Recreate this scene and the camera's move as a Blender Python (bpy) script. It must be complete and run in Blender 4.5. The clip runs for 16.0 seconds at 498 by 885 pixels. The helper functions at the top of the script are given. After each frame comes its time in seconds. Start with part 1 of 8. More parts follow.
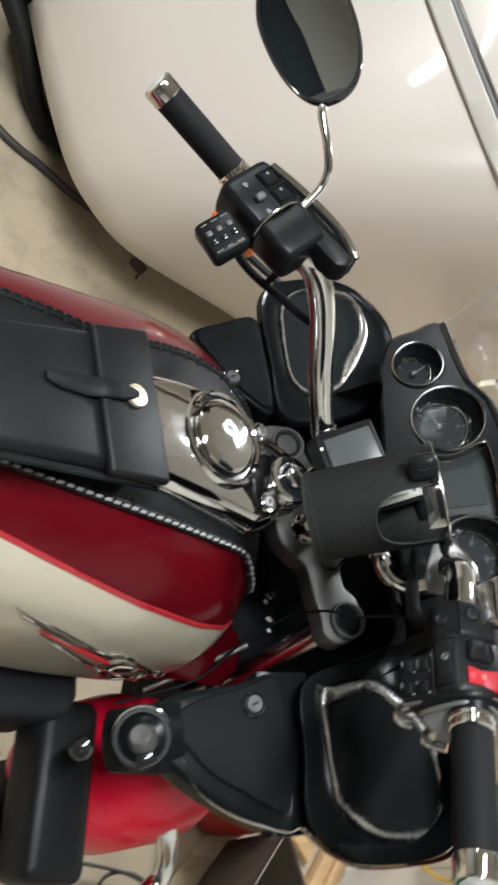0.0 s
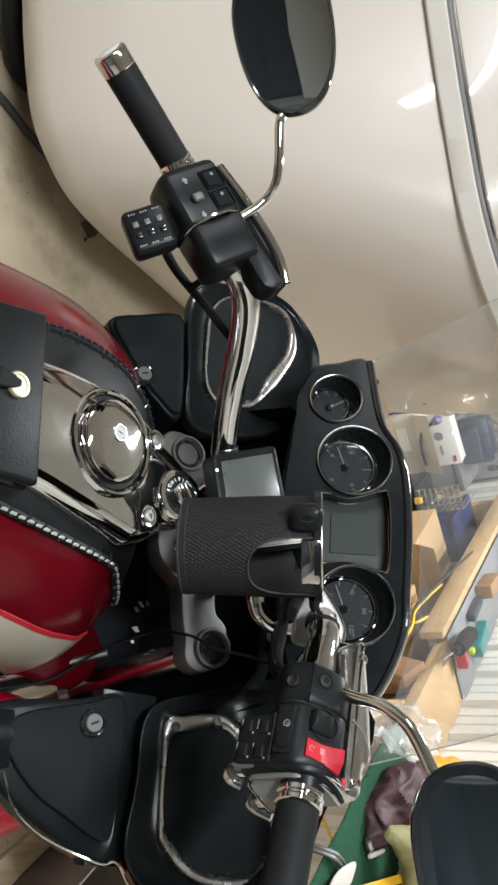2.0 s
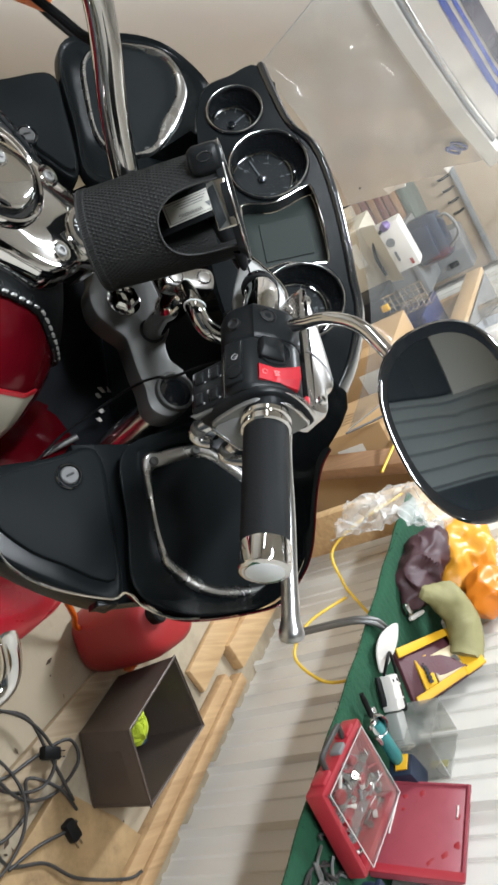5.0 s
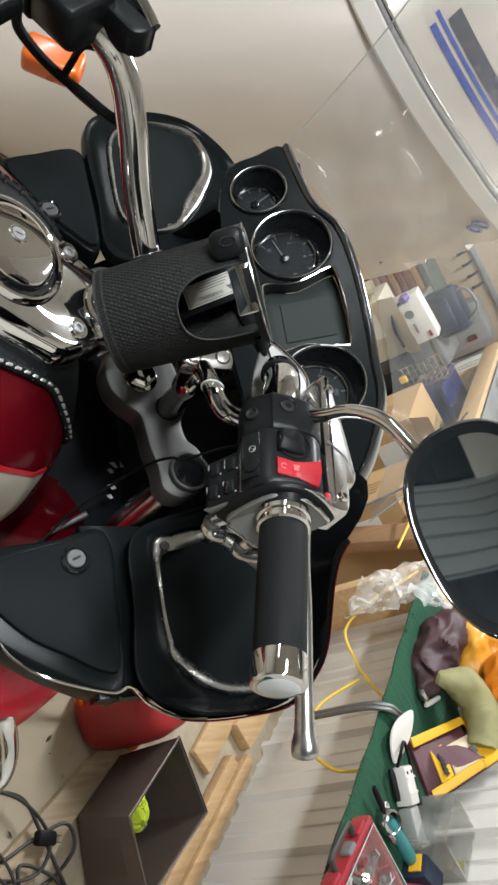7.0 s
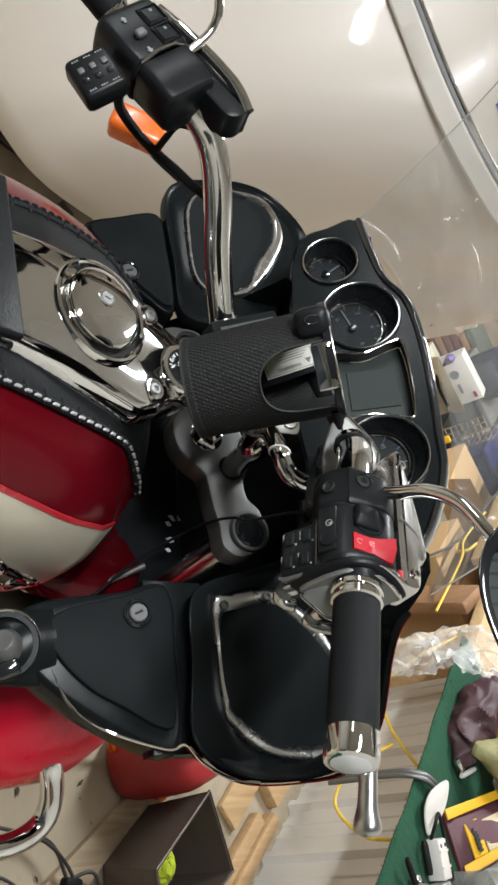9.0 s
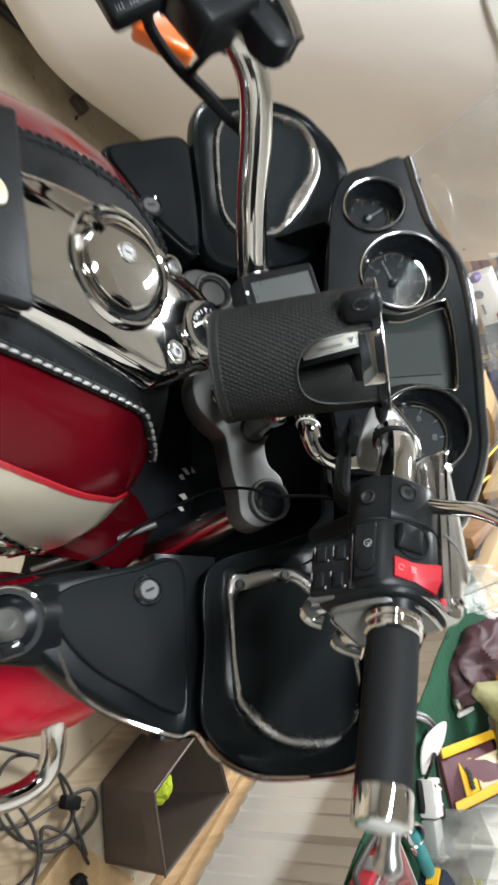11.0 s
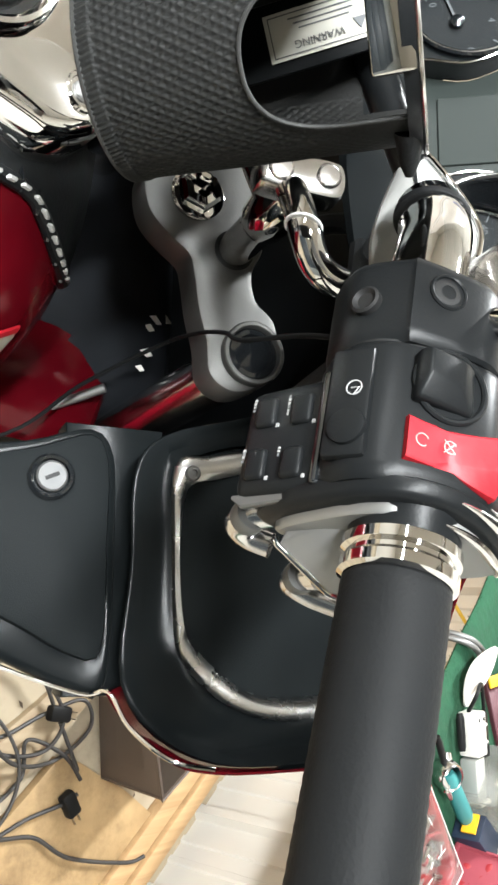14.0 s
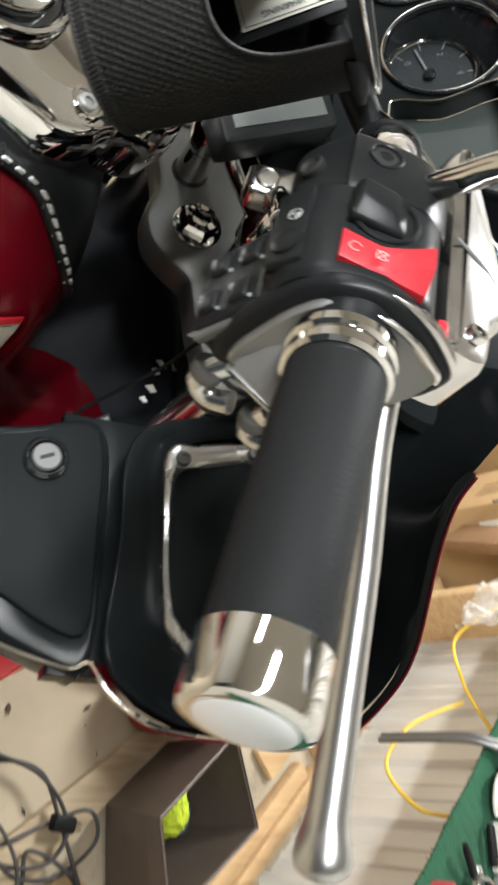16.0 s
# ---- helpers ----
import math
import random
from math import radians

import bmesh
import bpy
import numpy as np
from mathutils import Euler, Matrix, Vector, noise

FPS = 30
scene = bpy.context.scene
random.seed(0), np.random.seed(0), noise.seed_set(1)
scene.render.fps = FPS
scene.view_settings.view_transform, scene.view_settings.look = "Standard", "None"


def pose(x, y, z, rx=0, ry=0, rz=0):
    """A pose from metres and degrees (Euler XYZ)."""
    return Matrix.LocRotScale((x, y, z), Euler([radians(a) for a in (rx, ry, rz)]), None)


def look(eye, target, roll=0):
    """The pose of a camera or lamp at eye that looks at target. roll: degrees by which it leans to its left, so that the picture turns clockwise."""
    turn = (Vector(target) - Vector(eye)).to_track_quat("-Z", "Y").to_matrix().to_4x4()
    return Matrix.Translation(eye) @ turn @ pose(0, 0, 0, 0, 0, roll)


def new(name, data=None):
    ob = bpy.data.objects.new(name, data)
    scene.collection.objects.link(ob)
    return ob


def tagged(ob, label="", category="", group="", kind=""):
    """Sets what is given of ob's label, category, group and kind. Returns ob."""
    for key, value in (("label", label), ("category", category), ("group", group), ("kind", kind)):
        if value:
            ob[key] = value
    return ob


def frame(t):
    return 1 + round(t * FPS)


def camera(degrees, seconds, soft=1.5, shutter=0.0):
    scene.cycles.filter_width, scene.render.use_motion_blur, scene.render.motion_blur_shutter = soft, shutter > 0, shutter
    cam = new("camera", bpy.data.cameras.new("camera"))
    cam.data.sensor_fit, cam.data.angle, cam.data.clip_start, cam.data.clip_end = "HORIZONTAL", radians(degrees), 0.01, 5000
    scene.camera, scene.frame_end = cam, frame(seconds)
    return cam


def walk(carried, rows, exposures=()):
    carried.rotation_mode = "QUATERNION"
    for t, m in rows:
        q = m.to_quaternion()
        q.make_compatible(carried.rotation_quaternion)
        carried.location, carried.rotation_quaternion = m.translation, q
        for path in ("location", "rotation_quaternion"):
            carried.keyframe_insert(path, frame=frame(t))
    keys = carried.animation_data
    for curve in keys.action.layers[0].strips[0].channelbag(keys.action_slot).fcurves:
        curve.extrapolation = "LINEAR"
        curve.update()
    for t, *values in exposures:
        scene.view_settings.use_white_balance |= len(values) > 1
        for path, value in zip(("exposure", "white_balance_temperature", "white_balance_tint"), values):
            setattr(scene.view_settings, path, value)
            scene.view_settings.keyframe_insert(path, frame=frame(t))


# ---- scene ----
cam = camera(34.0, 16.0, soft=2.7, shutter=0.5)
PATH = [
    (0, (0.365, -0.848, 1.441), (-0.513, 0.562, 0.328), 67.0),
    (0.5, (0.368, -0.769, 1.435), (-0.595, 0.633, 0.382), 70.8),
    (1, (0.327, -0.753, 1.445), (-0.567, 0.713, 0.42), 77.0),
    (1.5, (0.306, -0.787, 1.46), (-0.552, 0.716, 0.458), 79.2),
    (2, (0.308, -0.8, 1.458), (-0.533, 0.719, 0.466), 79.5),
    (2.5, (0.314, -0.813, 1.459), (-0.532, 0.705, 0.468), 78.6),
    (3, (0.352, -0.792, 1.455), (-0.453, 0.737, 0.448), 76.1),
    (3.5, (0.414, -0.767, 1.421), (-0.247, 0.792, 0.357), 73.4),
    (4, (0.445, -0.747, 1.419), (-0.125, 0.827, 0.325), 71.5),
    (4.5, (0.472, -0.707, 1.433), (-0.087, 0.901, 0.384), 70.2),
    (4.7, (0.487, -0.69, 1.432), (-0.086, 0.922, 0.396), 69.2),
    (7, (0.452, -0.66, 1.42), (-0.303, 0.896, 0.416), 67.2),
    (7.5, (0.458, -0.675, 1.414), (-0.322, 0.862, 0.4), 67.3),
    (8, (0.45, -0.684, 1.405), (-0.362, 0.832, 0.383), 67.4),
    (8.5, (0.447, -0.683, 1.408), (-0.405, 0.805, 0.379), 67.8),
    (8.7, (0.443, -0.689, 1.409), (-0.427, 0.789, 0.38), 67.8),
    (10.8, (0.372, -0.739, 1.404), (-0.292, 0.804, 0.318), 75.1),
    (11, (0.34, -0.682, 1.378), (-0.289, 0.856, 0.266), 75.5),
    (11.5, (0.285, -0.448, 1.272), (-0.298, 1.037, 0.066), 77.6),
    (12, (0.287, -0.39, 1.261), (-0.241, 1.069, 0.0), 78.9),
    (12.5, (0.298, -0.413, 1.275), (-0.18, 1.055, 0.004), 79.7),
    (13, (0.302, -0.422, 1.277), (-0.136, 1.055, 0.001), 80.8),
    (13.5, (0.306, -0.427, 1.27), (-0.104, 1.061, -0.002), 81.3),
    (14, (0.302, -0.411, 1.261), (-0.085, 1.085, -0.008), 81.8),
    (14.5, (0.354, -0.444, 1.295), (-0.028, 1.06, 0.032), 80.6),
    (15, (0.396, -0.518, 1.321), (0.027, 1.03, 0.109), 79.9),
    (15.5, (0.405, -0.469, 1.284), (-0.107, 1.024, 0.056), 78.3),
    (16, (0.415, -0.379, 1.272), (-0.339, 0.981, 0.015), 72.5),
]
walk(cam, [(t, look(eye, target, roll)) for t, eye, target, roll in PATH], [(0, 0.2, 6250, 10), (3.0, 0.1, 6250, 10), (4.0, 0.24, 6150, 10), (4.5, 0.34, 6050, 10), (7.0, 0.12, 6250, 10), (8.7, 0.1, 6300, 10), (10.8, 0.35, 6250, 10), (11.5, 0.92, 6000, 9), (12.0, 1.24, 6050, 9), (12.5, 1.26, 6350, 9), (14.0, 1.36, 6350, 9), (14.5, 1.12, 6650, 9), (15.0, 0.86, 6900, 9), (15.5, 0.78, 6700, 10), (16, 0.76, 6450, 10)])

# ---- world and light ----
world = bpy.data.worlds.new("world")
scene.world = world
world.use_nodes = True
world.node_tree.nodes["Background"].inputs[0].default_value = (0.75, 0.85, 1.0, 1)
world.node_tree.nodes["Background"].inputs[1].default_value = 0.05


def tube_lamp(x, y, z, turn, power, length=1.2):
    lamp = bpy.data.lights.new("tube_lamp", "AREA")
    lamp.shape, lamp.size, lamp.size_y, lamp.energy, lamp.color = "RECTANGLE", length, 0.12, power, (0.975, 1.0, 1.0)
    ob = new("tube_lamp", lamp)
    ob.matrix_world = pose(x, y, z, 0, 0, turn)
    return ob


# ---- helpers of this scene ----
V = Vector
ROOM = pose(0, 0, 0, 0, 0, 39.7)


def room(a, b, z):
    """A place in the room: a metres towards the ribbed wall, b metres along it."""
    return ROOM @ V((a, b, z))


def thing(name, at, label, category, group="", kind=""):
    e = new(name)
    e.empty_display_size = 0.05
    e.matrix_world = Matrix.Translation(V(at))
    return tagged(e, label, category, group, kind)


def finish(name, bm, material, smooth=True, angle=35):
    bmesh.ops.recalc_face_normals(bm, faces=bm.faces)
    me = bpy.data.meshes.new(name)
    bm.to_mesh(me)
    bm.free()
    me.materials.append(material)
    if smooth:
        me.polygons.foreach_set("use_smooth", [True] * len(me.polygons))
        me.set_sharp_from_angle(angle=radians(angle))
    return me


def part(name, bm, material, parent, label="", smooth=True, angle=35):
    ob = new(name, finish(name, bm, material, smooth, angle))
    root = parent
    while root.parent:
        root = root.parent
    ob.parent = parent
    ob.matrix_parent_inverse = Matrix.Translation(-root.matrix_basis.translation) if parent is root else Matrix()
    return tagged(ob, label)


def solo(name, bm, material, label, category, group="", kind="", smooth=True, angle=35):
    return tagged(new(name, finish(name, bm, material, smooth, angle)), label, category, group, kind)


def structure(name, bm, material, label="", smooth=False):
    return tagged(new(name, finish(name, bm, material, smooth)), label, "", "", "structure")


def basis(o, z, x=(1, 0, 0)):
    """A frame at o with that z axis, and its x axis as near to x as can be."""
    z = V(z).normalized()
    x = V(x)
    x = (x - z * x.dot(z)).normalized()
    y = z.cross(x)
    m = Matrix((x, y, z)).transposed().to_4x4()
    m.translation = V(o)
    return m


def spline(pts, per=6, closed=False):
    """A smooth line through the points."""
    p = [V(q) for q in pts]
    n, out = len(p), []
    for i in range(n if closed else n - 1):
        a, b, c, d = (p[(i + k) % n] if closed else p[min(max(i + k, 0), n - 1)] for k in (-1, 0, 1, 2))
        for s in range(per):
            t = s / per
            out.append(0.5 * ((2 * b) + (c - a) * t + (2 * a - 5 * b + 4 * c - d) * t * t + (3 * b - a - 3 * c + d) * t ** 3))
    if not closed:
        out.append(p[-1])
    return out


def loft(bm, rings, cap0=True, cap1=True, closed=True):
    rows = [[bm.verts.new(p) for p in r] for r in rings]
    for a, b in zip(rows, rows[1:]):
        n = len(a)
        for i in range(n if closed else n - 1):
            bm.faces.new((a[i], a[(i + 1) % n], b[(i + 1) % n], b[i]))
    if cap0 and closed:
        bm.faces.new(rows[0][::-1])
    if cap1 and closed:
        bm.faces.new(rows[-1])
    return rows


def tube(bm, pts, r, segs=14, flat=1.0, side=None):
    """A round bar along a line; r is one radius or one for each point."""
    pts = [V(p) for p in pts]
    rs = r if isinstance(r, (list, tuple)) else [r] * len(pts)
    t0 = (pts[1] - pts[0]).normalized()
    u = V(side) if side else (V((0, 0, 1)) if abs(t0.z) < 0.9 else V((1, 0, 0)))
    u = (u - t0 * u.dot(t0)).normalized()
    rings = []
    for i, p in enumerate(pts):
        t = (pts[min(i + 1, len(pts) - 1)] - pts[max(i - 1, 0)]).normalized()
        u = (u - t * u.dot(t)).normalized()
        w = t.cross(u)
        rings.append([p + rs[i] * (math.cos(k) * u * flat + math.sin(k) * w) for k in (2 * math.pi * j / segs for j in range(segs))])
    loft(bm, rings)
    return bm


def lathe(bm, m, profile, segs=32, closed=False):
    """Turns (radius, height) pairs about the z axis of m."""
    rings = [[m @ V((max(r, 1e-5) * math.cos(k), max(r, 1e-5) * math.sin(k), h)) for k in (2 * math.pi * j / segs for j in range(segs))] for r, h in profile]
    loft(bm, rings, cap0=not closed, cap1=not closed)
    return bm


def ring_of(bm, m, r, w, h, segs=40):
    """A flat ring with rounded edges about the z axis of m: inner radius r, width w, height h."""
    e = min(w, h) * 0.3
    prof = [(r, 0), (r, h - e), (r + e, h), (r + w - e, h), (r + w, h - e), (r + w, 0), (r, 0)]
    rings = [[m @ V((q * math.cos(k), q * math.sin(k), z)) for k in (2 * math.pi * j / segs for j in range(segs))] for q, z in prof]
    loft(bm, rings, False, False)
    return bm


def box(bm, m, sx, sy, sz, bevel=0.0, segs=2):
    """A box centred on m, with rounded edges."""
    r = bmesh.ops.create_cube(bm, size=1, matrix=m @ Matrix.Diagonal((sx, sy, sz, 1)))
    if bevel:
        edges = list({e for v in r["verts"] for e in v.link_edges})
        bmesh.ops.bevel(bm, geom=edges, offset=bevel, segments=segs, affect="EDGES", profile=0.5)
    return bm


def slab(bm, loop, n, thick, bevel=0.004):
    """A plate: the loop is its face towards n, with rounded rim, thick metres deep."""
    n = V(n).normalized()
    loop = [V(p) for p in loop]
    c = sum(loop, V()) / len(loop)
    k = len(loop)
    area = sum(((loop[i] - c).cross(loop[(i + 1) % k] - c) for i in range(k)), V())
    if area.dot(n) < 0:
        loop.reverse()
    ins = []
    for i in range(k):
        t = (loop[(i + 1) % k] - loop[i - 1]).normalized()
        ins.append(n.cross(t).normalized())
    rows = []
    for off, dn in ((0, -thick), (0, -bevel), (bevel * 0.3, -bevel * 0.3), (bevel, 0)):
        rows.append([p + q * off + n * dn for p, q in zip(loop, ins)])
    loft(bm, rows)
    return bm


def band(bm, loop, n, width, thick, bevel=0.0015):
    """A flat frame along a loop: it reaches width inwards and stands thick proud."""
    n = V(n).normalized()
    loop = [V(p) for p in loop]
    k = len(loop)
    c = sum(loop, V()) / k
    area = sum(((loop[i] - c).cross(loop[(i + 1) % k] - c) for i in range(k)), V())
    if area.dot(n) < 0:
        loop.reverse()
    ins = [n.cross((loop[(i + 1) % k] - loop[i - 1]).normalized()).normalized() for i in range(k)]
    rows = []
    for off, h in ((0, -thick), (0, thick - bevel), (bevel, thick), (width - bevel, thick), (width, thick - bevel), (width, -thick), (0, -thick)):
        rows.append([p + q * off + n * h for p, q in zip(loop, ins)])
    loft(bm, rows, False, False)
    return bm


B = bmesh.new

# ---- materials ----
def shade(name, color, rough=0.5, metal=0.0, coat=0.0, vary=0.15, scale=20.0, bump=0.0, bump_scale=200.0, rough_vary=0.1, spec=0.5, second=None, stains=0.0, aniso=None):
    """A surface with variation at two sizes: broad stains and fine grain."""
    m = bpy.data.materials.new(name)
    m.use_nodes = True
    nt = m.node_tree
    b = nt.nodes["Principled BSDF"]
    tc = nt.nodes.new("ShaderNodeTexCoord")
    n1 = nt.nodes.new("ShaderNodeTexNoise")
    n1.inputs["Scale"].default_value, n1.inputs["Detail"].default_value = scale, 6
    nt.links.new(tc.outputs["Object"], n1.inputs["Vector"])
    n2 = nt.nodes.new("ShaderNodeTexNoise")
    n2.inputs["Scale"].default_value, n2.inputs["Detail"].default_value = scale * 0.13, 4
    nt.links.new(tc.outputs["Object"], n2.inputs["Vector"])
    mix = nt.nodes.new("ShaderNodeMix")
    mix.data_type = "RGBA"
    dark = tuple(c * (1 - vary) for c in color)
    lite = second if second else tuple(min(1, c * (1 + vary)) for c in color)
    mix.inputs[6].default_value, mix.inputs[7].default_value = (*dark, 1), (*lite, 1)
    add = nt.nodes.new("ShaderNodeMath")
    add.operation = "MULTIPLY_ADD"
    add.inputs[1].default_value, add.inputs[2].default_value = 0.6, 0.0
    nt.links.new(n1.outputs["Fac"], add.inputs[0])
    add2 = nt.nodes.new("ShaderNodeMath")
    add2.operation = "MULTIPLY_ADD"
    add2.inputs[1].default_value = 0.5
    nt.links.new(n2.outputs["Fac"], add2.inputs[0])
    nt.links.new(add.outputs[0], add2.inputs[2])
    nt.links.new(add2.outputs[0], mix.inputs[0])
    out = mix.outputs[2]
    if stains:
        n3 = nt.nodes.new("ShaderNodeTexNoise")
        n3.inputs["Scale"].default_value, n3.inputs["Detail"].default_value, n3.inputs["Roughness"].default_value = 3.0, 9, 0.7
        nt.links.new(tc.outputs["Object"], n3.inputs["Vector"])
        ramp = nt.nodes.new("ShaderNodeValToRGB")
        ramp.color_ramp.elements[0].position, ramp.color_ramp.elements[1].position = 0.49, 0.68
        nt.links.new(n3.outputs["Fac"], ramp.inputs["Fac"])
        st = nt.nodes.new("ShaderNodeMix")
        st.data_type = "RGBA"
        st.inputs[7].default_value = (*(c * (1 - stains) for c in color), 1)
        nt.links.new(ramp.outputs["Color"], st.inputs[0])
        nt.links.new(out, st.inputs[6])
        out = st.outputs[2]
    nt.links.new(out, b.inputs["Base Color"])
    rr = nt.nodes.new("ShaderNodeMapRange")
    rr.inputs[3].default_value, rr.inputs[4].default_value = max(0.02, rough - rough_vary), min(1, rough + rough_vary)
    nt.links.new(n1.outputs["Fac"], rr.inputs[0])
    nt.links.new(rr.outputs[0], b.inputs["Roughness"])
    b.inputs["Metallic"].default_value = metal
    b.inputs["Specular IOR Level"].default_value = spec
    b.inputs["Coat Weight"].default_value = coat
    b.inputs["Coat Roughness"].default_value = 0.04
    if bump:
        nb = nt.nodes.new("ShaderNodeTexNoise")
        nb.inputs["Scale"].default_value, nb.inputs["Detail"].default_value = bump_scale, 4
        nt.links.new(tc.outputs["Object"], nb.inputs["Vector"])
        bp = nt.nodes.new("ShaderNodeBump")
        bp.inputs["Strength"].default_value, bp.inputs["Distance"].default_value = bump, 0.002
        nt.links.new(nb.outputs["Fac"], bp.inputs["Height"])
        nt.links.new(bp.outputs["Normal"], b.inputs["Normal"])
    return m


def wood(name, light, dark, scale=6.0, rough=0.6, along=(1, 0, 0)):
    m = bpy.data.materials.new(name)
    m.use_nodes = True
    nt = m.node_tree
    b = nt.nodes["Principled BSDF"]
    tc = nt.nodes.new("ShaderNodeTexCoord")
    mp = nt.nodes.new("ShaderNodeMapping")
    mp.inputs["Scale"].default_value = tuple(0.06 if a else 1.0 for a in along)
    mp.inputs["Rotation"].default_value = (0, 0, radians(-39.7))
    nt.links.new(tc.outputs["Object"], mp.inputs["Vector"])
    w = nt.nodes.new("ShaderNodeTexNoise")
    w.inputs["Scale"].default_value, w.inputs["Detail"].default_value, w.inputs["Distortion"].default_value = scale * 8, 7, 1.2
    nt.links.new(mp.outputs[0], w.inputs["Vector"])
    n = nt.nodes.new("ShaderNodeTexNoise")
    n.inputs["Scale"].default_value, n.inputs["Detail"].default_value = 2.5, 8
    nt.links.new(tc.outputs["Object"], n.inputs["Vector"])
    mu = nt.nodes.new("ShaderNodeMath")
    mu.operation = "MULTIPLY_ADD"
    mu.inputs[1].default_value, mu.inputs[2].default_value = 0.55, -0.05
    nt.links.new(n.outputs["Fac"], mu.inputs[0])
    ad = nt.nodes.new("ShaderNodeMath")
    ad.operation = "MULTIPLY_ADD"
    ad.inputs[1].default_value = 0.7
    nt.links.new(w.outputs["Fac"], ad.inputs[0])
    nt.links.new(mu.outputs[0], ad.inputs[2])
    ramp = nt.nodes.new("ShaderNodeValToRGB")
    ramp.color_ramp.elements[0].position, ramp.color_ramp.elements[0].color = 0.35, (*dark, 1)
    ramp.color_ramp.elements[1].position, ramp.color_ramp.elements[1].color = 0.75, (*light, 1)
    nt.links.new(ad.outputs[0], ramp.inputs["Fac"])
    nt.links.new(ramp.outputs["Color"], b.inputs["Base Color"])
    b.inputs["Roughness"].default_value = rough
    bp = nt.nodes.new("ShaderNodeBump")
    bp.inputs["Strength"].default_value, bp.inputs["Distance"].default_value = 0.25, 0.002
    nt.links.new(w.outputs["Fac"], bp.inputs["Height"])
    nt.links.new(bp.outputs["Normal"], b.inputs["Normal"])
    return m


def glass(name, color=(1, 1, 1), rough=0.0, ior=1.45, haze=0.0, gloss=1.0):
    """Thin clear sheet: mostly see-through, with a mirror gloss that grows at a slant."""
    m = bpy.data.materials.new(name)
    m.use_nodes = True
    nt = m.node_tree
    nt.nodes.remove(nt.nodes["Principled BSDF"])
    t = nt.nodes.new("ShaderNodeBsdfTransparent")
    t.inputs["Color"].default_value = (*color, 1)
    g = nt.nodes.new("ShaderNodeBsdfGlossy")
    g.inputs["Roughness"].default_value = rough
    g.inputs["Color"].default_value = (gloss, gloss, gloss, 1)
    lw = nt.nodes.new("ShaderNodeLayerWeight")
    lw.inputs["Blend"].default_value = 0.5
    pw = nt.nodes.new("ShaderNodeMath")
    pw.operation = "POWER"
    pw.inputs[1].default_value = 4.0
    nt.links.new(lw.outputs["Facing"], pw.inputs[0])
    fr = nt.nodes.new("ShaderNodeMath")
    fr.operation = "MULTIPLY_ADD"
    fr.inputs[1].default_value, fr.inputs[2].default_value = 0.75, (ior - 1) ** 2 / (ior + 1) ** 2 * 1.8
    nt.links.new(pw.outputs[0], fr.inputs[0])
    mx = nt.nodes.new("ShaderNodeMixShader")
    nt.links.new(fr.outputs[0], mx.inputs[0])
    nt.links.new(t.outputs[0], mx.inputs[1])
    nt.links.new(g.outputs[0], mx.inputs[2])
    out = mx.outputs[0]
    if haze:
        df = nt.nodes.new("ShaderNodeBsdfDiffuse")
        df.inputs["Color"].default_value = (0.8, 0.8, 0.78, 1)
        tc = nt.nodes.new("ShaderNodeTexCoord")
        nz = nt.nodes.new("ShaderNodeTexNoise")
        nz.inputs["Scale"].default_value, nz.inputs["Detail"].default_value = 14.0, 7
        nt.links.new(tc.outputs["Object"], nz.inputs["Vector"])
        mr = nt.nodes.new("ShaderNodeMapRange")
        mr.inputs[1].default_value, mr.inputs[2].default_value, mr.inputs[3].default_value, mr.inputs[4].default_value = 0.3, 0.75, haze * 0.3, haze * 1.7
        nt.links.new(nz.outputs["Fac"], mr.inputs[0])
        hz = nt.nodes.new("ShaderNodeMixShader")
        nt.links.new(mr.outputs[0], hz.inputs[0])
        nt.links.new(out, hz.inputs[1])
        nt.links.new(df.outputs[0], hz.inputs[2])
        out = hz.outputs[0]
    nt.links.new(out, nt.nodes["Material Output"].inputs["Surface"])
    return m


def glow(name, color, strength):
    m = bpy.data.materials.new(name)
    m.use_nodes = True
    b = m.node_tree.nodes["Principled BSDF"]
    b.inputs["Base Color"].default_value = (*color, 1)
    b.inputs["Emission Color"].default_value = (*color, 1)
    b.inputs["Emission Strength"].default_value = strength
    return m


CHROME = shade("chrome", (0.60, 0.59, 0.575), 0.05, 1.0, rough_vary=0.03, vary=0.05, scale=40)
CHROME_SOFT = shade("chrome_soft", (0.52, 0.51, 0.50), 0.2, 1.0, rough_vary=0.06, vary=0.08, scale=60)
STEEL = shade("grey_cast_metal", (0.085, 0.084, 0.080), 0.5, 0.55, rough_vary=0.08, vary=0.14, scale=60, bump=0.08, bump_scale=500)
BLACK = shade("black_plastic", (0.0060, 0.0066, 0.0070), 0.34, vary=0.3, bump=0.05, bump_scale=900, spec=0.10)
BLACK_GLOSS = shade("black_gloss", (0.007, 0.008, 0.009), 0.08, coat=0.5, rough_vary=0.04, vary=0.2)
BLACK_TEX = shade("black_textured", (0.0080, 0.0093, 0.0098), 0.42, vary=0.3, bump=0.15, bump_scale=1400, spec=0.02)
GRILLE = shade("speaker_cloth", (0.0088, 0.0105, 0.0110), 0.7, vary=0.4, bump=0.6, bump_scale=1800, spec=0.05)
RUBBER = shade("rubber", (0.0066, 0.0070, 0.0073), 0.58, vary=0.25, bump=0.15, bump_scale=700, spec=0.09)
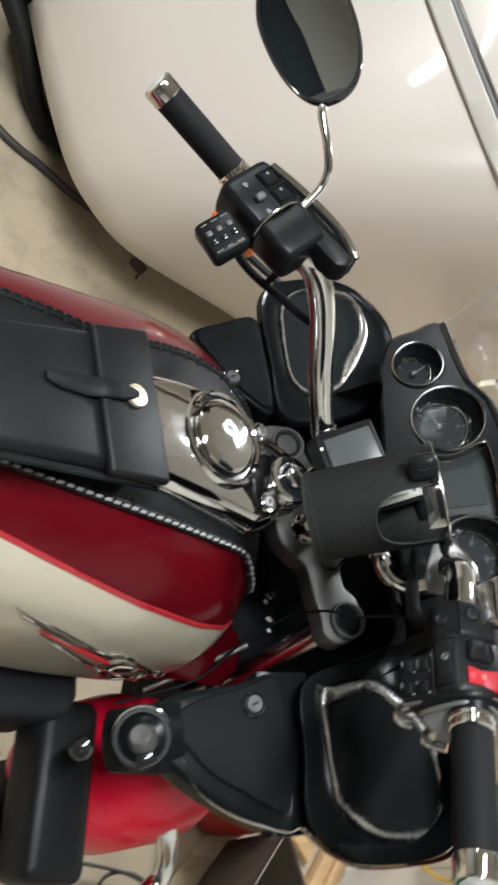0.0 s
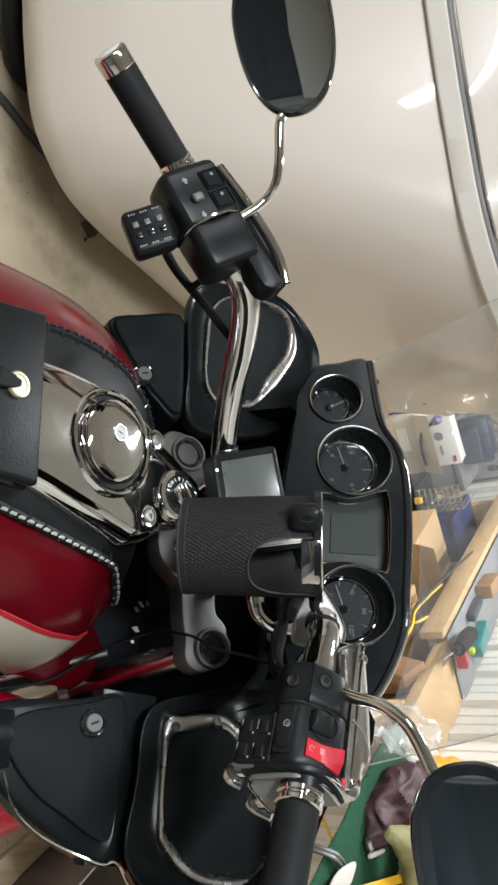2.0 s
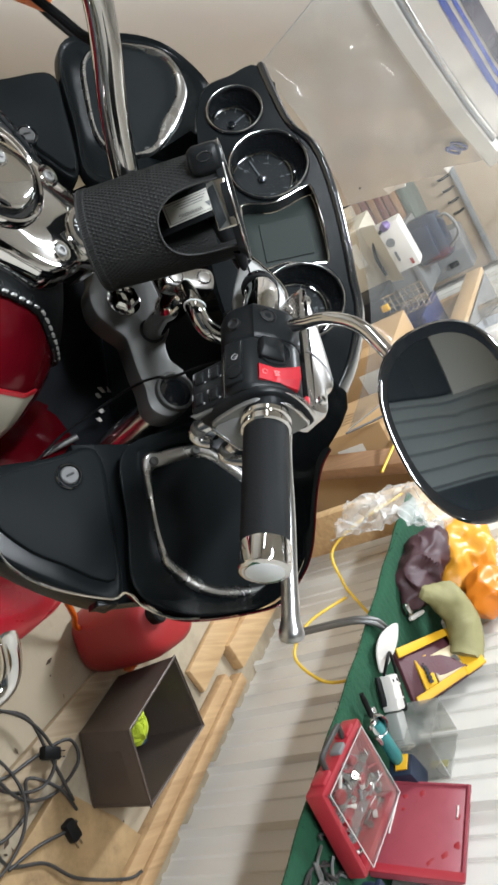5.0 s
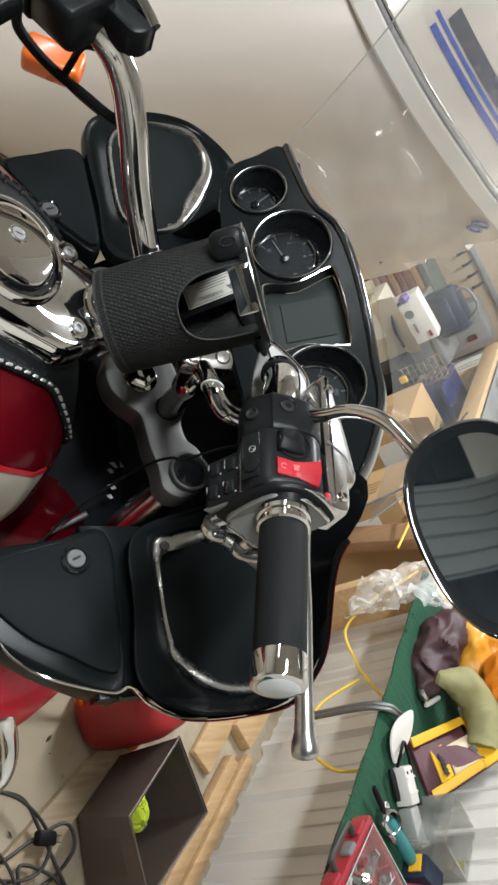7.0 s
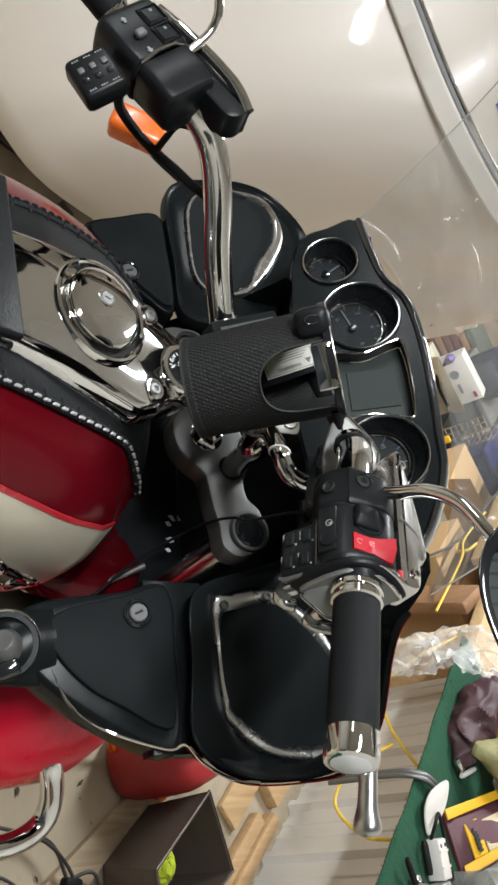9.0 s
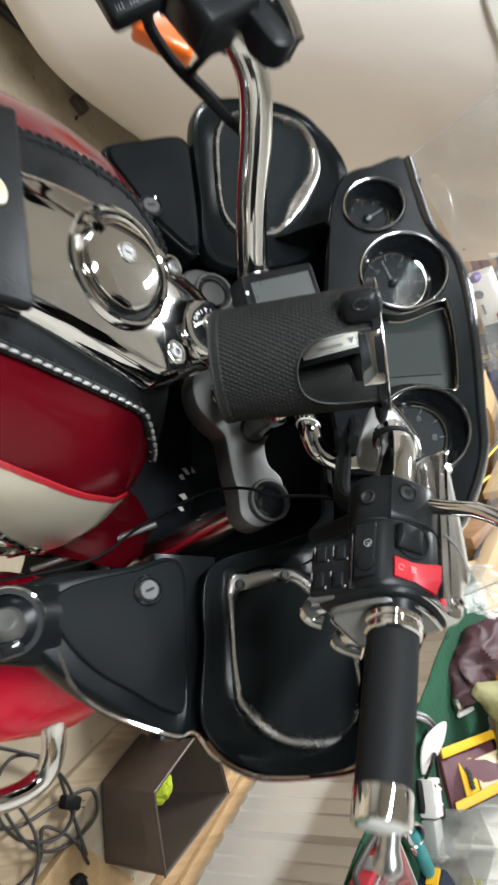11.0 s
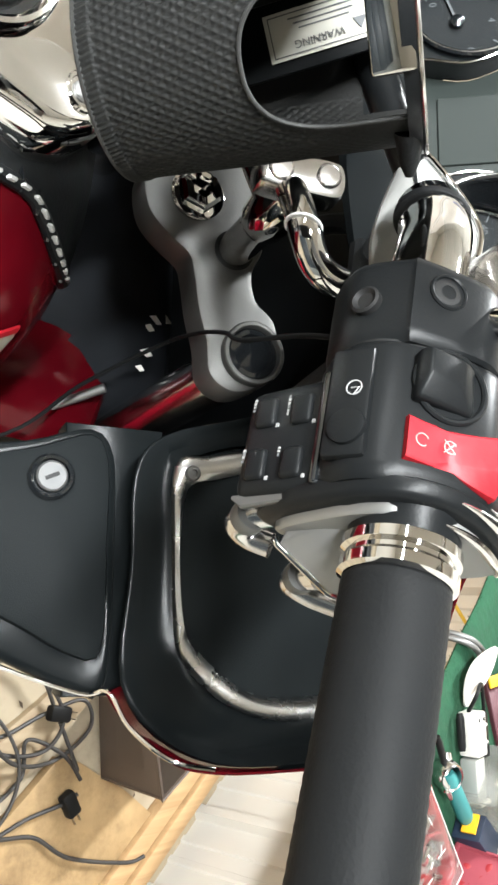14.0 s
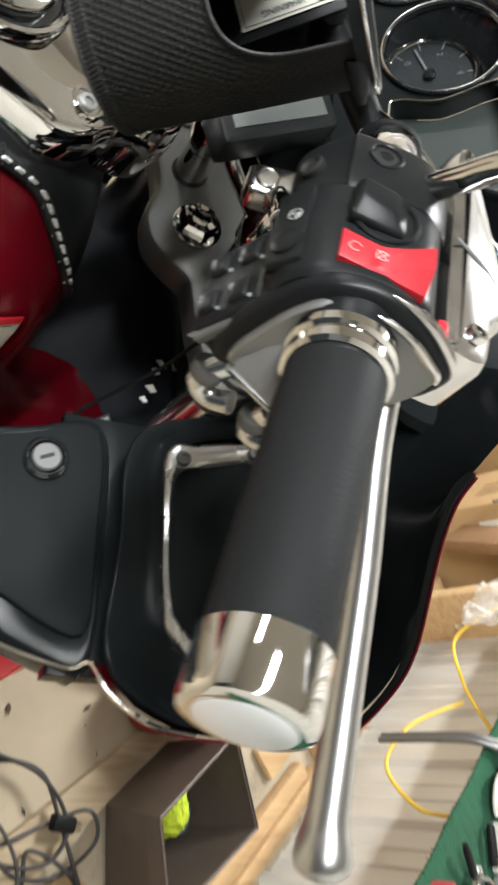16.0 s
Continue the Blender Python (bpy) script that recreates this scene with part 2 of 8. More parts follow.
LEATHER = shade("leather", (0.0055, 0.0062, 0.0066), 0.42, vary=0.3, bump=0.18, bump_scale=420, spec=0.14)
RED = shade("red_paint", (0.066, 0.0016, 0.0042), 0.16, 0.1, coat=0.0, vary=0.08, scale=60, rough_vary=0.04, spec=0.16)
RED_BRIGHT = shade("red_enamel", (0.24, 0.007, 0.012), 0.3, 0.0, coat=0.2, vary=0.1)
SILVER = shade("champagne_silver_paint", (0.46, 0.42, 0.33), 0.3, 0.5, coat=0.7, vary=0.06, scale=600, rough_vary=0.06)
RED_PLASTIC = shade("red_plastic", (0.27, 0.010, 0.016), 0.42, vary=0.15, bump=0.1, spec=0.22)
GEL = shade("white_gel_coat", (0.50, 0.45, 0.40), 0.34, coat=0.9, vary=0.03, scale=3, rough_vary=0.05)
RAIL = shade("pale_vinyl_rail", (0.56, 0.53, 0.49), 0.35, vary=0.05)
BLUE = shade("blue_stripe", (0.05, 0.08, 0.32), 0.25, coat=0.5)
CONCRETE = shade("concrete", (0.385, 0.322, 0.228), 0.75, vary=0.26, scale=9, bump=0.25, bump_scale=90, stains=0.4)
SIDING = shade("ribbed_steel_siding", (0.70, 0.675, 0.62), 0.42, vary=0.06, scale=5)
DRYWALL = shade("painted_wall", (0.62, 0.60, 0.55), 0.8, vary=0.08, scale=4)
CEIL = shade("painted_ceiling", (0.46, 0.45, 0.43), 0.85, vary=0.05, scale=4)
PINE = wood("pine", (0.60, 0.415, 0.215), (0.40, 0.25, 0.12), along=(0, 1, 0))
PLY = shade("plywood", (0.40, 0.25, 0.115), 0.7, vary=0.5, scale=22, bump=0.15, bump_scale=120, stains=0.6, second=(0.58, 0.40, 0.20))
FELT = shade("green_felt", (0.008, 0.058, 0.026), 0.95, vary=0.55, scale=60, bump=1.0, bump_scale=130)
RUST = shade("brown_painted_steel", (0.088, 0.066, 0.053), 0.45, 0.2, vary=0.35, scale=12, stains=0.4)
CARD = shade("cardboard", (0.42, 0.27, 0.13), 0.85, vary=0.12, scale=12)
GEARBLACK = shade("black_paint", (0.010, 0.010, 0.010), 0.5, vary=0.2, spec=0.15)
WHITE = shade("white_plastic", (0.66, 0.63, 0.59), 0.4, vary=0.06)
ORANGE = shade("amber_lens", (0.62, 0.11, 0.006), 0.3, coat=0.2, vary=0.1)
YELLOW = shade("yellow_plastic", (0.75, 0.42, 0.02), 0.4, vary=0.12)
LIME = shade("lime_sponge", (0.46, 0.56, 0.03), 0.9, bump=0.8, bump_scale=120)
SCREEN = shade("dark_screen", (0.045, 0.05, 0.048), 0.3, coat=0.08, spec=0.3, vary=0.05)
LCD = shade("lcd_panel", (0.022, 0.027, 0.025), 0.45, spec=0.12, vary=0.05)
# haze: scuffed acrylic, made stronger to brighten the hull seen through it
CLEAR = glass("clear_acrylic", (0.93, 0.94, 0.93), haze=0.10)
GLASS = glass("gauge_glass", (0.9, 0.92, 0.92), gloss=0.025)
POLY = glass("clear_polythene", (0.88, 0.88, 0.86), 0.10, 1.4, gloss=0.7)
MIRROR = shade("mirror_glass", (0.55, 0.59, 0.61), 0.02, 1.0, vary=0.01, rough_vary=0.01)
CASE_RED = shade("faded_red_case", (0.30, 0.018, 0.028), 0.42, vary=0.2, bump=0.1)
PAPER = shade("paper_label", (0.72, 0.71, 0.66), 0.6, vary=0.06)
INK = shade("print_ink", (0.10, 0.10, 0.10), 0.6)
PRINT = shade("white_print", (0.75, 0.75, 0.75), 0.5)
LAMP_ON = glow("lit_tube", (1.0, 0.95, 0.86), 6.0)
MAROON = shade("maroon_cloth", (0.085, 0.022, 0.030), 0.6, vary=0.25, bump=0.3)
NAVY = shade("blue_plastic", (0.012, 0.02, 0.085), 0.4)
OLIVE = shade("pale_olive_cloth", (0.27, 0.25, 0.115), 0.7, vary=0.2, scale=14, bump=0.3)
TEAL = shade("teal_plastic", (0.035, 0.19, 0.19), 0.35, vary=0.2)
YCORD = shade("yellow_cord", (0.75, 0.50, 0.05), 0.5)
GREYC = shade("grey_cable", (0.035, 0.032, 0.03), 0.55)
GREY = shade("grey_plastic", (0.16, 0.16, 0.16), 0.5)
PURPLE = shade("purple_plastic", (0.14, 0.08, 0.26), 0.4)
TANBOX = shade("tan_cabinet", (0.36, 0.28, 0.20), 0.55, vary=0.1)
DARKMAROON = shade("dark_maroon_cloth", (0.048, 0.017, 0.022), 0.55, vary=0.25, bump=0.3)
MAROONWOOD = shade("red_brown_board", (0.16, 0.06, 0.045), 0.5, vary=0.2)
GREENB = shade("dark_green_board", (0.10, 0.12, 0.105), 0.5)

DULL_ALLOY = shade("dull_alloy", (0.22, 0.22, 0.215), 0.5, 0.85, rough_vary=0.08, vary=0.12, scale=60)
CREAM = shade("cream_carton", (0.55, 0.49, 0.38), 0.8, vary=0.1, scale=12)
STRIPE = shade("dark_metallic_stripe", (0.10, 0.10, 0.13), 0.25, 0.4, coat=0.6, vary=0.1)

ALLOY = shade("polished_alloy", (0.40, 0.40, 0.40), 0.30, 1.0, rough_vary=0.06, vary=0.10, scale=40)
DOOR = shade("dark_door_panel", (0.022, 0.032, 0.042), 0.5, vary=0.1, scale=4)
SIDING_GREY = shade("grey_ribbed_siding", (0.22, 0.24, 0.24), 0.45, vary=0.06, scale=5)
FAIRING = shade("fairing_black", (0.0048, 0.0058, 0.0062), 0.22, vary=0.3, bump=0.04, bump_scale=900, spec=0.07)
LEG_RED = shade("leg_shield_red", (0.52, 0.006, 0.028), 0.28, 0.0, coat=0.15, spec=0.3, vary=0.06, scale=12, rough_vary=0.04)
# dimmer than the paper of the other labels
GREY_LABEL = shade("grey_label", (0.43, 0.42, 0.37), 0.6, vary=0.12, scale=120)
VOID_BLACK = shade("dull_black_paint", (0.013, 0.0145, 0.017), 0.5, vary=0.3, spec=0.12)
TRIMCHROME = shade("satin_chrome_trim", (0.50, 0.495, 0.48), 0.27, 1.0, rough_vary=0.09, vary=0.12, scale=40)

# ---- the garage ----
WALL_A, FRONT_B, BACK_B, LEFT_A, TOP = 1.17, 4.6, -3.2, -4.2, 2.6


def panel(name, a0, a1, b0, b1, z0, z1, material, label):
    bm = B()
    box(bm, ROOM @ Matrix.Translation(((a0 + a1) / 2, (b0 + b1) / 2, (z0 + z1) / 2)), a1 - a0, b1 - b0, z1 - z0)
    return structure(name, bm, material, label)


panel("floor", LEFT_A - 0.2, WALL_A + 0.3, BACK_B - 0.2, FRONT_B + 0.2, -0.15, 0.0, CONCRETE, "pale dusty concrete garage floor with stains")
panel("ceiling", LEFT_A - 0.2, WALL_A + 0.3, BACK_B - 0.2, FRONT_B + 0.2, TOP, TOP + 0.1, CEIL, "white painted garage ceiling")
panel("wall_front", LEFT_A, WALL_A, FRONT_B, FRONT_B + 0.15, 0, TOP, DRYWALL, "pale painted far garage wall")
panel("wall_back", LEFT_A, WALL_A, BACK_B - 0.15, BACK_B, 0, TOP, SIDING_GREY, "grey rear garage wall")
panel("wall_left", LEFT_A - 0.15, LEFT_A, BACK_B - 0.15, FRONT_B + 0.15, 0, TOP, DRYWALL, "pale painted side garage wall")


def ribbed_wall():
    """Steel siding: broad flats, a tall rib every 0.19 m and two low swages between."""
    bm = B()
    prof, b, pitch = [], BACK_B, 0.187
    start = BACK_B + 0.068
    k = 0
    while start + k * pitch < FRONT_B:
        r = start + k * pitch
        for db, h in ((0, 0), (0.006, -0.021), (0.024, -0.021), (0.030, 0), (0.082, 0), (0.085, -0.005), (0.097, -0.005), (0.100, 0), (0.130, 0), (0.133, -0.005), (0.145, -0.005), (0.148, 0)):
            prof.append((r + db, h))
        k += 1
    rows = [[room(WALL_A + h, b, 0.0) for b, h in prof], [room(WALL_A + h, b, TOP) for b, h in prof]]
    loft(bm, rows, False, False, closed=False)
    back = [[room(WALL_A + 0.05, b, z) for b, h in prof] for z in (0.0, TOP)]
    loft(bm, back, False, False, closed=False)
    return structure("wall_right", bm, SIDING, "off-white ribbed steel siding wall")


ribbed_wall()


def garage_door(name, a0, a1, high):
    """Closed sectional door: five dark panels between a frame."""
    bm = B()
    box(bm, ROOM @ Matrix.Translation(((a0 + a1) / 2, BACK_B + 0.02, high / 2)), a1 - a0, 0.03, high)
    d = structure(name, bm, DOOR, "dark closed sectional garage door")
    for k in range(5):
        bm = B()
        box(bm, ROOM @ Matrix.Translation(((a0 + a1) / 2, BACK_B + 0.026, high * (k + 0.5) / 5)), a1 - a0 - 0.02, 0.03, high / 5 - 0.006, 0.002)
        tagged(part("door_panel", bm, DOOR, d))
    return d


garage_door("door_1", -1.75, 0.5, 2.12)
garage_door("door_2", -4.15, -2.75, 1.88)
bm = B()
box(bm, ROOM @ Matrix.Translation((-3.45, BACK_B + 0.02, (TOP + 1.89) / 2)), 1.5, 0.03, TOP - 1.89)
structure("wall_header", bm, CEIL, "pale painted header over the closed door")
for k in range(6):
    bm = B()
    box(bm, ROOM @ Matrix.Translation((-2.66 + 0.17 * k, BACK_B + 0.02, TOP / 2)), 0.035, 0.04, TOP)
    structure("trim", bm, SIDING_GREY, "raised rib of the grey rear wall")


def lamp_fixture(a, b, turn, power):
    e = thing("ceiling_light", room(a, b, TOP - 0.06), "white ceiling fixture with two lit fluorescent tubes", "ceiling light", "garage ceiling lights")
    m = Matrix.Translation(room(a, b, TOP - 0.02)) @ pose(0, 0, 0, 0, 0, 39.7 + turn)
    bm = B()
    box(bm, m, 1.24, 0.16, 0.035, 0.006)
    part("housing", bm, WHITE, e)
    for s in (-0.045, 0.045):
        bm = B()
        tube(bm, [m @ V((-0.59, s, -0.034)), m @ V((0.59, s, -0.034))], 0.014, 12)
        part("tube", bm, LAMP_ON, e, "lit fluorescent tube")
    p = room(a, b, TOP - 0.085)
    tube_lamp(p.x, p.y, p.z, 39.7 + turn, power)


lamp_fixture(-0.60, -0.90, 90, 72)
lamp_fixture(0.1, 2.3, 90, 92)
lamp_fixture(-2.25, -0.1, 90, 40)


# ---- boat beside the motorcycle, on its trailer ----
def boat():
    e = thing("boat", (-1.3, 0.9, 0.1), "white fibreglass boat with a pale rub rail and blue stripe", "boat")
    low = spline([(-2.3, -0.28, 0), (-1.55, -0.09, 0), (-1.18, 0.03, 0), (-1.05, 0.13, 0), (-0.99, 0.27, 0), (-0.985, 0.55, 0), (-0.99, 0.95, 0), (-1.04, 1.85, 0)], 12)
    rail = spline([(-2.3, 0.05, 0), (-1.30, 0.36, 0), (-1.02, 0.47, 0), (-0.87, 0.56, 0), (-0.785, 0.71, 0), (-0.75, 0.91, 0), (-0.74, 1.09, 0), (-0.79, 1.80, 0)], 12)
    n = len(rail)
    centre = V((-1.9, 1.1, 0))

    def row(z, k, inn, lift=0.0):
        """One line of the hull from bow to the raked stern."""
        end = 1.31 + (1.03 - z) * 0.36
        out = []
        for i in range(n):
            p = low[i].lerp(rail[i], k)
            p = p + (centre - p).normalized() * inn
            if p.y > end:
                q = out[-1]
                if q.y < end - 1e-4:
                    f = (end - q.y) / (p.y - q.y)
                    p = V((q.x + (p.x - q.x) * f, end, z))
                else:
                    p = V((q.x - 0.10, q.y + 0.004, z))
            out.append(V((p.x, p.y, z + lift)))
        return out

    rings = [row(z, k, inn) for z, k, inn in ((0.10, 0.0, 0.30), (0.15, 0.0, 0.10), (0.20, 0.0, 0.03), (0.28, 0.05, 0.0), (0.5, 0.24, 0.0), (0.75, 0.54, 0.0), (0.95, 0.82, 0.0), (1.07, 1.0, 0.0))]
    bm = B()
    loft(bm, rings, False, False, closed=False)
    hull = part("hull", bm, GEL, e, angle=50)
    bm = B()
    deck = [row(z, 1.0, inn) for z, inn in ((1.125, 0.0), (1.19, 0.03), (1.30, 0.10), (1.40, 0.20), (1.44, 0.32), (1.45, 0.5))]
    loft(bm, deck, False, False, closed=False)
    dk = part("deck", bm, GEL, e, angle=50)
    # the inner deck and the far side close the boat
    bm = B()
    loft(bm, [deck[-1], [p.lerp(V((centre.x, centre.y, 1.46)), 0.5) for p in deck[-1]], [p.lerp(V((centre.x, centre.y, 1.47)), 0.98) for p in deck[-1]]], False, False, closed=False)
    part("inner_deck", bm, GEL, dk, "pale inner deck", angle=50)
    bm = B()
    loft(bm, [[r[0], r[0].lerp(r[-1], 0.5) + V((-0.35, 0.22, 0.0)), r[-1]] for r in rings + deck], False, False, closed=False)
    part("far_side", bm, GEL, hull, "plain far side of the hull", angle=50)
    bm = B()
    rows = [row(z, 1.0, -out) for z, out in ((1.065, 0.0), (1.065, 0.020), (1.07, 0.024), (1.106, 0.024), (1.110, 0.020), (1.118, 0.0), (1.065, 0.0))]
    loft(bm, rows, False, False, closed=False)
    r = part("rub_rail", bm, RAIL, e, "pale grey vinyl rub rail")
    bm = B()
    tube(bm, [p for p in row(1.113, 1.0, -0.015) if p.y < 1.22], 0.006, 10)
    part("rail_groove", bm, GREY, r, "dark rubber insert")
    bm = B()
    tube(bm, [p for p in row(1.121, 1.0, -0.010) if p.y < 1.22], 0.0055, 10)
    part("rail_insert", bm, CHROME_SOFT, r, "thin metal insert strip")
    # stripes on the topside, starting in a slanted cut
    a, b = row(1.125, 1.0, -0.001), row(1.19, 1.0, 0.029)
    c, d = row(1.19, 1.0, 0.029), row(1.30, 1.0, 0.099)
    for f0, f1, y0, lo, hi, mat in ((0.72, 0.92, 0.60, a, b, BLUE), (0.02, 0.09, 0.60, c, d, BLUE), (0.14, 0.40, 0.62, c, d, STRIPE)):
        bm = B()
        rows = []
        for p, q in zip(lo, hi):
            if y0 < p.y < 1.18:
                out = V((0.93, -0.1, 0.35)) * 0.002
                rows.append([p.lerp(q, f0) + out, p.lerp(q, f1) + out])
        loft(bm, rows, False, False, closed=False)
        part("stripe", bm, mat, dk, "blue painted stripe" if mat is BLUE else "dark metallic stripe")
    # emblem by the stern: leaning ovals
    for y, z, s in ((1.17, 1.035, 0.017), (1.185, 1.015, 0.015)):
        m = basis((-0.745 - (1.07 - z) * 0.30 + 0.006, y, z), (0.96, 0.05, -0.25), (0, 1, 0.45))
        bm = B()
        tube(bm, [m @ V((s * 1.5 * math.cos(t), s * 0.6 * math.sin(t), 0)) for t in (2 * math.pi * j / 28 for j in range(29))], 0.004, 6)
        part("emblem", bm, BLUE, hull, "blue oval emblem shape")
    # grey oval plate that paints the shade of a recess in the hull
    m = basis((-0.975, 1.31, 0.66), (0.9, -0.1, -0.35), (0, 0.8, 0.55))
    bm = B()
    slab(bm, [m @ V((0.085 * math.cos(t), 0.022 * math.sin(t), 0.006)) for t in (2 * math.pi * j / 32 for j in range(32))], m.col[2].to_3d(), 0.008, 0.002)
    part("recess_shade", bm, GREY, hull, "dark oval put in for a shaded hull recess")
    bm = B()
    slab(bm, [V(p) + V((0.012, 0.0, -0.004)) for p in LIP], (0.93, 0.12, -0.32), 0.02, 0.006)
    part("stern_lip", bm, RAIL, hull, "pale moulded lip at the stern")
    bm = B()
    tube(bm, spline([(-0.890, 1.318, 0.704), (-0.915, 1.372, 0.660), (-0.930, 1.427, 0.618), (-0.955, 1.468, 0.566), (-0.985, 1.49, 0.40)], 6), 0.006, 10)
    part("stern_cable", bm, RUBBER, hull, "black cable hanging from the stern")
    return e


LIP = [(-0.937, 1.301, 0.635), (-0.909, 1.308, 0.72), (-0.87, 1.322, 0.838), (-0.897, 1.431, 0.801), (-0.937, 1.463, 0.698), (-0.985, 1.494, 0.568)]
boat()


def trailer():
    e = thing("boat_trailer", (-1.6, 0.2, 0), "black trailer wheel and frame under the boat", "trailer")
    m = basis((-1.82, 0.10, 0.292), (0.45, 0.89, 0), (1, 0, 0))
    bm = B()
    lathe(bm, m, [(0.17, -0.09), (0.25, -0.095), (0.285, -0.075), (0.292, 0.0), (0.285, 0.075), (0.25, 0.095), (0.17, 0.09)], 48, closed=True)
    part("tyre", bm, RUBBER, e, "black rubber tyre")
    bm = B()
    lathe(bm, m, [(0.0, -0.05), (0.10, -0.06), (0.17, -0.08), (0.17, 0.08), (0.10, 0.06), (0.0, 0.05)], 36)
    part("rim", bm, GREY, e)
    bm = B()
    tube(bm, spline([(-1.75, -0.35, 0.30), (-1.56, -0.06, 0.16), (-1.47, 0.07, 0.06), (-1.42, 0.19, 0.04), (-1.45, 0.6, 0.08)], 5), 0.028, 12)
    part("frame_rail", bm, GEARBLACK, e, "black frame rail")
    bm = B()
    tube(bm, [(-1.45, 0.6, 0.08), (-1.5, 1.3, 0.06), (-1.6, 1.45, 0.0)], 0.03, 12)
    part("frame_rail", bm, GEARBLACK, e, "black frame rail")
    return e


trailer()
bm = B()
tube(bm, spline([(-1.45, -0.16, 0.012), (-1.351, 0.004, 0.012), (-1.325, 0.13, 0.012), (-1.295, 0.272, 0.012), (-1.30, 0.42, 0.012), (-1.4, 0.6, 0.012)], 8), 0.0115, 12)
solo("garden_hose", bm, GREYC, "dark grey hose lying on the concrete", "hose")
bm = B()
box(bm, pose(-1.19, 0.49, 0.012, 0, 0, 60), 0.05, 0.028, 0.024, 0.003)
solo("wood_chip", bm, RUST, "small dark wooden block on the floor", "block")


# ---- bench along the ribbed wall ----
BT = 0.60


def rbox(name, a, b, z, sa, sb, sz, material, parent, label="", turn=0, bevel=0.003, tilt=0, roll=0):
    """A rounded box in the room's own directions; z is its underside."""
    bm = B()
    box(bm, Matrix.Translation(room(a, b, z + sz / 2)) @ pose(0, 0, 0, tilt, roll, 39.7 + turn), sa, sb, sz, bevel)
    return part(name, bm, material, parent, label)


def bench():
    e = thing("workbench", room(1.03, 0.9, 0), "long narrow wall bench with green felt on its near half", "workbench")
    rbox("board", 1.0525, 0.95, BT - 0.047, 0.225, 4.3, 0.040, PINE, e, "pine bench board")
    rbox("front_rail", 0.905, 2.30, BT - 0.085, 0.026, 1.54, 0.08, PINE, e, "pine front rail")
    rbox("grey_top", 1.04, 2.30, BT - 0.004, 0.24, 1.5, 0.006, GREYTOP, e, "grey painted bench top")
    bm = B()
    rows = []
    n = 420
    for k in range(n):
        b = -1.2 + k * 2.24 / n
        w = 0.0013 * (k % 2) + 0.0016 * math.sin(k * 0.19) + 0.003 * math.sin(k * 0.045)
        rows.append([room(a + w * q, b, z + 0.0006 * ((k // 2) % 2) * (1 if q < 1 else 0)) for a, z, q in ((1.165, 0.602, 0), (1.02, 0.603, 0), (0.96, 0.604, 0.1), (0.92, 0.605, 0.4), (0.898, 0.605, 0.8), (0.886, 0.602, 1), (0.881, 0.597, 1), (0.884, 0.592, 1.2))])
    loft(bm, rows, False, False, closed=False)
    cover = part("felt_cover", bm, FELT, e, "rough green felt cover reaching past the edge", angle=60)
    # nap along the folded edge
    rng = random.Random(4)
    bm = B()
    for k in range(500):
        b = -1.2 + 2.24 * rng.random()
        p = room(0.882 + 0.004 * rng.random(), b, 0.592 + 0.012 * rng.random())
        q = p + ROOM.to_3x3() @ V((-0.002 - 0.003 * rng.random(), 0.004 * (rng.random() - 0.5), 0.006 * (rng.random() - 0.3)))
        s = V((0, 0, 0.0007))
        vs = [bm.verts.new(x) for x in (p - s, p + s, q + s * 0.4, q - s * 0.4)]
        bm.faces.new(vs)
    tagged(part("felt_nap", bm, FELT, cover, "loose felt fibres"), kind="stuff")
    for b in (1.18, 2.95, -0.95):
        rbox("leg", 1.0 if b > 0 else 1.10, b, 0.0, 0.13, 0.04, BT - 0.046, PINE, e, "pine leg board")
    rbox("brace", 0.93, 1.42, 0.12, 0.04, 0.10, 0.45, BROWNWOOD, e, "brown brace board", tilt=24)
    return e


GREYTOP = shade("grey_painted_board", (0.20, 0.205, 0.21), 0.6, vary=0.3, scale=14, stains=0.5)
BROWNWOOD = wood("brown_wood", (0.34, 0.19, 0.10), (0.20, 0.11, 0.055), along=(0, 0, 1))
bench()


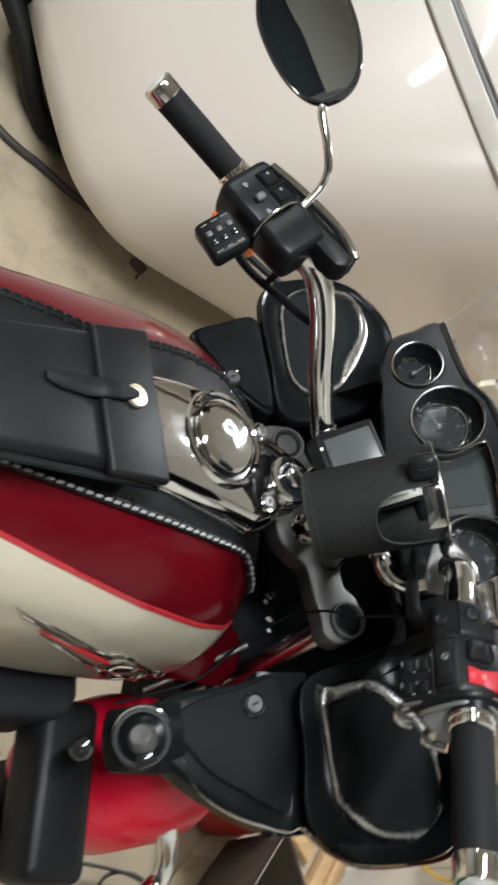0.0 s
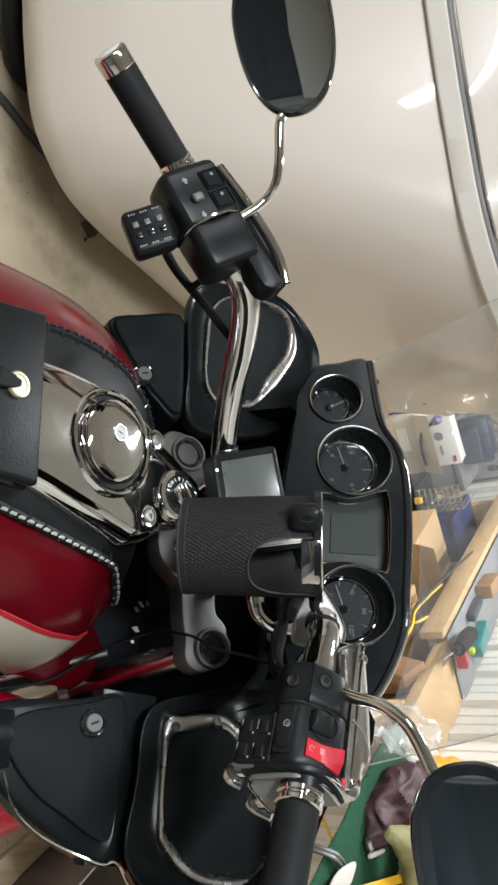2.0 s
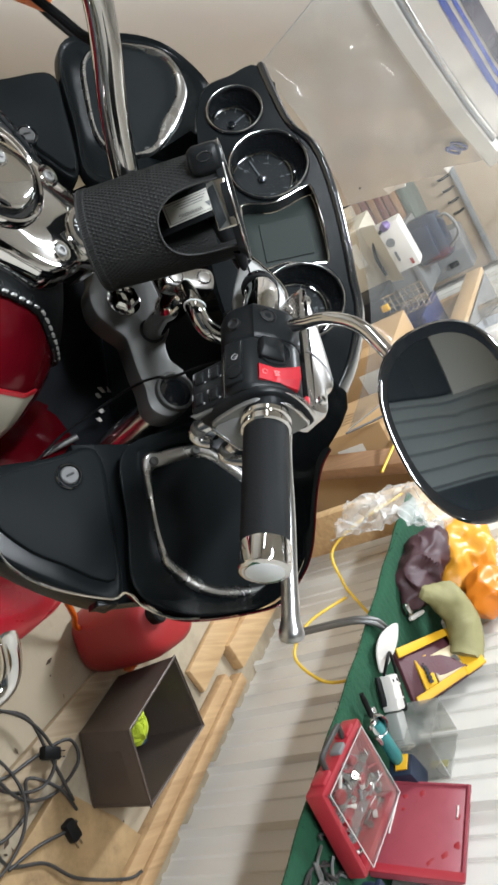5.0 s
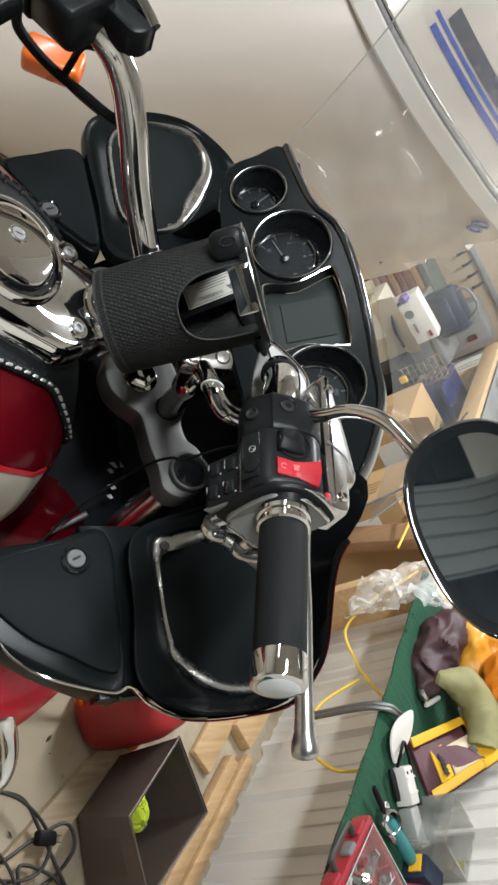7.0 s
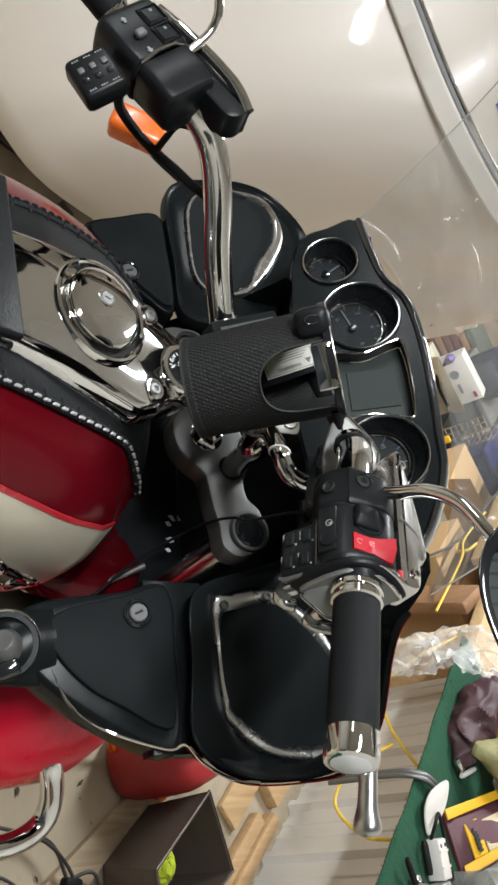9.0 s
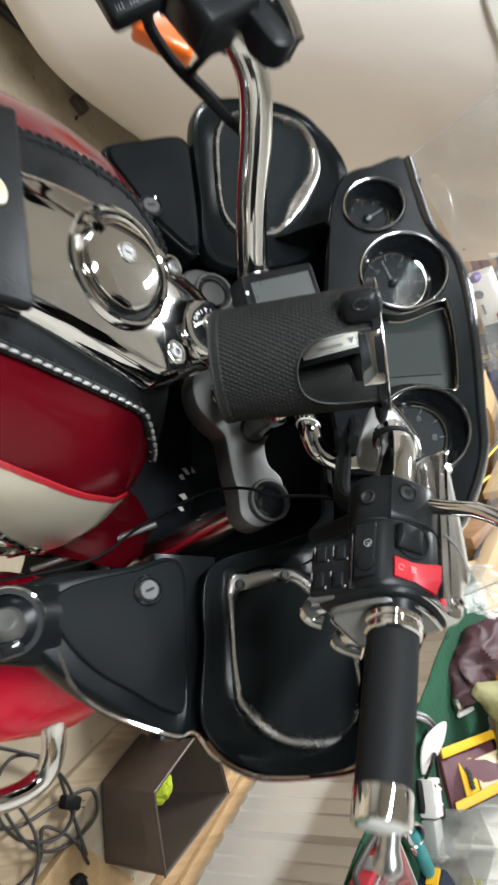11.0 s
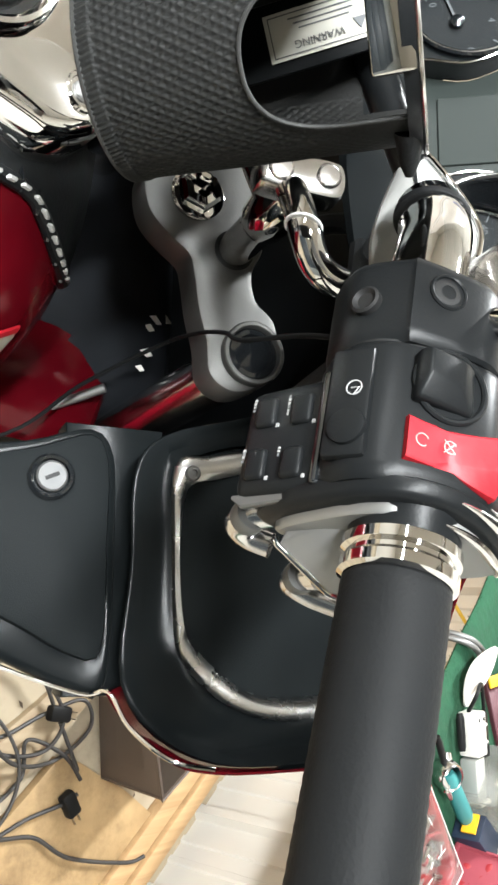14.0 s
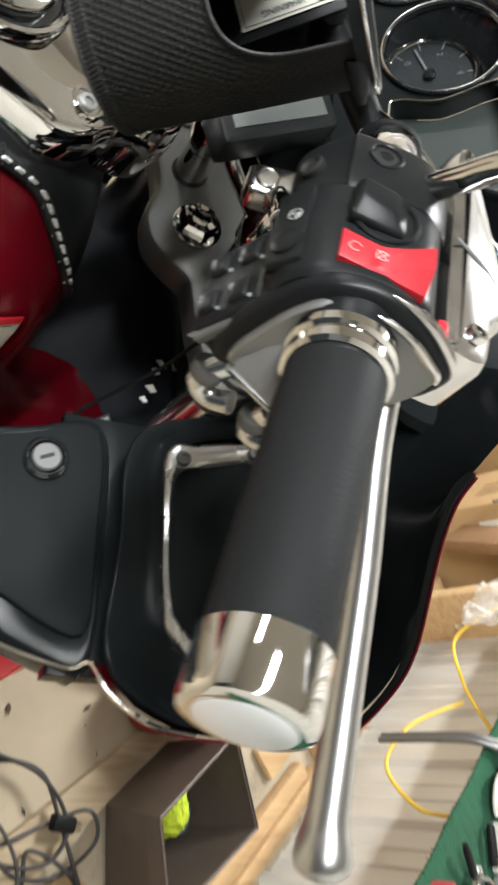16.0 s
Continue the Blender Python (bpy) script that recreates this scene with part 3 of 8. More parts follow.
def boards():
    for a, b, sa, sb, sz, t, mt, lab in (
            (1.103, -0.14, 0.036, 1.68, 0.042, 0.0, BASEWOOD, "brown stained board along the foot of the wall"),
            (1.063, -0.16, 0.039, 1.63, 0.034, 0.0, BASEWOOD, "worn brown board lying beside the wall board"),
            (1.070, 1.12, 0.085, 0.80, 0.038, -3, PINE, "pale pine board lying by the foot of the wall"),
            (0.968, 0.97, 0.080, 0.82, 0.020, 2, PINE, "knotty pale pine plank lying on the floor")):
        e = thing("lumber_board", room(a, b, 0), lab, "board", "boards by the wall")
        rbox("board", a, b, 0.0, sa, sb, sz, mt, e, turn=t, bevel=0.006)
    e = thing("plywood_sheet", (0.78, 0.55, 0), "stained plywood offcut lying on the floor", "plywood")
    bm = B()
    slab(bm, [(0.578, 0.545, 0.022), (0.592, 0.592, 0.022), (0.621, 0.641, 0.022), (0.657, 0.706, 0.022), (0.71, 0.776, 0.022), (0.860, 0.590, 0.022), (1.02, 0.30, 0.022), (0.86, 0.20, 0.022), (0.70, 0.40, 0.022), (0.63, 0.485, 0.022)], (0, 0, 1), 0.020, 0.001)
    part("sheet", bm, PLY, e, "stained plywood")
    e = thing("plank", (0.45, 0.45, 0), "dirty pale plank lying on the floor", "plank")
    bm = B()
    slab(bm, [(0.325, 0.735, 0.018), (0.355, 0.765, 0.018), (0.60, 0.48, 0.018), (0.72, 0.30, 0.018), (0.64, 0.24, 0.018), (0.50, 0.47, 0.018)], (0, 0, 1), 0.016, 0.001)
    part("board", bm, DIRTY, e)


BASEWOOD = wood("brown_base_board", (0.50, 0.33, 0.165), (0.33, 0.20, 0.095), 7.0, along=(0, 1, 0))
DIRTY = wood("dirty_plank", (0.50, 0.40, 0.265), (0.26, 0.185, 0.11), 5.0, along=(0, 1, 0))
boards()


def steel_bin():
    e = thing("metal_bin", (0.49, 0.71, 0), "dark brown open sheet steel box standing on the floor", "bin")
    rim = [V((0.485, 0.600, 0.195)), V((0.637, 0.635, 0.195)), V((0.505, 0.840, 0.195)), V((0.346, 0.775, 0.195))]
    low = [V((0.472, 0.628, 0.022)), V((0.628, 0.645, 0.022)), V((0.508, 0.825, 0.022)), V((0.360, 0.768, 0.022))]
    c = sum(rim, V()) / 4
    for i in range(4):
        j = (i + 1) % 4
        n = (rim[j] - rim[i]).cross(low[i] - rim[i]).normalized()
        if n.dot(rim[i] - c) < 0:
            n = -n
        bm = B()
        slab(bm, [rim[i], rim[j], low[j], low[i]], n, 0.005, 0.0008)
        part("side_panel", bm, RUST, e, "dark brown scratched steel side")
    bm = B()
    slab(bm, [p + V((0, 0, 0.003)) for p in low], (0, 0, 1), 0.004, 0.0005)
    part("bottom", bm, RUST, e)
    bm = B()
    tube(bm, [p + V((0, 0, 0.0)) for p in rim] + [rim[0]], 0.003, 8)
    part("rim", bm, RUST, e)
    s = thing("green_cloth", (0.44, 0.69, 0.03), "lime green microfibre cloth bundled in the box", "cloth")
    bm = B()
    bmesh.ops.create_icosphere(bm, subdivisions=4, radius=1, matrix=pose(0.478, 0.714, 0.080, 0, 0, 10) @ Matrix.Diagonal((0.046, 0.026, 0.056, 1)))
    for v in bm.verts:
        v.co += 0.006 * noise.noise_vector(v.co * 60) + 0.006 * noise.noise_vector(v.co * 260)
    part("cloth", bm, LIME, s, "fuzzy lime cloth")
    s = thing("blue_rag", (0.48, 0.71, 0.03), "blue rag stuffed beside the cloth", "rag")
    bm = B()
    bmesh.ops.create_icosphere(bm, subdivisions=3, radius=1, matrix=pose(0.488, 0.762, 0.058) @ Matrix.Diagonal((0.03, 0.03, 0.032, 1)))
    for v in bm.verts:
        v.co += 0.014 * noise.noise_vector(v.co * 30)
    part("rag", bm, DENIM, s)


DENIM = shade("blue_rag_cloth", (0.05, 0.10, 0.18), 0.9, bump=0.6, bump_scale=200)
steel_bin()


def fuel_can():
    e = thing("fuel_can", (0.25, 0.74, 0), "red plastic fuel can with an orange hose on the floor", "fuel can")
    bm = B()
    m = pose(0.255, 0.755, 0.0, 0, 0, 20)
    rows = []
    for z, k in ((0.0, 0.80), (0.012, 0.95), (0.04, 1.0), (0.13, 1.0), (0.17, 0.97), (0.20, 0.86), (0.215, 0.66)):
        rows.append([m @ V((0.085 * k * math.copysign(abs(math.cos(q)) ** 0.7, math.cos(q)), 0.11 * k * math.copysign(abs(math.sin(q)) ** 0.7, math.sin(q)), z)) for q in (2 * math.pi * j / 40 for j in range(40))])
    loft(bm, rows)
    part("body", bm, RED_CAN, e, "faded red plastic body", angle=60)
    bm = B()
    lathe(bm, m @ Matrix.Translation((-0.02, -0.05, 0.205)), [(0.024, 0.0), (0.024, 0.03), (0.02, 0.034), (0.0, 0.034)], 24)
    part("cap", bm, GEARBLACK, e, "black cap")
    bm = B()
    tube(bm, spline([(0.192, 0.552, 0.100), (0.204, 0.572, 0.090), (0.226, 0.605, 0.070), (0.249, 0.646, 0.040), (0.25, 0.80, 0.02), (0.346, 0.800, 0.020), (0.321, 0.849, 0.030), (0.301, 0.880, 0.040), (0.296, 0.915, 0.060)], 6), 0.007, 10)
    part("hose", bm, ORANGE, e, "orange hose")
    return e


RED_CAN = shade("faded_red_plastic", (0.36, 0.025, 0.028), 0.42, vary=0.15, bump=0.1)
fuel_can()


def floor_cables():
    rng = random.Random(11)
    lines = [
        ([(0.38, 0.30), (0.42, 0.46), (0.50, 0.53), (0.56, 0.50), (0.55, 0.40), (0.48, 0.34), (0.41, 0.38), (0.42, 0.47), (0.50, 0.52), (0.60, 0.57)], 0.0037),
        ([(0.52, 0.28), (0.53, 0.40), (0.50, 0.50), (0.48, 0.575), (0.53, 0.595), (0.58, 0.53), (0.57, 0.43), (0.50, 0.36)], 0.0037),
        ([(0.60, 0.34), (0.64, 0.38), (0.60, 0.46), (0.54, 0.47), (0.57, 0.54), (0.62, 0.59)], 0.0037),
        ([(0.60, 0.36), (0.68, 0.40), (0.70, 0.495), (0.745, 0.567), (0.78, 0.70), (0.775, 0.74)], 0.0037),
        ([(0.69, 0.40), (0.665, 0.47), (0.653, 0.55), (0.64, 0.575)], 0.0037),
        ([(0.46, 0.26), (0.48, 0.38), (0.56, 0.44), (0.64, 0.43), (0.70, 0.36), (0.68, 0.28)], 0.0034),
    ]
    for pts, r in lines:
        e = thing("power_cable", (*pts[0], 0.02), "dark grey power cord lying coiled on the floor", "cord", "cords on the floor")
        bm = B()
        tube(bm, spline([(x, y, 0.028 + 0.02 * rng.random()) for x, y in pts], 8), r, 8)
        part("cord", bm, GREYC, e)
    for x, y, t in ((0.655, 0.56, 30), (0.50, 0.525, 80)):
        e = thing("power_plug", (x, y, 0.03), "black power plug on a cord", "plug")
        bm = B()
        box(bm, pose(x, y, 0.04, 0, 0, t), 0.045, 0.028, 0.022, 0.006)
        part("body", bm, GEARBLACK, e)
        for s in (-0.006, 0.006):
            bm = B()
            box(bm, pose(x, y, 0.04, 0, 0, t) @ Matrix.Translation((0.03, s, 0)), 0.016, 0.0015, 0.006)
            part("pin", bm, CHROME_SOFT, e)
    e = thing("debris", (0.2, 0.3, 0), "scattered dry leaves and crumbs on the concrete", "debris", kind="stuff")
    bm = B()
    for k in range(70):
        x, y = (rng.uniform(-1.5, -0.4), rng.uniform(-0.6, 0.7)) if k % 2 else (rng.uniform(0.1, 0.7), rng.uniform(0.1, 0.8))
        s = 0.003 + 0.006 * rng.random() ** 3
        q = rng.random() * 6.3
        m = pose(x, y, 0.002, rng.uniform(-20, 20), rng.uniform(-20, 20), math.degrees(q))
        vs = [bm.verts.new(m @ V(p)) for p in ((-s * 1.6, 0, 0), (0, -s * 0.6, 0.001), (s * 1.6, 0, 0), (0, s * 0.6, 0.001))]
        bm.faces.new(vs)
    part("crumbs", bm, CRUMB, e)


CRUMB = shade("dry_leaf", (0.06, 0.04, 0.025), 0.9)
floor_cables()
bm = B()
m = pose(-0.99, -0.02, 0.012, 5, 8, 30)
slab(bm, [m @ V(p) for p in ((-0.03, 0, 0), (-0.012, 0.012, 0.004), (0.008, 0.010, 0.002), (0.034, 0.002, 0.006), (0.01, -0.010, 0), (-0.014, -0.009, 0.003))], (0, 0, 1), 0.002, 0.0005)
solo("dead_leaf", bm, CRUMB, "dark curled dead leaf on the concrete", "leaf")


# ---- things on the bench ----
def quad_slab(name, corners, thick, material, parent, label="", bevel=0.002, out=None):
    """A plate through four corners; thick metres deep, away from the room."""
    c = [V(p) for p in corners]
    n = (c[2] - c[0]).cross(c[3] - c[1]).normalized()
    if n.dot(out or (ROOM.to_3x3() @ V((-0.6, -0.3, 0.7)))) < 0:
        n = -n
    bm = B()
    slab(bm, c, n, thick, bevel)
    return part(name, bm, material, parent, label), n


def bench_things():
    # red organiser case, shut under a clear cover, its handle towards the room
    e = thing("organiser_case", room(0.93, 0.09, BT), "red plastic organiser case with fittings under a clear cover", "case")
    P0 = Matrix.Translation(room(0.938, 0.092, BT + 0.025)) @ pose(0, 0, 0, 0, 0, 39.7 - 9)
    at = lambda x, y, z: P0 @ V((x, y, z))
    bm = B()
    box(bm, P0 @ Matrix.Translation((0, 0, 0.006)), 0.17, 0.20, 0.012, 0.004)
    part("tray", bm, CASE_RED, e, "red tray floor")
    for x, y, sx, sy in ((-0.078, 0, 0.016, 0.20), (0.078, 0, 0.016, 0.20), (0, -0.094, 0.17, 0.014), (0, 0.094, 0.17, 0.014)):
        bm = B()
        box(bm, P0 @ Matrix.Translation((x, y, 0.018)), sx, sy, 0.036, 0.005)
        part("tray_wall", bm, CASE_RED, e, "red tray wall")
    for y in (-0.062, 0.062):
        bm = B()
        box(bm, P0 @ Matrix.Translation((-0.086, y, 0.019)), 0.012, 0.036, 0.028, 0.004)
        part("latch", bm, CASE_RED, e, "red latch")
    bm = B()
    box(bm, P0 @ Matrix.Translation((-0.086, 0.012, 0.024)), 0.012, 0.03, 0.022, 0.004)
    part("catch", bm, GREY, e, "grey catch")
    bm = B()
    tube(bm, spline([at(-0.085, 0.046, 0.022), at(-0.106, 0.046, 0.024), at(-0.112, 0.040, 0.025), at(-0.114, 0.0, 0.026), at(-0.112, -0.036, 0.025), at(-0.106, -0.042, 0.024), at(-0.085, -0.042, 0.022)], 5), 0.0052, 10)
    part("carry_handle", bm, GREYC, e, "dark grey carry handle")
    rng = random.Random(7)
    mats = (CHROME_SOFT, CASE_RED, GREY, CHROME, WHITE, DULL_ALLOY, GEARBLACK, CHROME_SOFT)
    for k in range(54):
        x, y = rng.uniform(-0.066, 0.066), rng.uniform(-0.082, 0.082)
        mm = P0 @ Matrix.Translation((x, y, 0.016 + 0.014 * rng.random())) @ pose(0, 0, 0, rng.uniform(-30, 30), rng.uniform(-30, 30), rng.uniform(0, 180))
        bm = B()
        if k % 3 == 0:
            lathe(bm, mm, [(0.004, -0.004), (0.007, -0.004), (0.007, 0.004), (0.004, 0.004)], 12, closed=True)
        elif k % 3 == 1:
            tube(bm, [mm @ V((-0.014, 0, 0)), mm @ V((0.010, 0, 0)), mm @ V((0.014, 0, 0))], [0.0028, 0.0028, 0.005], 8)
        else:
            box(bm, mm, 0.012 + 0.014 * rng.random(), 0.010, 0.007, 0.002)
        part("fitting", bm, mats[k % 8], e)
    for x in (-0.022, 0.024):
        bm = B()
        box(bm, P0 @ Matrix.Translation((x, 0, 0.022)), 0.002, 0.176, 0.024)
        part("divider", bm, FROST, e, "clear divider")
    lid = [at(-0.074, 0.088, 0.041), at(0.074, 0.088, 0.050), at(0.074, -0.088, 0.050), at(-0.074, -0.088, 0.041)]
    q, n = quad_slab("clear_cover", lid, 0.003, POLY, e, "scuffed clear plastic cover")
    q.visible_shadow = False
    for k in range(4):
        bm = B()
        tube(bm, [lid[k], lid[(k + 1) % 4]], 0.0009, 6)
        part("cover_edge", bm, POLYEDGE, e, "bright plastic edge")
    for k in range(7):
        u = V((rng.uniform(-0.06, 0.05), rng.uniform(-0.07, 0.07), 0.048))
        bm = B()
        tube(bm, [P0 @ u, P0 @ (u + V((0.03 * rng.random(), 0.04 * (rng.random() - 0.3), 0.001)))], 0.0009, 5)
        part("cover_crease", bm, POLYEDGE, e, "bright crease in the clear cover")
    for x, y, r in ((-0.040, -0.050, 0.013), (0.035, 0.020, 0.014), (-0.050, 0.030, 0.009), (0.000, -0.066, 0.007)):
        bm = B()
        lathe(bm, P0 @ Matrix.Translation((x, y, 0.026)) @ pose(0, 0, 0, 20, 10, 0), [(r, 0.0), (r, 0.006), (r * 0.8, 0.009), (0.0, 0.010)], 20)
        part("red_cap", bm, RED_PLASTIC, e, "bright red cap")
    pd = thing("flat_pouch", room(0.945, 0.085, BT), "dark flat tool pouch under the organiser case", "pouch")
    rbox("body", 0.962, 0.088, BT + 0.004, 0.120, 0.165, 0.020, GEARBLACK, pd, turn=-9, bevel=0.006)
    # lid of another case, leaning on the wall
    c = [room(1.098, 0.262, BT + 0.006), room(1.150, 0.278, BT + 0.145), room(1.150, 0.068, BT + 0.158), room(1.086, 0.052, BT + 0.006)]
    l = thing("case_lid", room(1.11, 0.16, BT), "dull rose plastic case lid leaning on the wall", "lid")
    p, n = quad_slab("panel", c, 0.010, LID_ROSE, l, "dull rose lid panel", 0.004)
    bm = B()
    band(bm, [q + n * 0.001 for q in c], n, 0.009, 0.005, 0.002)
    part("lid_rim", bm, LID_ROSE, l)
    quad_slab("lower_lip", (c[3] + n * 0.007, c[2] + n * 0.007, c[2].lerp(c[1], 0.09) + n * 0.007, c[3].lerp(c[0], 0.09) + n * 0.007), 0.006, CASE_RED, l, "bright red lower lip")
    # dark red patches: mottled plastic, and painted shade for the lid's recesses
    for k in range(26):
        u, v = rng.uniform(0.12, 0.88), rng.uniform(0.08, 0.9)
        q = c[0].lerp(c[3], u).lerp(c[1].lerp(c[2], u), v)
        mm = basis(q + n * 0.0004, n, c[3] - c[0])
        L0, W0 = rng.uniform(0.004, 0.016), rng.uniform(0.003, 0.007)
        bm = B()
        slab(bm, [mm @ V((L0 * math.cos(w) * (1 + 0.25 * math.sin(3 * w + k)), W0 * math.sin(w), 0)) for w in (2 * math.pi * j / 14 for j in range(14))], n, 0.001, 0.0003)
        part("moulding", bm, DARKRED, l, "darker red mottle, also painted shade of recesses")
    for u in (0.10, 0.86):
        bm = B()
        tube(bm, [c[0].lerp(c[3], 0.15 + 0.1 * u).lerp(c[1].lerp(c[2], 0.15 + 0.1 * u), u) + n * 0.002, c[0].lerp(c[3], 0.62 - 0.3 * u).lerp(c[1].lerp(c[2], 0.62 - 0.3 * u), u) + n * 0.002], 0.0018, 6)
        part("lid_stay", bm, WHITE, l, "pale plastic stay")
    nb = thing("navy_case", room(1.11, -0.08, BT), "dark navy hard case under the rose lid", "case")
    rbox("body", 1.112, -0.075, BT + 0.004, 0.090, 0.20, 0.030, DARKBLUE, nb, bevel=0.008)
    rbox("lid", 1.112, -0.075, BT + 0.034, 0.094, 0.204, 0.012, DARKBLUE, nb, bevel=0.005)
    for b0 in (-0.12, -0.03):
        rbox("latch", 1.063, b0, BT + 0.022, 0.006, 0.024, 0.022, GREYC, nb, bevel=0.002)
    # yellow pouch bag
    g = thing("parts_bag", room(1.05, 0.55, BT), "yellow and maroon flat bag with a printed band", "bag")
    A, Bq, C, D = V((0.428, 1.021, BT + 0.012)), room(1.135, 0.764, 0.660), room(1.135, 0.601, 0.745), V((0.557, 1.075, BT + 0.012))
    p, n = quad_slab("back", (A, Bq, C, D), 0.014, MAROON, g, "maroon bag front", 0.004)
    at = lambda u, v: A.lerp(D, u).lerp(Bq.lerp(C, u), v) + n * 0.013
    for u0, u1, v0, v1, mt, nm in ((0.0, 1.0, 0.72, 1.0, YELLOW, "band"), (0.0, 0.16, 0.0, 0.72, YELLOW, "side_band"), (0.84, 1.0, 0.0, 0.72, YELLOW, "side_band"), (0.35, 0.84, 0.35, 0.72, PALE, "window"), (0.55, 0.72, 0.35, 0.72, GREY, "window_strip"), (0.3, 0.84, 0.16, 0.33, YELLOW, "label_band")):
        quad_slab(nm, (at(u0, v0), at(u0, v1), at(u1, v1), at(u1, v0)), 0.004, mt, g, "printed bag panel" if mt is YELLOW else "")
    for k in range(6):
        bm = B()
        q = at(0.40 + 0.07 * k, 0.245)
        box(bm, basis(q + n * 0.003, n, D - A), 0.010, 0.012, 0.001)
        part("print_bar", bm, GEARBLACK, g, "unreadable dark print")
    # white caulk-like dispenser, teal tube, black rods
    d = thing("charger", room(1.0, 0.357, BT), "white and silver box-shaped charger on the bench", "charger")
    fa, fb = room(0.966, 0.418, BT), room(1.080, 0.336, BT)
    mm = basis((fa + fb) / 2 + V((0, 0, 0.022)), (0, 0, 1), fb - fa)
    for x, w, sz, mt, lab in ((-0.036, 0.072, 0.036, WHITE, "white ribbed half"), (0.038, 0.070, 0.030, DULL_SILVER, "silver half")):
        bm = B()
        box(bm, mm @ Matrix.Translation((x, 0, (sz - 0.036) / 2)), w, 0.036, sz, 0.004)
        part("body", bm, mt, d, lab)
    for x in (-0.050, -0.022):
        bm = B()
        box(bm, mm @ Matrix.Translation((x, 0, 0.0185)), 0.004, 0.035, 0.002)
        part("rib", bm, WHITE, d)
    bm = B()
    box(bm, mm @ Matrix.Translation((0.074, 0, 0)), 0.008, 0.040, 0.034, 0.002)
    part("end_cap", bm, WHITE, d, "white end cap")
    # the charger's black side, added as a block of its own
    bm = B()
    box(bm, mm @ Matrix.Translation((-0.030, 0.030, -0.003)), 0.076, 0.022, 0.030, 0.004)
    part("black_side", bm, GEARBLACK, d, "black side of the charger")
    for y in (-0.010, 0.008):
        bm = B()
        box(bm, mm @ Matrix.Translation((-0.060, y, 0.0185)), 0.006, 0.004, 0.002)
        part("port", bm, GEARBLACK, d)
    bm = B()
    tube(bm, spline([mm @ V((-0.073, -0.01, 0)), mm @ V((-0.100, -0.02, 0.02)), mm @ V((-0.115, 0.02, 0.012)), mm @ V((-0.075, 0.05, 0.0)), mm @ V((-0.02, 0.055, -0.006))], 6), 0.0035, 8)
    part("lead", bm, GEARBLACK, d, "black lead")
    s = thing("trowel", room(0.93, 0.48, BT), "pale leaf-shaped plastic spreader on the felt", "spreader")
    bm = B()
    slab(bm, spline([room(0.929, 0.542, BT + 0.040), room(0.900, 0.480, BT + 0.036), room(0.902, 0.440, BT + 0.030), room(0.930, 0.420, BT + 0.022), room(0.956, 0.420, BT + 0.020), room(0.962, 0.490, BT + 0.030), room(0.948, 0.530, BT + 0.038)], 4, True), (0.0, -0.3, 0.95), 0.004, 0.0015)
    part("blade", bm, WHITE, s)
    j = thing("steel_cup", room(0.975, 0.300, BT), "small polished steel cup among the tools", "cup")
    bm = B()
    lathe(bm, Matrix.Translation(room(0.975, 0.300, BT + 0.004)) @ pose(0, 0, 0, 25, 15, 0), [(0.014, 0.0), (0.022, 0.006), (0.0245, 0.018), (0.023, 0.032), (0.020, 0.036), (0.018, 0.034), (0.016, 0.014), (0.0, 0.010)], 28)
    part("body", bm, CHROME_SOFT, j)
    t = thing("teal_tube", room(0.99, 0.30, BT), "teal plastic tube lying among tools", "tube")
    bm = B()
    a, b = room(0.968, 0.290, BT + 0.024), room(1.070, 0.284, BT + 0.026)
    tube(bm, [a, a.lerp(b, 0.1), a.lerp(b, 0.85), b], [0.010, 0.013, 0.014, 0.010], 16)
    part("body", bm, TEAL, t)
    for k, (p, q, r, mt, nm, lab, cat) in enumerate((((0.50, 0.80, BT + 0.03), (0.555, 0.845, BT + 0.02), 0.006, GEARBLACK, "marker_pen", "black marker pen lying on felt", "pen"), ((0.475, 0.90, BT + 0.02), (0.535, 0.905, BT + 0.02), 0.007, GEARBLACK, "screwdriver", "black handled screwdriver on the felt", "screwdriver"), ((0.53, 0.85, BT + 0.02), (0.59, 0.84, BT + 0.02), 0.009, CHROME_SOFT, "socket", "steel socket among the tools", "socket"), ((0.56, 0.82, BT + 0.02), (0.60, 0.86, BT + 0.02), 0.008, CHROME_SOFT, "socket", "steel socket among the tools", "socket"), ((0.36, 1.13, BT + 0.02), (0.345, 1.19, BT + 0.03), 0.006, WHITE, "white_rod", "short white plastic rod on felt", "rod"), ((0.325, 1.12, BT + 0.02), (0.35, 1.14, BT + 0.02), 0.009, CHROME_SOFT, "hose_clamp", "small bright hose clamp on felt", "clamp"))):
        e2 = thing(nm, p, lab, cat)
        bm = B()
        tube(bm, [p, V(p).lerp(V(q), 0.15), V(p).lerp(V(q), 0.85), q], [r * 0.7, r, r, r * 0.75], 14)
        part("body", bm, mt, e2)
    bx = thing("clear_box", room(1.06, 0.40, BT), "cloudy clear plastic storage box", "storage box")
    for (a0, b0, sa, sb, z0, sz) in ((1.108, 0.432, 0.10, 0.004, 0.0, 0.09), (1.108, 0.312, 0.10, 0.004, 0.0, 0.09), (1.060, 0.372, 0.004, 0.116, 0.0, 0.09), (1.156, 0.372, 0.004, 0.116, 0.0, 0.09), (1.108, 0.372, 0.092, 0.116, 0.0, 0.004)):
        w = rbox("panel", a0, b0, BT + 0.004 + z0, sa, sb, sz, FROST, bx, "cloudy plastic side", bevel=0.0)
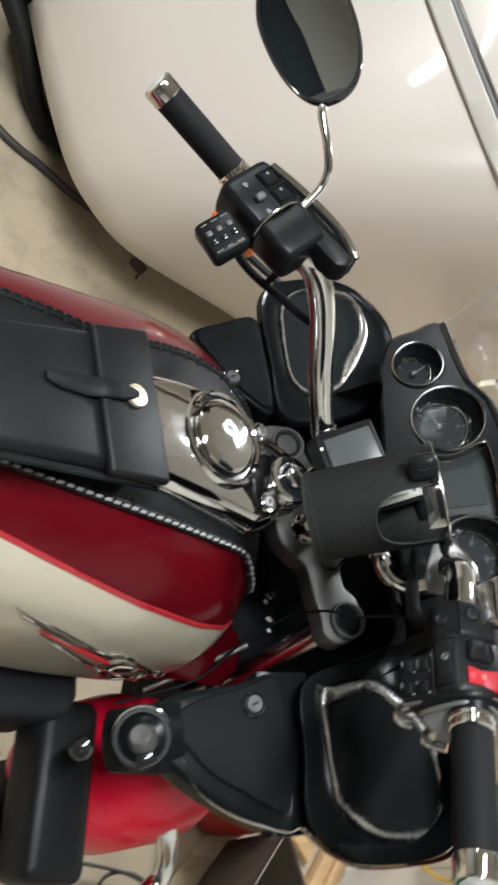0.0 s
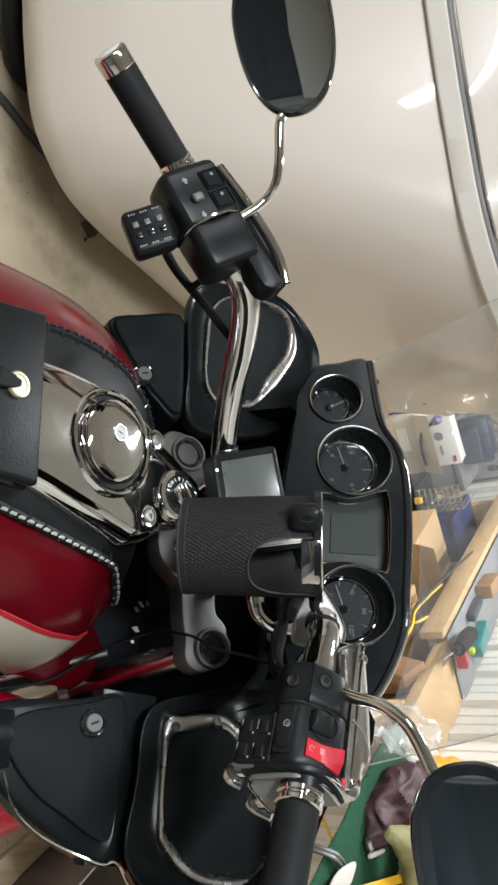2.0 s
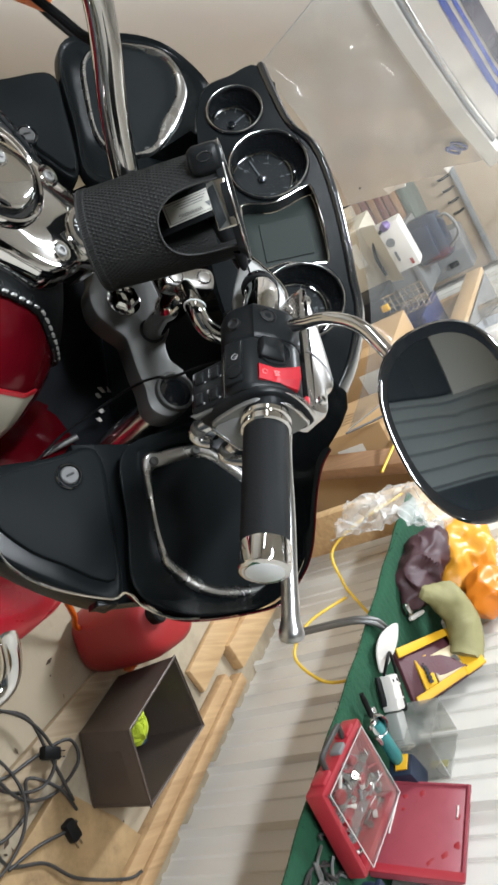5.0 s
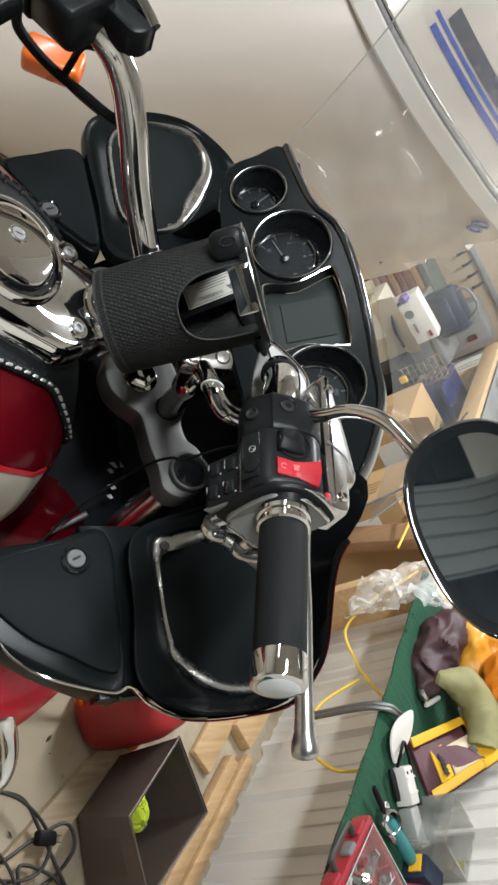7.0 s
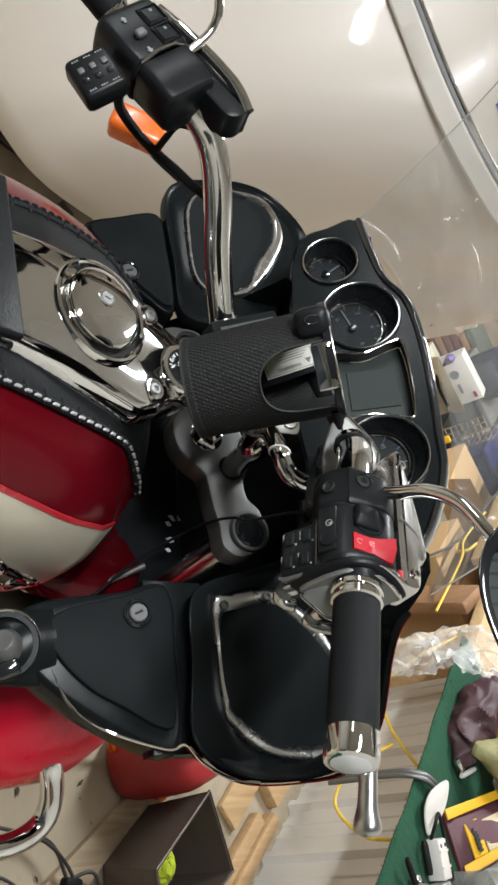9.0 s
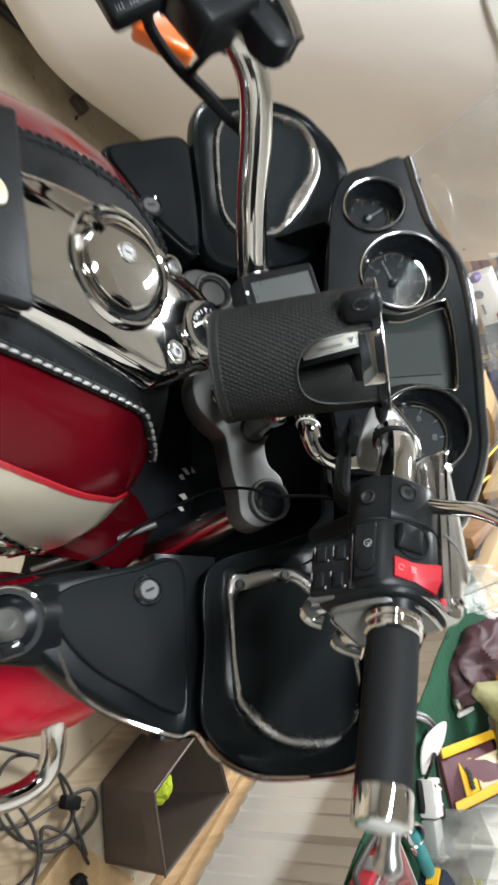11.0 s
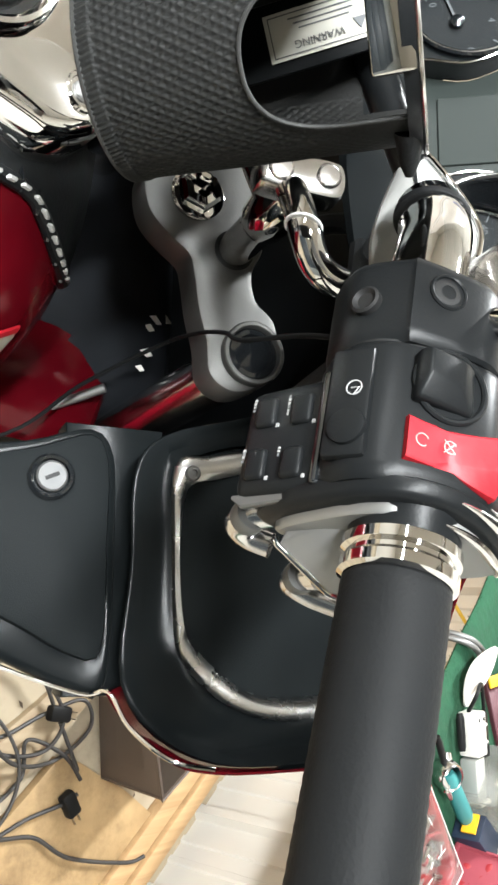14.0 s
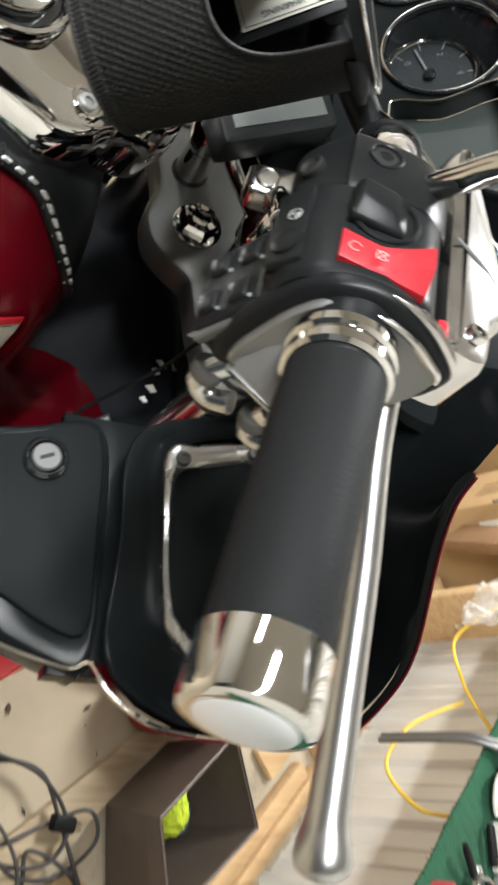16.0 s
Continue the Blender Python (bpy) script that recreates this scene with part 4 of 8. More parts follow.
    rbox("green_label", 1.1525, 0.345, BT + 0.045, 0.002, 0.018, 0.04, OLIVE, bx, "green label", bevel=0)
    k = thing("blade_box", room(1.02, 0.33, BT), "dark blue box with a yellow label", "box")
    rbox("body", 1.108, 0.286, BT + 0.004, 0.07, 0.045, 0.05, DARKBLUE, k, "dark blue card box", turn=12)
    rbox("label", 1.068, 0.280, BT + 0.022, 0.004, 0.032, 0.024, YELLOW, k, "yellow label", turn=12, bevel=0)
    # cloth, glove and pouch at the far end of the felt
    def crumpled(centre, size, turn, seed, amp, fold, flat):
        """A lump of cloth or thin rubber: ridged folds over a squashed ball, resting on the bench."""
        bm = B()
        bmesh.ops.create_icosphere(bm, subdivisions=5, radius=1, matrix=Matrix.Translation(centre) @ pose(0, 0, 0, 10, 0, turn) @ Matrix.Diagonal((*size, 1)))
        off = V((seed, seed * 1.7, -seed))
        for v in bm.verts:
            out = (v.co - centre).normalized()
            q = v.co * fold + off
            ridge = 1 - 2.2 * abs(noise.noise(q)) + 0.8 * (0.5 - abs(noise.noise(q * 2.3)))
            v.co += out * amp * ridge + 0.4 * amp * noise.noise_vector(q * 0.6)
            v.co.z = max(v.co.z, flat)
        return bm

    m_ = thing("maroon_cloth", room(1.0, 0.83, BT), "bundled maroon work cloth on the bench", "cloth")
    part("cloth", crumpled(room(0.975, 0.80, BT + 0.035), (0.050, 0.14, 0.045), 40, 2.0, 0.018, 16, BT + 0.006), DARKMAROON, m_, angle=50)
    for nm, c0, sz, turn, seed, mt, lab, cat in (("orange_glove", room(1.045, 0.93, BT + 0.085), (0.060, 0.10, 0.075), 50, 5.0, YORANGE, "crumpled orange rubber glove under clear film", "glove"), ("orange_cup", room(1.085, 0.80, BT + 0.16), (0.040, 0.065, 0.045), 30, 9.0, ORANGE_DEEP, "bright orange rubber cuff", "glove")):
        e2 = thing(nm, c0 - V((0, 0, sz[2])), lab, cat)
        part("body", crumpled(c0, sz, turn, seed, 0.020, 13, BT + 0.006), mt, e2, angle=60)
    o = thing("olive_pouch", room(1.05, 0.66, BT), "pale olive soft pouch slumped on the bench", "pouch")
    bm = B()
    path = spline([room(0.965, 0.685, BT + 0.055), room(0.99, 0.70, BT + 0.075), room(1.03, 0.715, BT + 0.095), room(1.075, 0.70, BT + 0.105), room(1.115, 0.66, BT + 0.105), room(1.13, 0.62, BT + 0.100)], 8)
    tube(bm, path, [0.014 + 0.026 * min(1.0, i / 14) for i in range(len(path))], 28)
    for v in bm.verts:
        v.co += 0.007 * noise.noise_vector(v.co * 24) + 0.003 * noise.noise_vector(v.co * 70)
        v.co.z = max(v.co.z, BT + 0.006)
    part("body", bm, OLIVE, o, angle=70)
    f = thing("plastic_film", room(0.97, 1.15, BT), "crumpled clear plastic film over the bench end", "film")
    bm = B()
    rows = []
    for i in range(40):
        row = []
        for j in range(40):
            t = j / 39
            a, z = (0.872, 0.40 + 0.48 * t) if t < 0.45 else (0.872 + 0.36 * (t - 0.45), 0.618 + 0.07 * math.sin((t - 0.45) * 5))
            p = room(a, 0.88 + 0.20 * i / 39, z)
            row.append(p + noise.noise_vector(p * 18) * 0.03 + noise.noise_vector(p * 50) * 0.016)
        rows.append(row)
    loft(bm, rows, False, False, closed=False)
    s = part("film", bm, FILM, f, angle=25)
    s.visible_shadow = False


POLYEDGE = shade("clear_plastic_edge", (0.55, 0.55, 0.53), 0.15, vary=0.05)
FROST = glass("cloudy_plastic", (0.78, 0.78, 0.75), 0.3, haze=0.15, gloss=0.5)
FILM = glass("crumpled_film", (0.92, 0.91, 0.89), 0.12, haze=0.36)
PALE = shade("pale_print", (0.55, 0.45, 0.28), 0.5)
DARKRED = shade("dark_red_moulding", (0.25, 0.01, 0.015), 0.5)
DARKBLUE = shade("dark_blue_card", (0.015, 0.025, 0.05), 0.5)
LID_ROSE = shade("dull_rose_plastic", (0.27, 0.050, 0.066), 0.4, vary=0.25, scale=30)
DULL_SILVER = shade("dull_silver_case", (0.42, 0.42, 0.40), 0.45, 0.4, vary=0.1)
ORANGE_DEEP = shade("deep_orange_rubber", (0.75, 0.22, 0.012), 0.35, vary=0.15)
YORANGE = shade("orange_rubber", (0.72, 0.33, 0.03), 0.35, vary=0.2, scale=14)
bench_things()


def cord(name, pts, r, material, label, category):
    e = thing(name, pts[0], label, category)
    bm = B()
    tube(bm, spline(pts, 8), r, 8)
    part("cord", bm, material, e)
    return e


cord("extension_cable", [room(1.0, 1.30, 0.50), room(0.93, 1.12, 0.52), room(0.92, 1.02, 0.42), room(0.95, 0.96, 0.34), room(0.99, 0.86, 0.38), room(1.0, 0.80, 0.42), room(1.02, 0.70, 0.50)], 0.004, YCORD, "yellow cord hanging under the bench", "cord")
cord("extension_cable", [room(0.95, 0.72, 0.45), room(0.93, 0.62, 0.38), room(0.95, 0.53, 0.36), room(0.97, 0.45, 0.45), room(0.96, 0.42, 0.54)], 0.004, YCORD, "yellow cord hanging under the bench", "cord")
cord("yellow_hook", [room(0.90, 1.75, 0.42), room(0.885, 1.70, 0.44), room(0.88, 1.60, 0.46), room(0.88, 1.58, 0.50), room(0.885, 1.63, 0.52)], 0.005, YCORD, "short bent yellow cord end", "cord")
cord("extension_cable", [room(0.90, 1.25, 0.46), room(0.87, 1.50, 0.50), room(0.88, 1.68, 0.47), room(0.89, 1.90, 0.50)], 0.004, YCORD, "yellow cord looped along the bench", "cord")
cord("black_cable", [room(0.80, 1.40, 0.35), room(0.86, 1.62, 0.46), room(0.87, 1.85, 0.50), room(0.89, 2.2, 0.55)], 0.004, GREYC, "thin dark cable along the bench edge", "cable")
rng = random.Random(21)
for k in range(7):
    p = V((0.915 + 0.05 * rng.random(), -0.06 + 0.06 * rng.random(), BT + 0.010))
    pts = []
    for j in range(6):
        pts.append(room(p.x, p.y, p.z + 0.012 * rng.random()))
        p = p + V((rng.uniform(-0.035, 0.04), rng.uniform(-0.05, 0.03), 0))
        p.x = max(0.895, p.x)
    cord("tool_lead", pts, 0.0028, GREYC if k % 3 else DULL_ALLOY, "dark tangled lead lying on the felt", "cable")
# bent steel bars lying across the bench edge
for off in (-0.006, 0.006):
    bm = B()
    tube(bm, spline([room(0.960, 0.530 + off, BT + 0.016), room(0.925, 0.518 + off, BT + 0.022), room(0.888, 0.504 + off, BT + 0.018), room(0.868, 0.497 + off, 0.588), room(0.864, 0.497 + off, 0.54), room(0.866, 0.500 + off, 0.45), room(0.867, 0.501 + off, 0.40)], 6), 0.0056, 12)
    solo("steel_bar", bm, DULL_ALLOY, "bent dull steel bar hanging over the bench edge", "steel bar", "bent bars on the bench")


# ---- far end: cartons and shelf things ----
def carton(a, b, z, sa, sb, sz, label, turn=0, flap=True, stock=CARD):
    e = thing("cardboard_box", room(a, b, z), label, "cardboard box", "cardboard boxes")
    rbox("body", a, b, z, sa, sb, sz, stock, e, turn=turn, bevel=0.002)
    m = Matrix.Translation(room(a, b, z + sz)) @ pose(0, 0, 0, 0, 0, 39.7 + turn)
    if flap:
        bm = B()
        slab(bm, [m @ V(q) for q in ((-sa / 2, -sb / 2, 0.001), (sa / 2, -sb / 2, 0.001), (sa / 2, -sb / 2 - 0.06, 0.09), (-sa / 2, -sb / 2 - 0.06, 0.09))], (0, -0.6, 0.8), 0.003, 0.0005)
        part("flap", bm, stock, e, "open cardboard flap")
    bm = B()
    box(bm, m @ Matrix.Translation((0, 0, 0.0015)), 0.05, sb * 0.98, 0.001)
    part("tape", bm, TAPE, e, "strip of packing tape")
    bm = B()
    box(bm, m @ Matrix.Translation((-sa * 0.1, -sb / 2 - 0.001, -sz * 0.35)), sa * 0.4, 0.001, sz * 0.25)
    part("label", bm, PAPER, e, "white shipping label with unreadable print")
    for k in range(4):
        bm = B()
        box(bm, m @ Matrix.Translation((-sa / 2 - 0.001, -sb * 0.2 + 0.03 * k, -sz * 0.4)), 0.001, 0.008, sz * 0.3)
        part("print_bar", bm, DARKCARD, e)
    return e


TAPE = shade("packing_tape", (0.36, 0.25, 0.13), 0.25, vary=0.1)
DARKCARD = shade("dark_carton_print", (0.22, 0.13, 0.06), 0.8)
carton(0.94, 2.24, 0.0, 0.34, 0.34, 0.38, "brown cardboard box with an open flap on the floor", 4)
carton(1.00, 1.72, 0.0, 0.26, 0.34, 0.40, "brown cardboard box with dark print under the bench", -3, False)
carton(0.58, 3.06, 0.0, 0.30, 0.26, 0.20, "cream cardboard box with a white box on it", 6, stock=CREAM)


def crate():
    e = thing("plastic_crate", room(0.90, 2.72, 0.0), "dark blue plastic crate standing on the floor", "crate")
    rbox("body", 0.94, 2.62, 0.0, 0.20, 0.30, 0.40, NAVY, e, "dark blue crate", bevel=0.01)
    rbox("rim", 0.94, 2.62, 0.40, 0.22, 0.32, 0.025, NAVY, e, bevel=0.006)
    return e


crate()


def basket():
    e = thing("wire_basket", room(0.76, 2.60, 0.0), "black tray with a pale wire basket on it", "basket")
    rbox("tray", 0.755, 2.62, 0.0, 0.13, 0.26, 0.28, GEARBLACK, e, "black plastic tray", bevel=0.008)
    for k in range(8):
        bm = B()
        tube(bm, [room(0.70, 2.50, 0.29 + 0.025 * k), room(0.81, 2.50, 0.29 + 0.025 * k), room(0.815, 2.72, 0.29 + 0.025 * k)], 0.0022, 6)
        part("basket_wire", bm, CHROME_SOFT, e)
    for k in range(5):
        bm = B()
        tube(bm, [room(0.70 + 0.027 * k, 2.498, 0.28), room(0.70 + 0.027 * k, 2.498, 0.47)], 0.0025, 6)
        part("basket_wire", bm, CHROME_SOFT, e)
    rbox("clip", 0.74, 2.475, 0.27, 0.03, 0.02, 0.035, YELLOW, e, "yellow clip", bevel=0.006)
    return e


basket()
e = thing("white_box", room(0.60, 2.97, 0.2), "white product box with a faint round print", "box")
rbox("body", 0.605, 2.99, 0.205, 0.24, 0.09, 0.17, WHITE, e, turn=8)
bm = B()
lathe(bm, Matrix.Translation(room(0.575, 2.932, 0.30)) @ pose(0, 0, 0, 90, 0, 47.7), [(0.022, 0), (0.022, 0.002), (0.0, 0.002)], 24)
part("round_print", bm, GREYTOP, e)
rbox("print_bar", 0.65, 2.945, 0.29, 0.05, 0.002, 0.012, GREYTOP, e, bevel=0, turn=8)
rbox("red_mark", 0.70, 2.955, 0.34, 0.03, 0.002, 0.014, RED_PLASTIC, e, bevel=0, turn=8)
e = thing("tool", room(0.50, 2.86, 0.2), "dark tool with a purple handle", "tool")
bm = B()
tube(bm, spline([room(0.50, 2.915, 0.30), room(0.53, 2.91, 0.24), room(0.60, 2.905, 0.215), (room(0.70, 2.90, 0.22))], 5), 0.008, 10)
part("shaft", bm, GEARBLACK, e)
bm = B()
tube(bm, [room(0.50, 2.915, 0.295), room(0.49, 2.915, 0.32), room(0.485, 2.92, 0.34)], [0.016, 0.024, 0.012], 12)
part("handle", bm, PURPLE, e, "purple handle")
e = thing("storage_tote", room(0.76, 3.35, 0), "dark grey plastic storage tote on the floor", "tote")
rbox("body", 0.76, 3.36, 0.0, 0.34, 0.34, 0.26, GREY, e, bevel=0.012)
rbox("lid", 0.76, 3.36, 0.26, 0.36, 0.36, 0.035, GREY, e, "ribbed lid", bevel=0.008)
e = thing("tool_bag", room(0.70, 3.25, 0.297), "dark navy padded bag on the tote", "bag")
rbox("body", 0.70, 3.27, 0.297, 0.24, 0.14, 0.18, DARKBLUE, e, bevel=0.035, turn=-8)
rbox("pocket", 0.70, 3.19, 0.31, 0.17, 0.03, 0.11, DARKBLUE, e, bevel=0.012, turn=-8)
bm = B()
tube(bm, spline([room(0.62, 3.24, 0.46), room(0.62, 3.22, 0.52), room(0.72, 3.21, 0.54), room(0.78, 3.22, 0.46)], 5), 0.008, 10)
part("handle", bm, GREY, e, "worn grey handle")
e = thing("equipment_case", room(0.84, 3.62, 0), "grey moulded equipment case standing upright", "case")
rbox("body", 0.88, 3.64, 0.0, 0.24, 0.16, 0.46, GREY, e, bevel=0.02)
rbox("latch", 0.82, 3.555, 0.34, 0.03, 0.015, 0.05, GEARBLACK, e)
rbox("latch", 0.94, 3.555, 0.34, 0.03, 0.015, 0.05, GEARBLACK, e)
e = thing("board_stack", room(0.5, 3.75, 0), "stack of red-brown and dark boards lying flat", "boards")
for k, mt in enumerate((BROWNWOOD, MAROONWOOD, BROWNWOOD, MAROONWOOD, MAROONWOOD, BROWNWOOD, GREENB)):
    rbox("board", 0.50 + 0.012 * (k % 3), 3.75, 0.042 * k, 0.34, 0.30, 0.036, mt, e, turn=2 * (k % 3) - 2)
e = thing("cabinet", room(0.66, 4.2, 0), "tan wooden cabinet with a row of small hooks", "cabinet")
rbox("body", 0.70, 4.25, 0.0, 0.86, 0.45, 0.92, TANBOX, e, "tan cabinet body")
rbox("shelf_edge", 0.70, 4.015, 0.46, 0.84, 0.03, 0.03, GREYTOP, e, "grey shelf edge")
for k in range(6):
    bm = B()
    tube(bm, spline([room(0.42 + 0.07 * k, 4.02, 0.44), room(0.42 + 0.07 * k, 3.985, 0.42), room(0.42 + 0.07 * k, 3.99, 0.385)], 4), 0.008, 8)
    part("hook", bm, GEARBLACK, e, "black hook")
e = thing("orange_canister", room(0.5, 3.98, 0.92), "orange plastic canister on the cabinet", "canister")
rbox("body", 0.50, 4.15, 0.922, 0.16, 0.14, 0.20, ORANGE, e, bevel=0.02)
e = thing("power_tool", room(0.94, 1.56, BT), "cordless drill with red and grey body on the bench", "drill")
bm = B()
tube(bm, [room(0.93, 1.48, BT + 0.05), room(0.94, 1.56, BT + 0.05), room(0.955, 1.63, BT + 0.05)], [0.022, 0.028, 0.026], 16)
part("body", bm, GEARBLACK, e, "black motor housing")
rbox("grip", 0.985, 1.55, BT + 0.012, 0.09, 0.03, 0.035, RED_CAN, e, "red grip")
bm = B()
tube(bm, [room(0.925, 1.47, BT + 0.05), room(0.915, 1.44, BT + 0.05)], [0.014, 0.010], 14)
part("chuck", bm, GEARBLACK, e)
bm = B()
tube(bm, [room(0.916, 1.44, BT + 0.05), room(0.88, 1.32, BT + 0.05)], 0.003, 8)
part("bit", bm, CHROME_SOFT, e)
for k, (a, b, sa, sb, sz, mt, nm, lab, cat) in enumerate(((0.96, 2.02, 0.05, 0.16, 0.06, BROWNWOOD, "wood_block", "brown wooden block on the bench", "block"), (0.965, 1.84, 0.03, 0.14, 0.03, DARKBLUE, "pouch", "dark blue tool pouch on bench", "pouch"), (1.06, 1.80, 0.05, 0.15, 0.04, TEAL, "packet", "teal blister packet on grey bench", "packet"), (1.06, 2.5, 0.09, 0.12, 0.10, WHITE, "tub", "white plastic tub on the bench", "tub"), (1.06, 1.75, 0.02, 0.10, 0.02, LIME, "wire_bundle", "green wire bundle on the bench", "wire"), (0.96, 2.6, 0.05, 0.05, 0.12, CHROME_SOFT, "canister", "bright metal canister on the bench", "canister"), (1.10, 2.3, 0.05, 0.07, 0.09, RED_PLASTIC, "bottle", "red plastic bottle on the bench", "bottle"))):
    e = thing(nm, room(a, b, BT + 0.003), lab, cat)
    rbox("body", a, b, BT + 0.003, sa, sb, sz, mt, e, turn=8 * (k % 3) - 6, bevel=0.006)


# ---- the motorcycle ----
BIKE = thing("motorcycle", (0, -0.4, 0), "red and silver touring motorcycle with black fairing and chrome", "motorcycle")
SPN = V((-0.02, -0.45, 0.89)).normalized()
DPN = V((0, -0.85, 0.5)).normalized()


def holed(bm, outer, holes, n, thick, bevel=0.003):
    """A plate with holes: flat face towards n, walls down its outer edge."""
    n = V(n).normalized()
    edges = []
    for loop in [outer, *holes]:
        vs = [bm.verts.new(p) for p in loop]
        edges += [bm.edges.new((vs[i], vs[(i + 1) % len(vs)])) for i in range(len(vs))]
    bmesh.ops.triangle_fill(bm, use_beauty=True, edges=edges, normal=n)
    c = sum(outer, V()) / len(outer)
    out = [(p - c).normalized() for p in outer]
    loft(bm, [list(outer), [p + q * bevel - n * bevel for p, q in zip(outer, out)], [p + q * bevel - n * thick for p, q in zip(outer, out)]], False, False)
    bmesh.ops.remove_doubles(bm, verts=bm.verts, dist=0.0002)


def disc_loop(m, r, segs=40, squash=1.0):
    return [m @ V((r * math.cos(k), r * squash * math.sin(k), 0)) for k in (2 * math.pi * j / segs for j in range(segs))]


def screw(o, n, r, parent, material=None, name="screw"):
    bm = B()
    m = basis(o, n)
    lathe(bm, m, [(r, -0.003), (r, 0.0015), (r * 0.85, 0.0028), (r * 0.5, 0.0028), (r * 0.45, 0.0012), (0.0, 0.0012)], 20)
    return part(name, bm, material or CHROME, parent)


def letters(text, m, size, material, parent, name="lettering"):
    cu = bpy.data.curves.new(name, "FONT")
    cu.body, cu.size, cu.align_x, cu.align_y, cu.extrude = text, size, "CENTER", "CENTER", 0.0001
    tmp = new("lettering_tmp", cu)
    dg = bpy.context.evaluated_depsgraph_get()
    me = bpy.data.meshes.new_from_object(tmp.evaluated_get(dg))
    bpy.data.objects.remove(tmp)
    bpy.data.curves.remove(cu)
    me.transform(m)
    me.materials.clear()
    me.materials.append(material)
    ob = new(name, me)
    root = parent
    while root.parent:
        root = root.parent
    ob.parent = parent
    ob.matrix_parent_inverse = Matrix.Translation(-root.matrix_basis.translation) if parent is root else Matrix()
    return ob


# -- fuel tank --
TANK_ST = [(-0.082, 0.100, 0.812, 0.68), (-0.089, 0.138, 0.840, 0.64), (-0.102, 0.168, 0.858, 0.61), (-0.122, 0.192, 0.874, 0.585), (-0.15, 0.206, 0.887, 0.57), (-0.20, 0.211, 0.899, 0.56), (-0.30, 0.211, 0.908, 0.55), (-0.46, 0.205, 0.910, 0.55), (-0.60, 0.182, 0.898, 0.55), (-0.74, 0.145, 0.870, 0.56)]


def tank_point(y, k, grow=0.0):
    """A point of the tank's skin at y, k turns round it from its right side upwards."""
    y = min(max(y, -0.74), -0.082)
    for (y0, w0, t0, b0), (y1, w1, t1, b1) in zip(TANK_ST, TANK_ST[1:]):
        if y1 <= y <= y0:
            f = (y - y0) / (y1 - y0)
            w, zt, zb = w0 + (w1 - w0) * f, t0 + (t1 - t0) * f, b0 + (b1 - b0) * f
            break
    c, s = math.cos(2 * math.pi * k), math.sin(2 * math.pi * k)
    left = 0.84 + 0.24 * min(1.0, max(0.0, (y + 0.47) / 0.22))
    x = ((w if c > 0 else w * left) + grow) * math.copysign(abs(c) ** 0.8, c)
    h = (zt - zb) / 2 + grow
    z = (zt + zb) / 2 + h * math.copysign(abs(s) ** 0.8, s)
    return V((-0.031 + x - 0.03 * (z - 0.88), y, z))


def turn_at(y, z):
    """The turn round the tank at which its skin has that height."""
    hi, lo = tank_point(y, 0.25).z, tank_point(y, 0.75).z
    s = max(-1.0, min(1.0, (z - (hi + lo) / 2) / ((hi - lo) / 2)))
    return math.copysign(math.asin(abs(s) ** 1.25), s) / (2 * math.pi)


def silver_edges(i, drop=0.0):
    y = -0.132 - 0.004 * i if i < 8 else -0.164 - 0.026 * (i - 8)
    f = min(1.0, i / 9.0) ** 0.55
    top = 0.829 + 0.040 * min(1.0, (-0.13 - y) / 0.33)
    low = 0.825 - 0.135 * f
    return y, turn_at(y, top - drop), turn_at(y, low - drop)


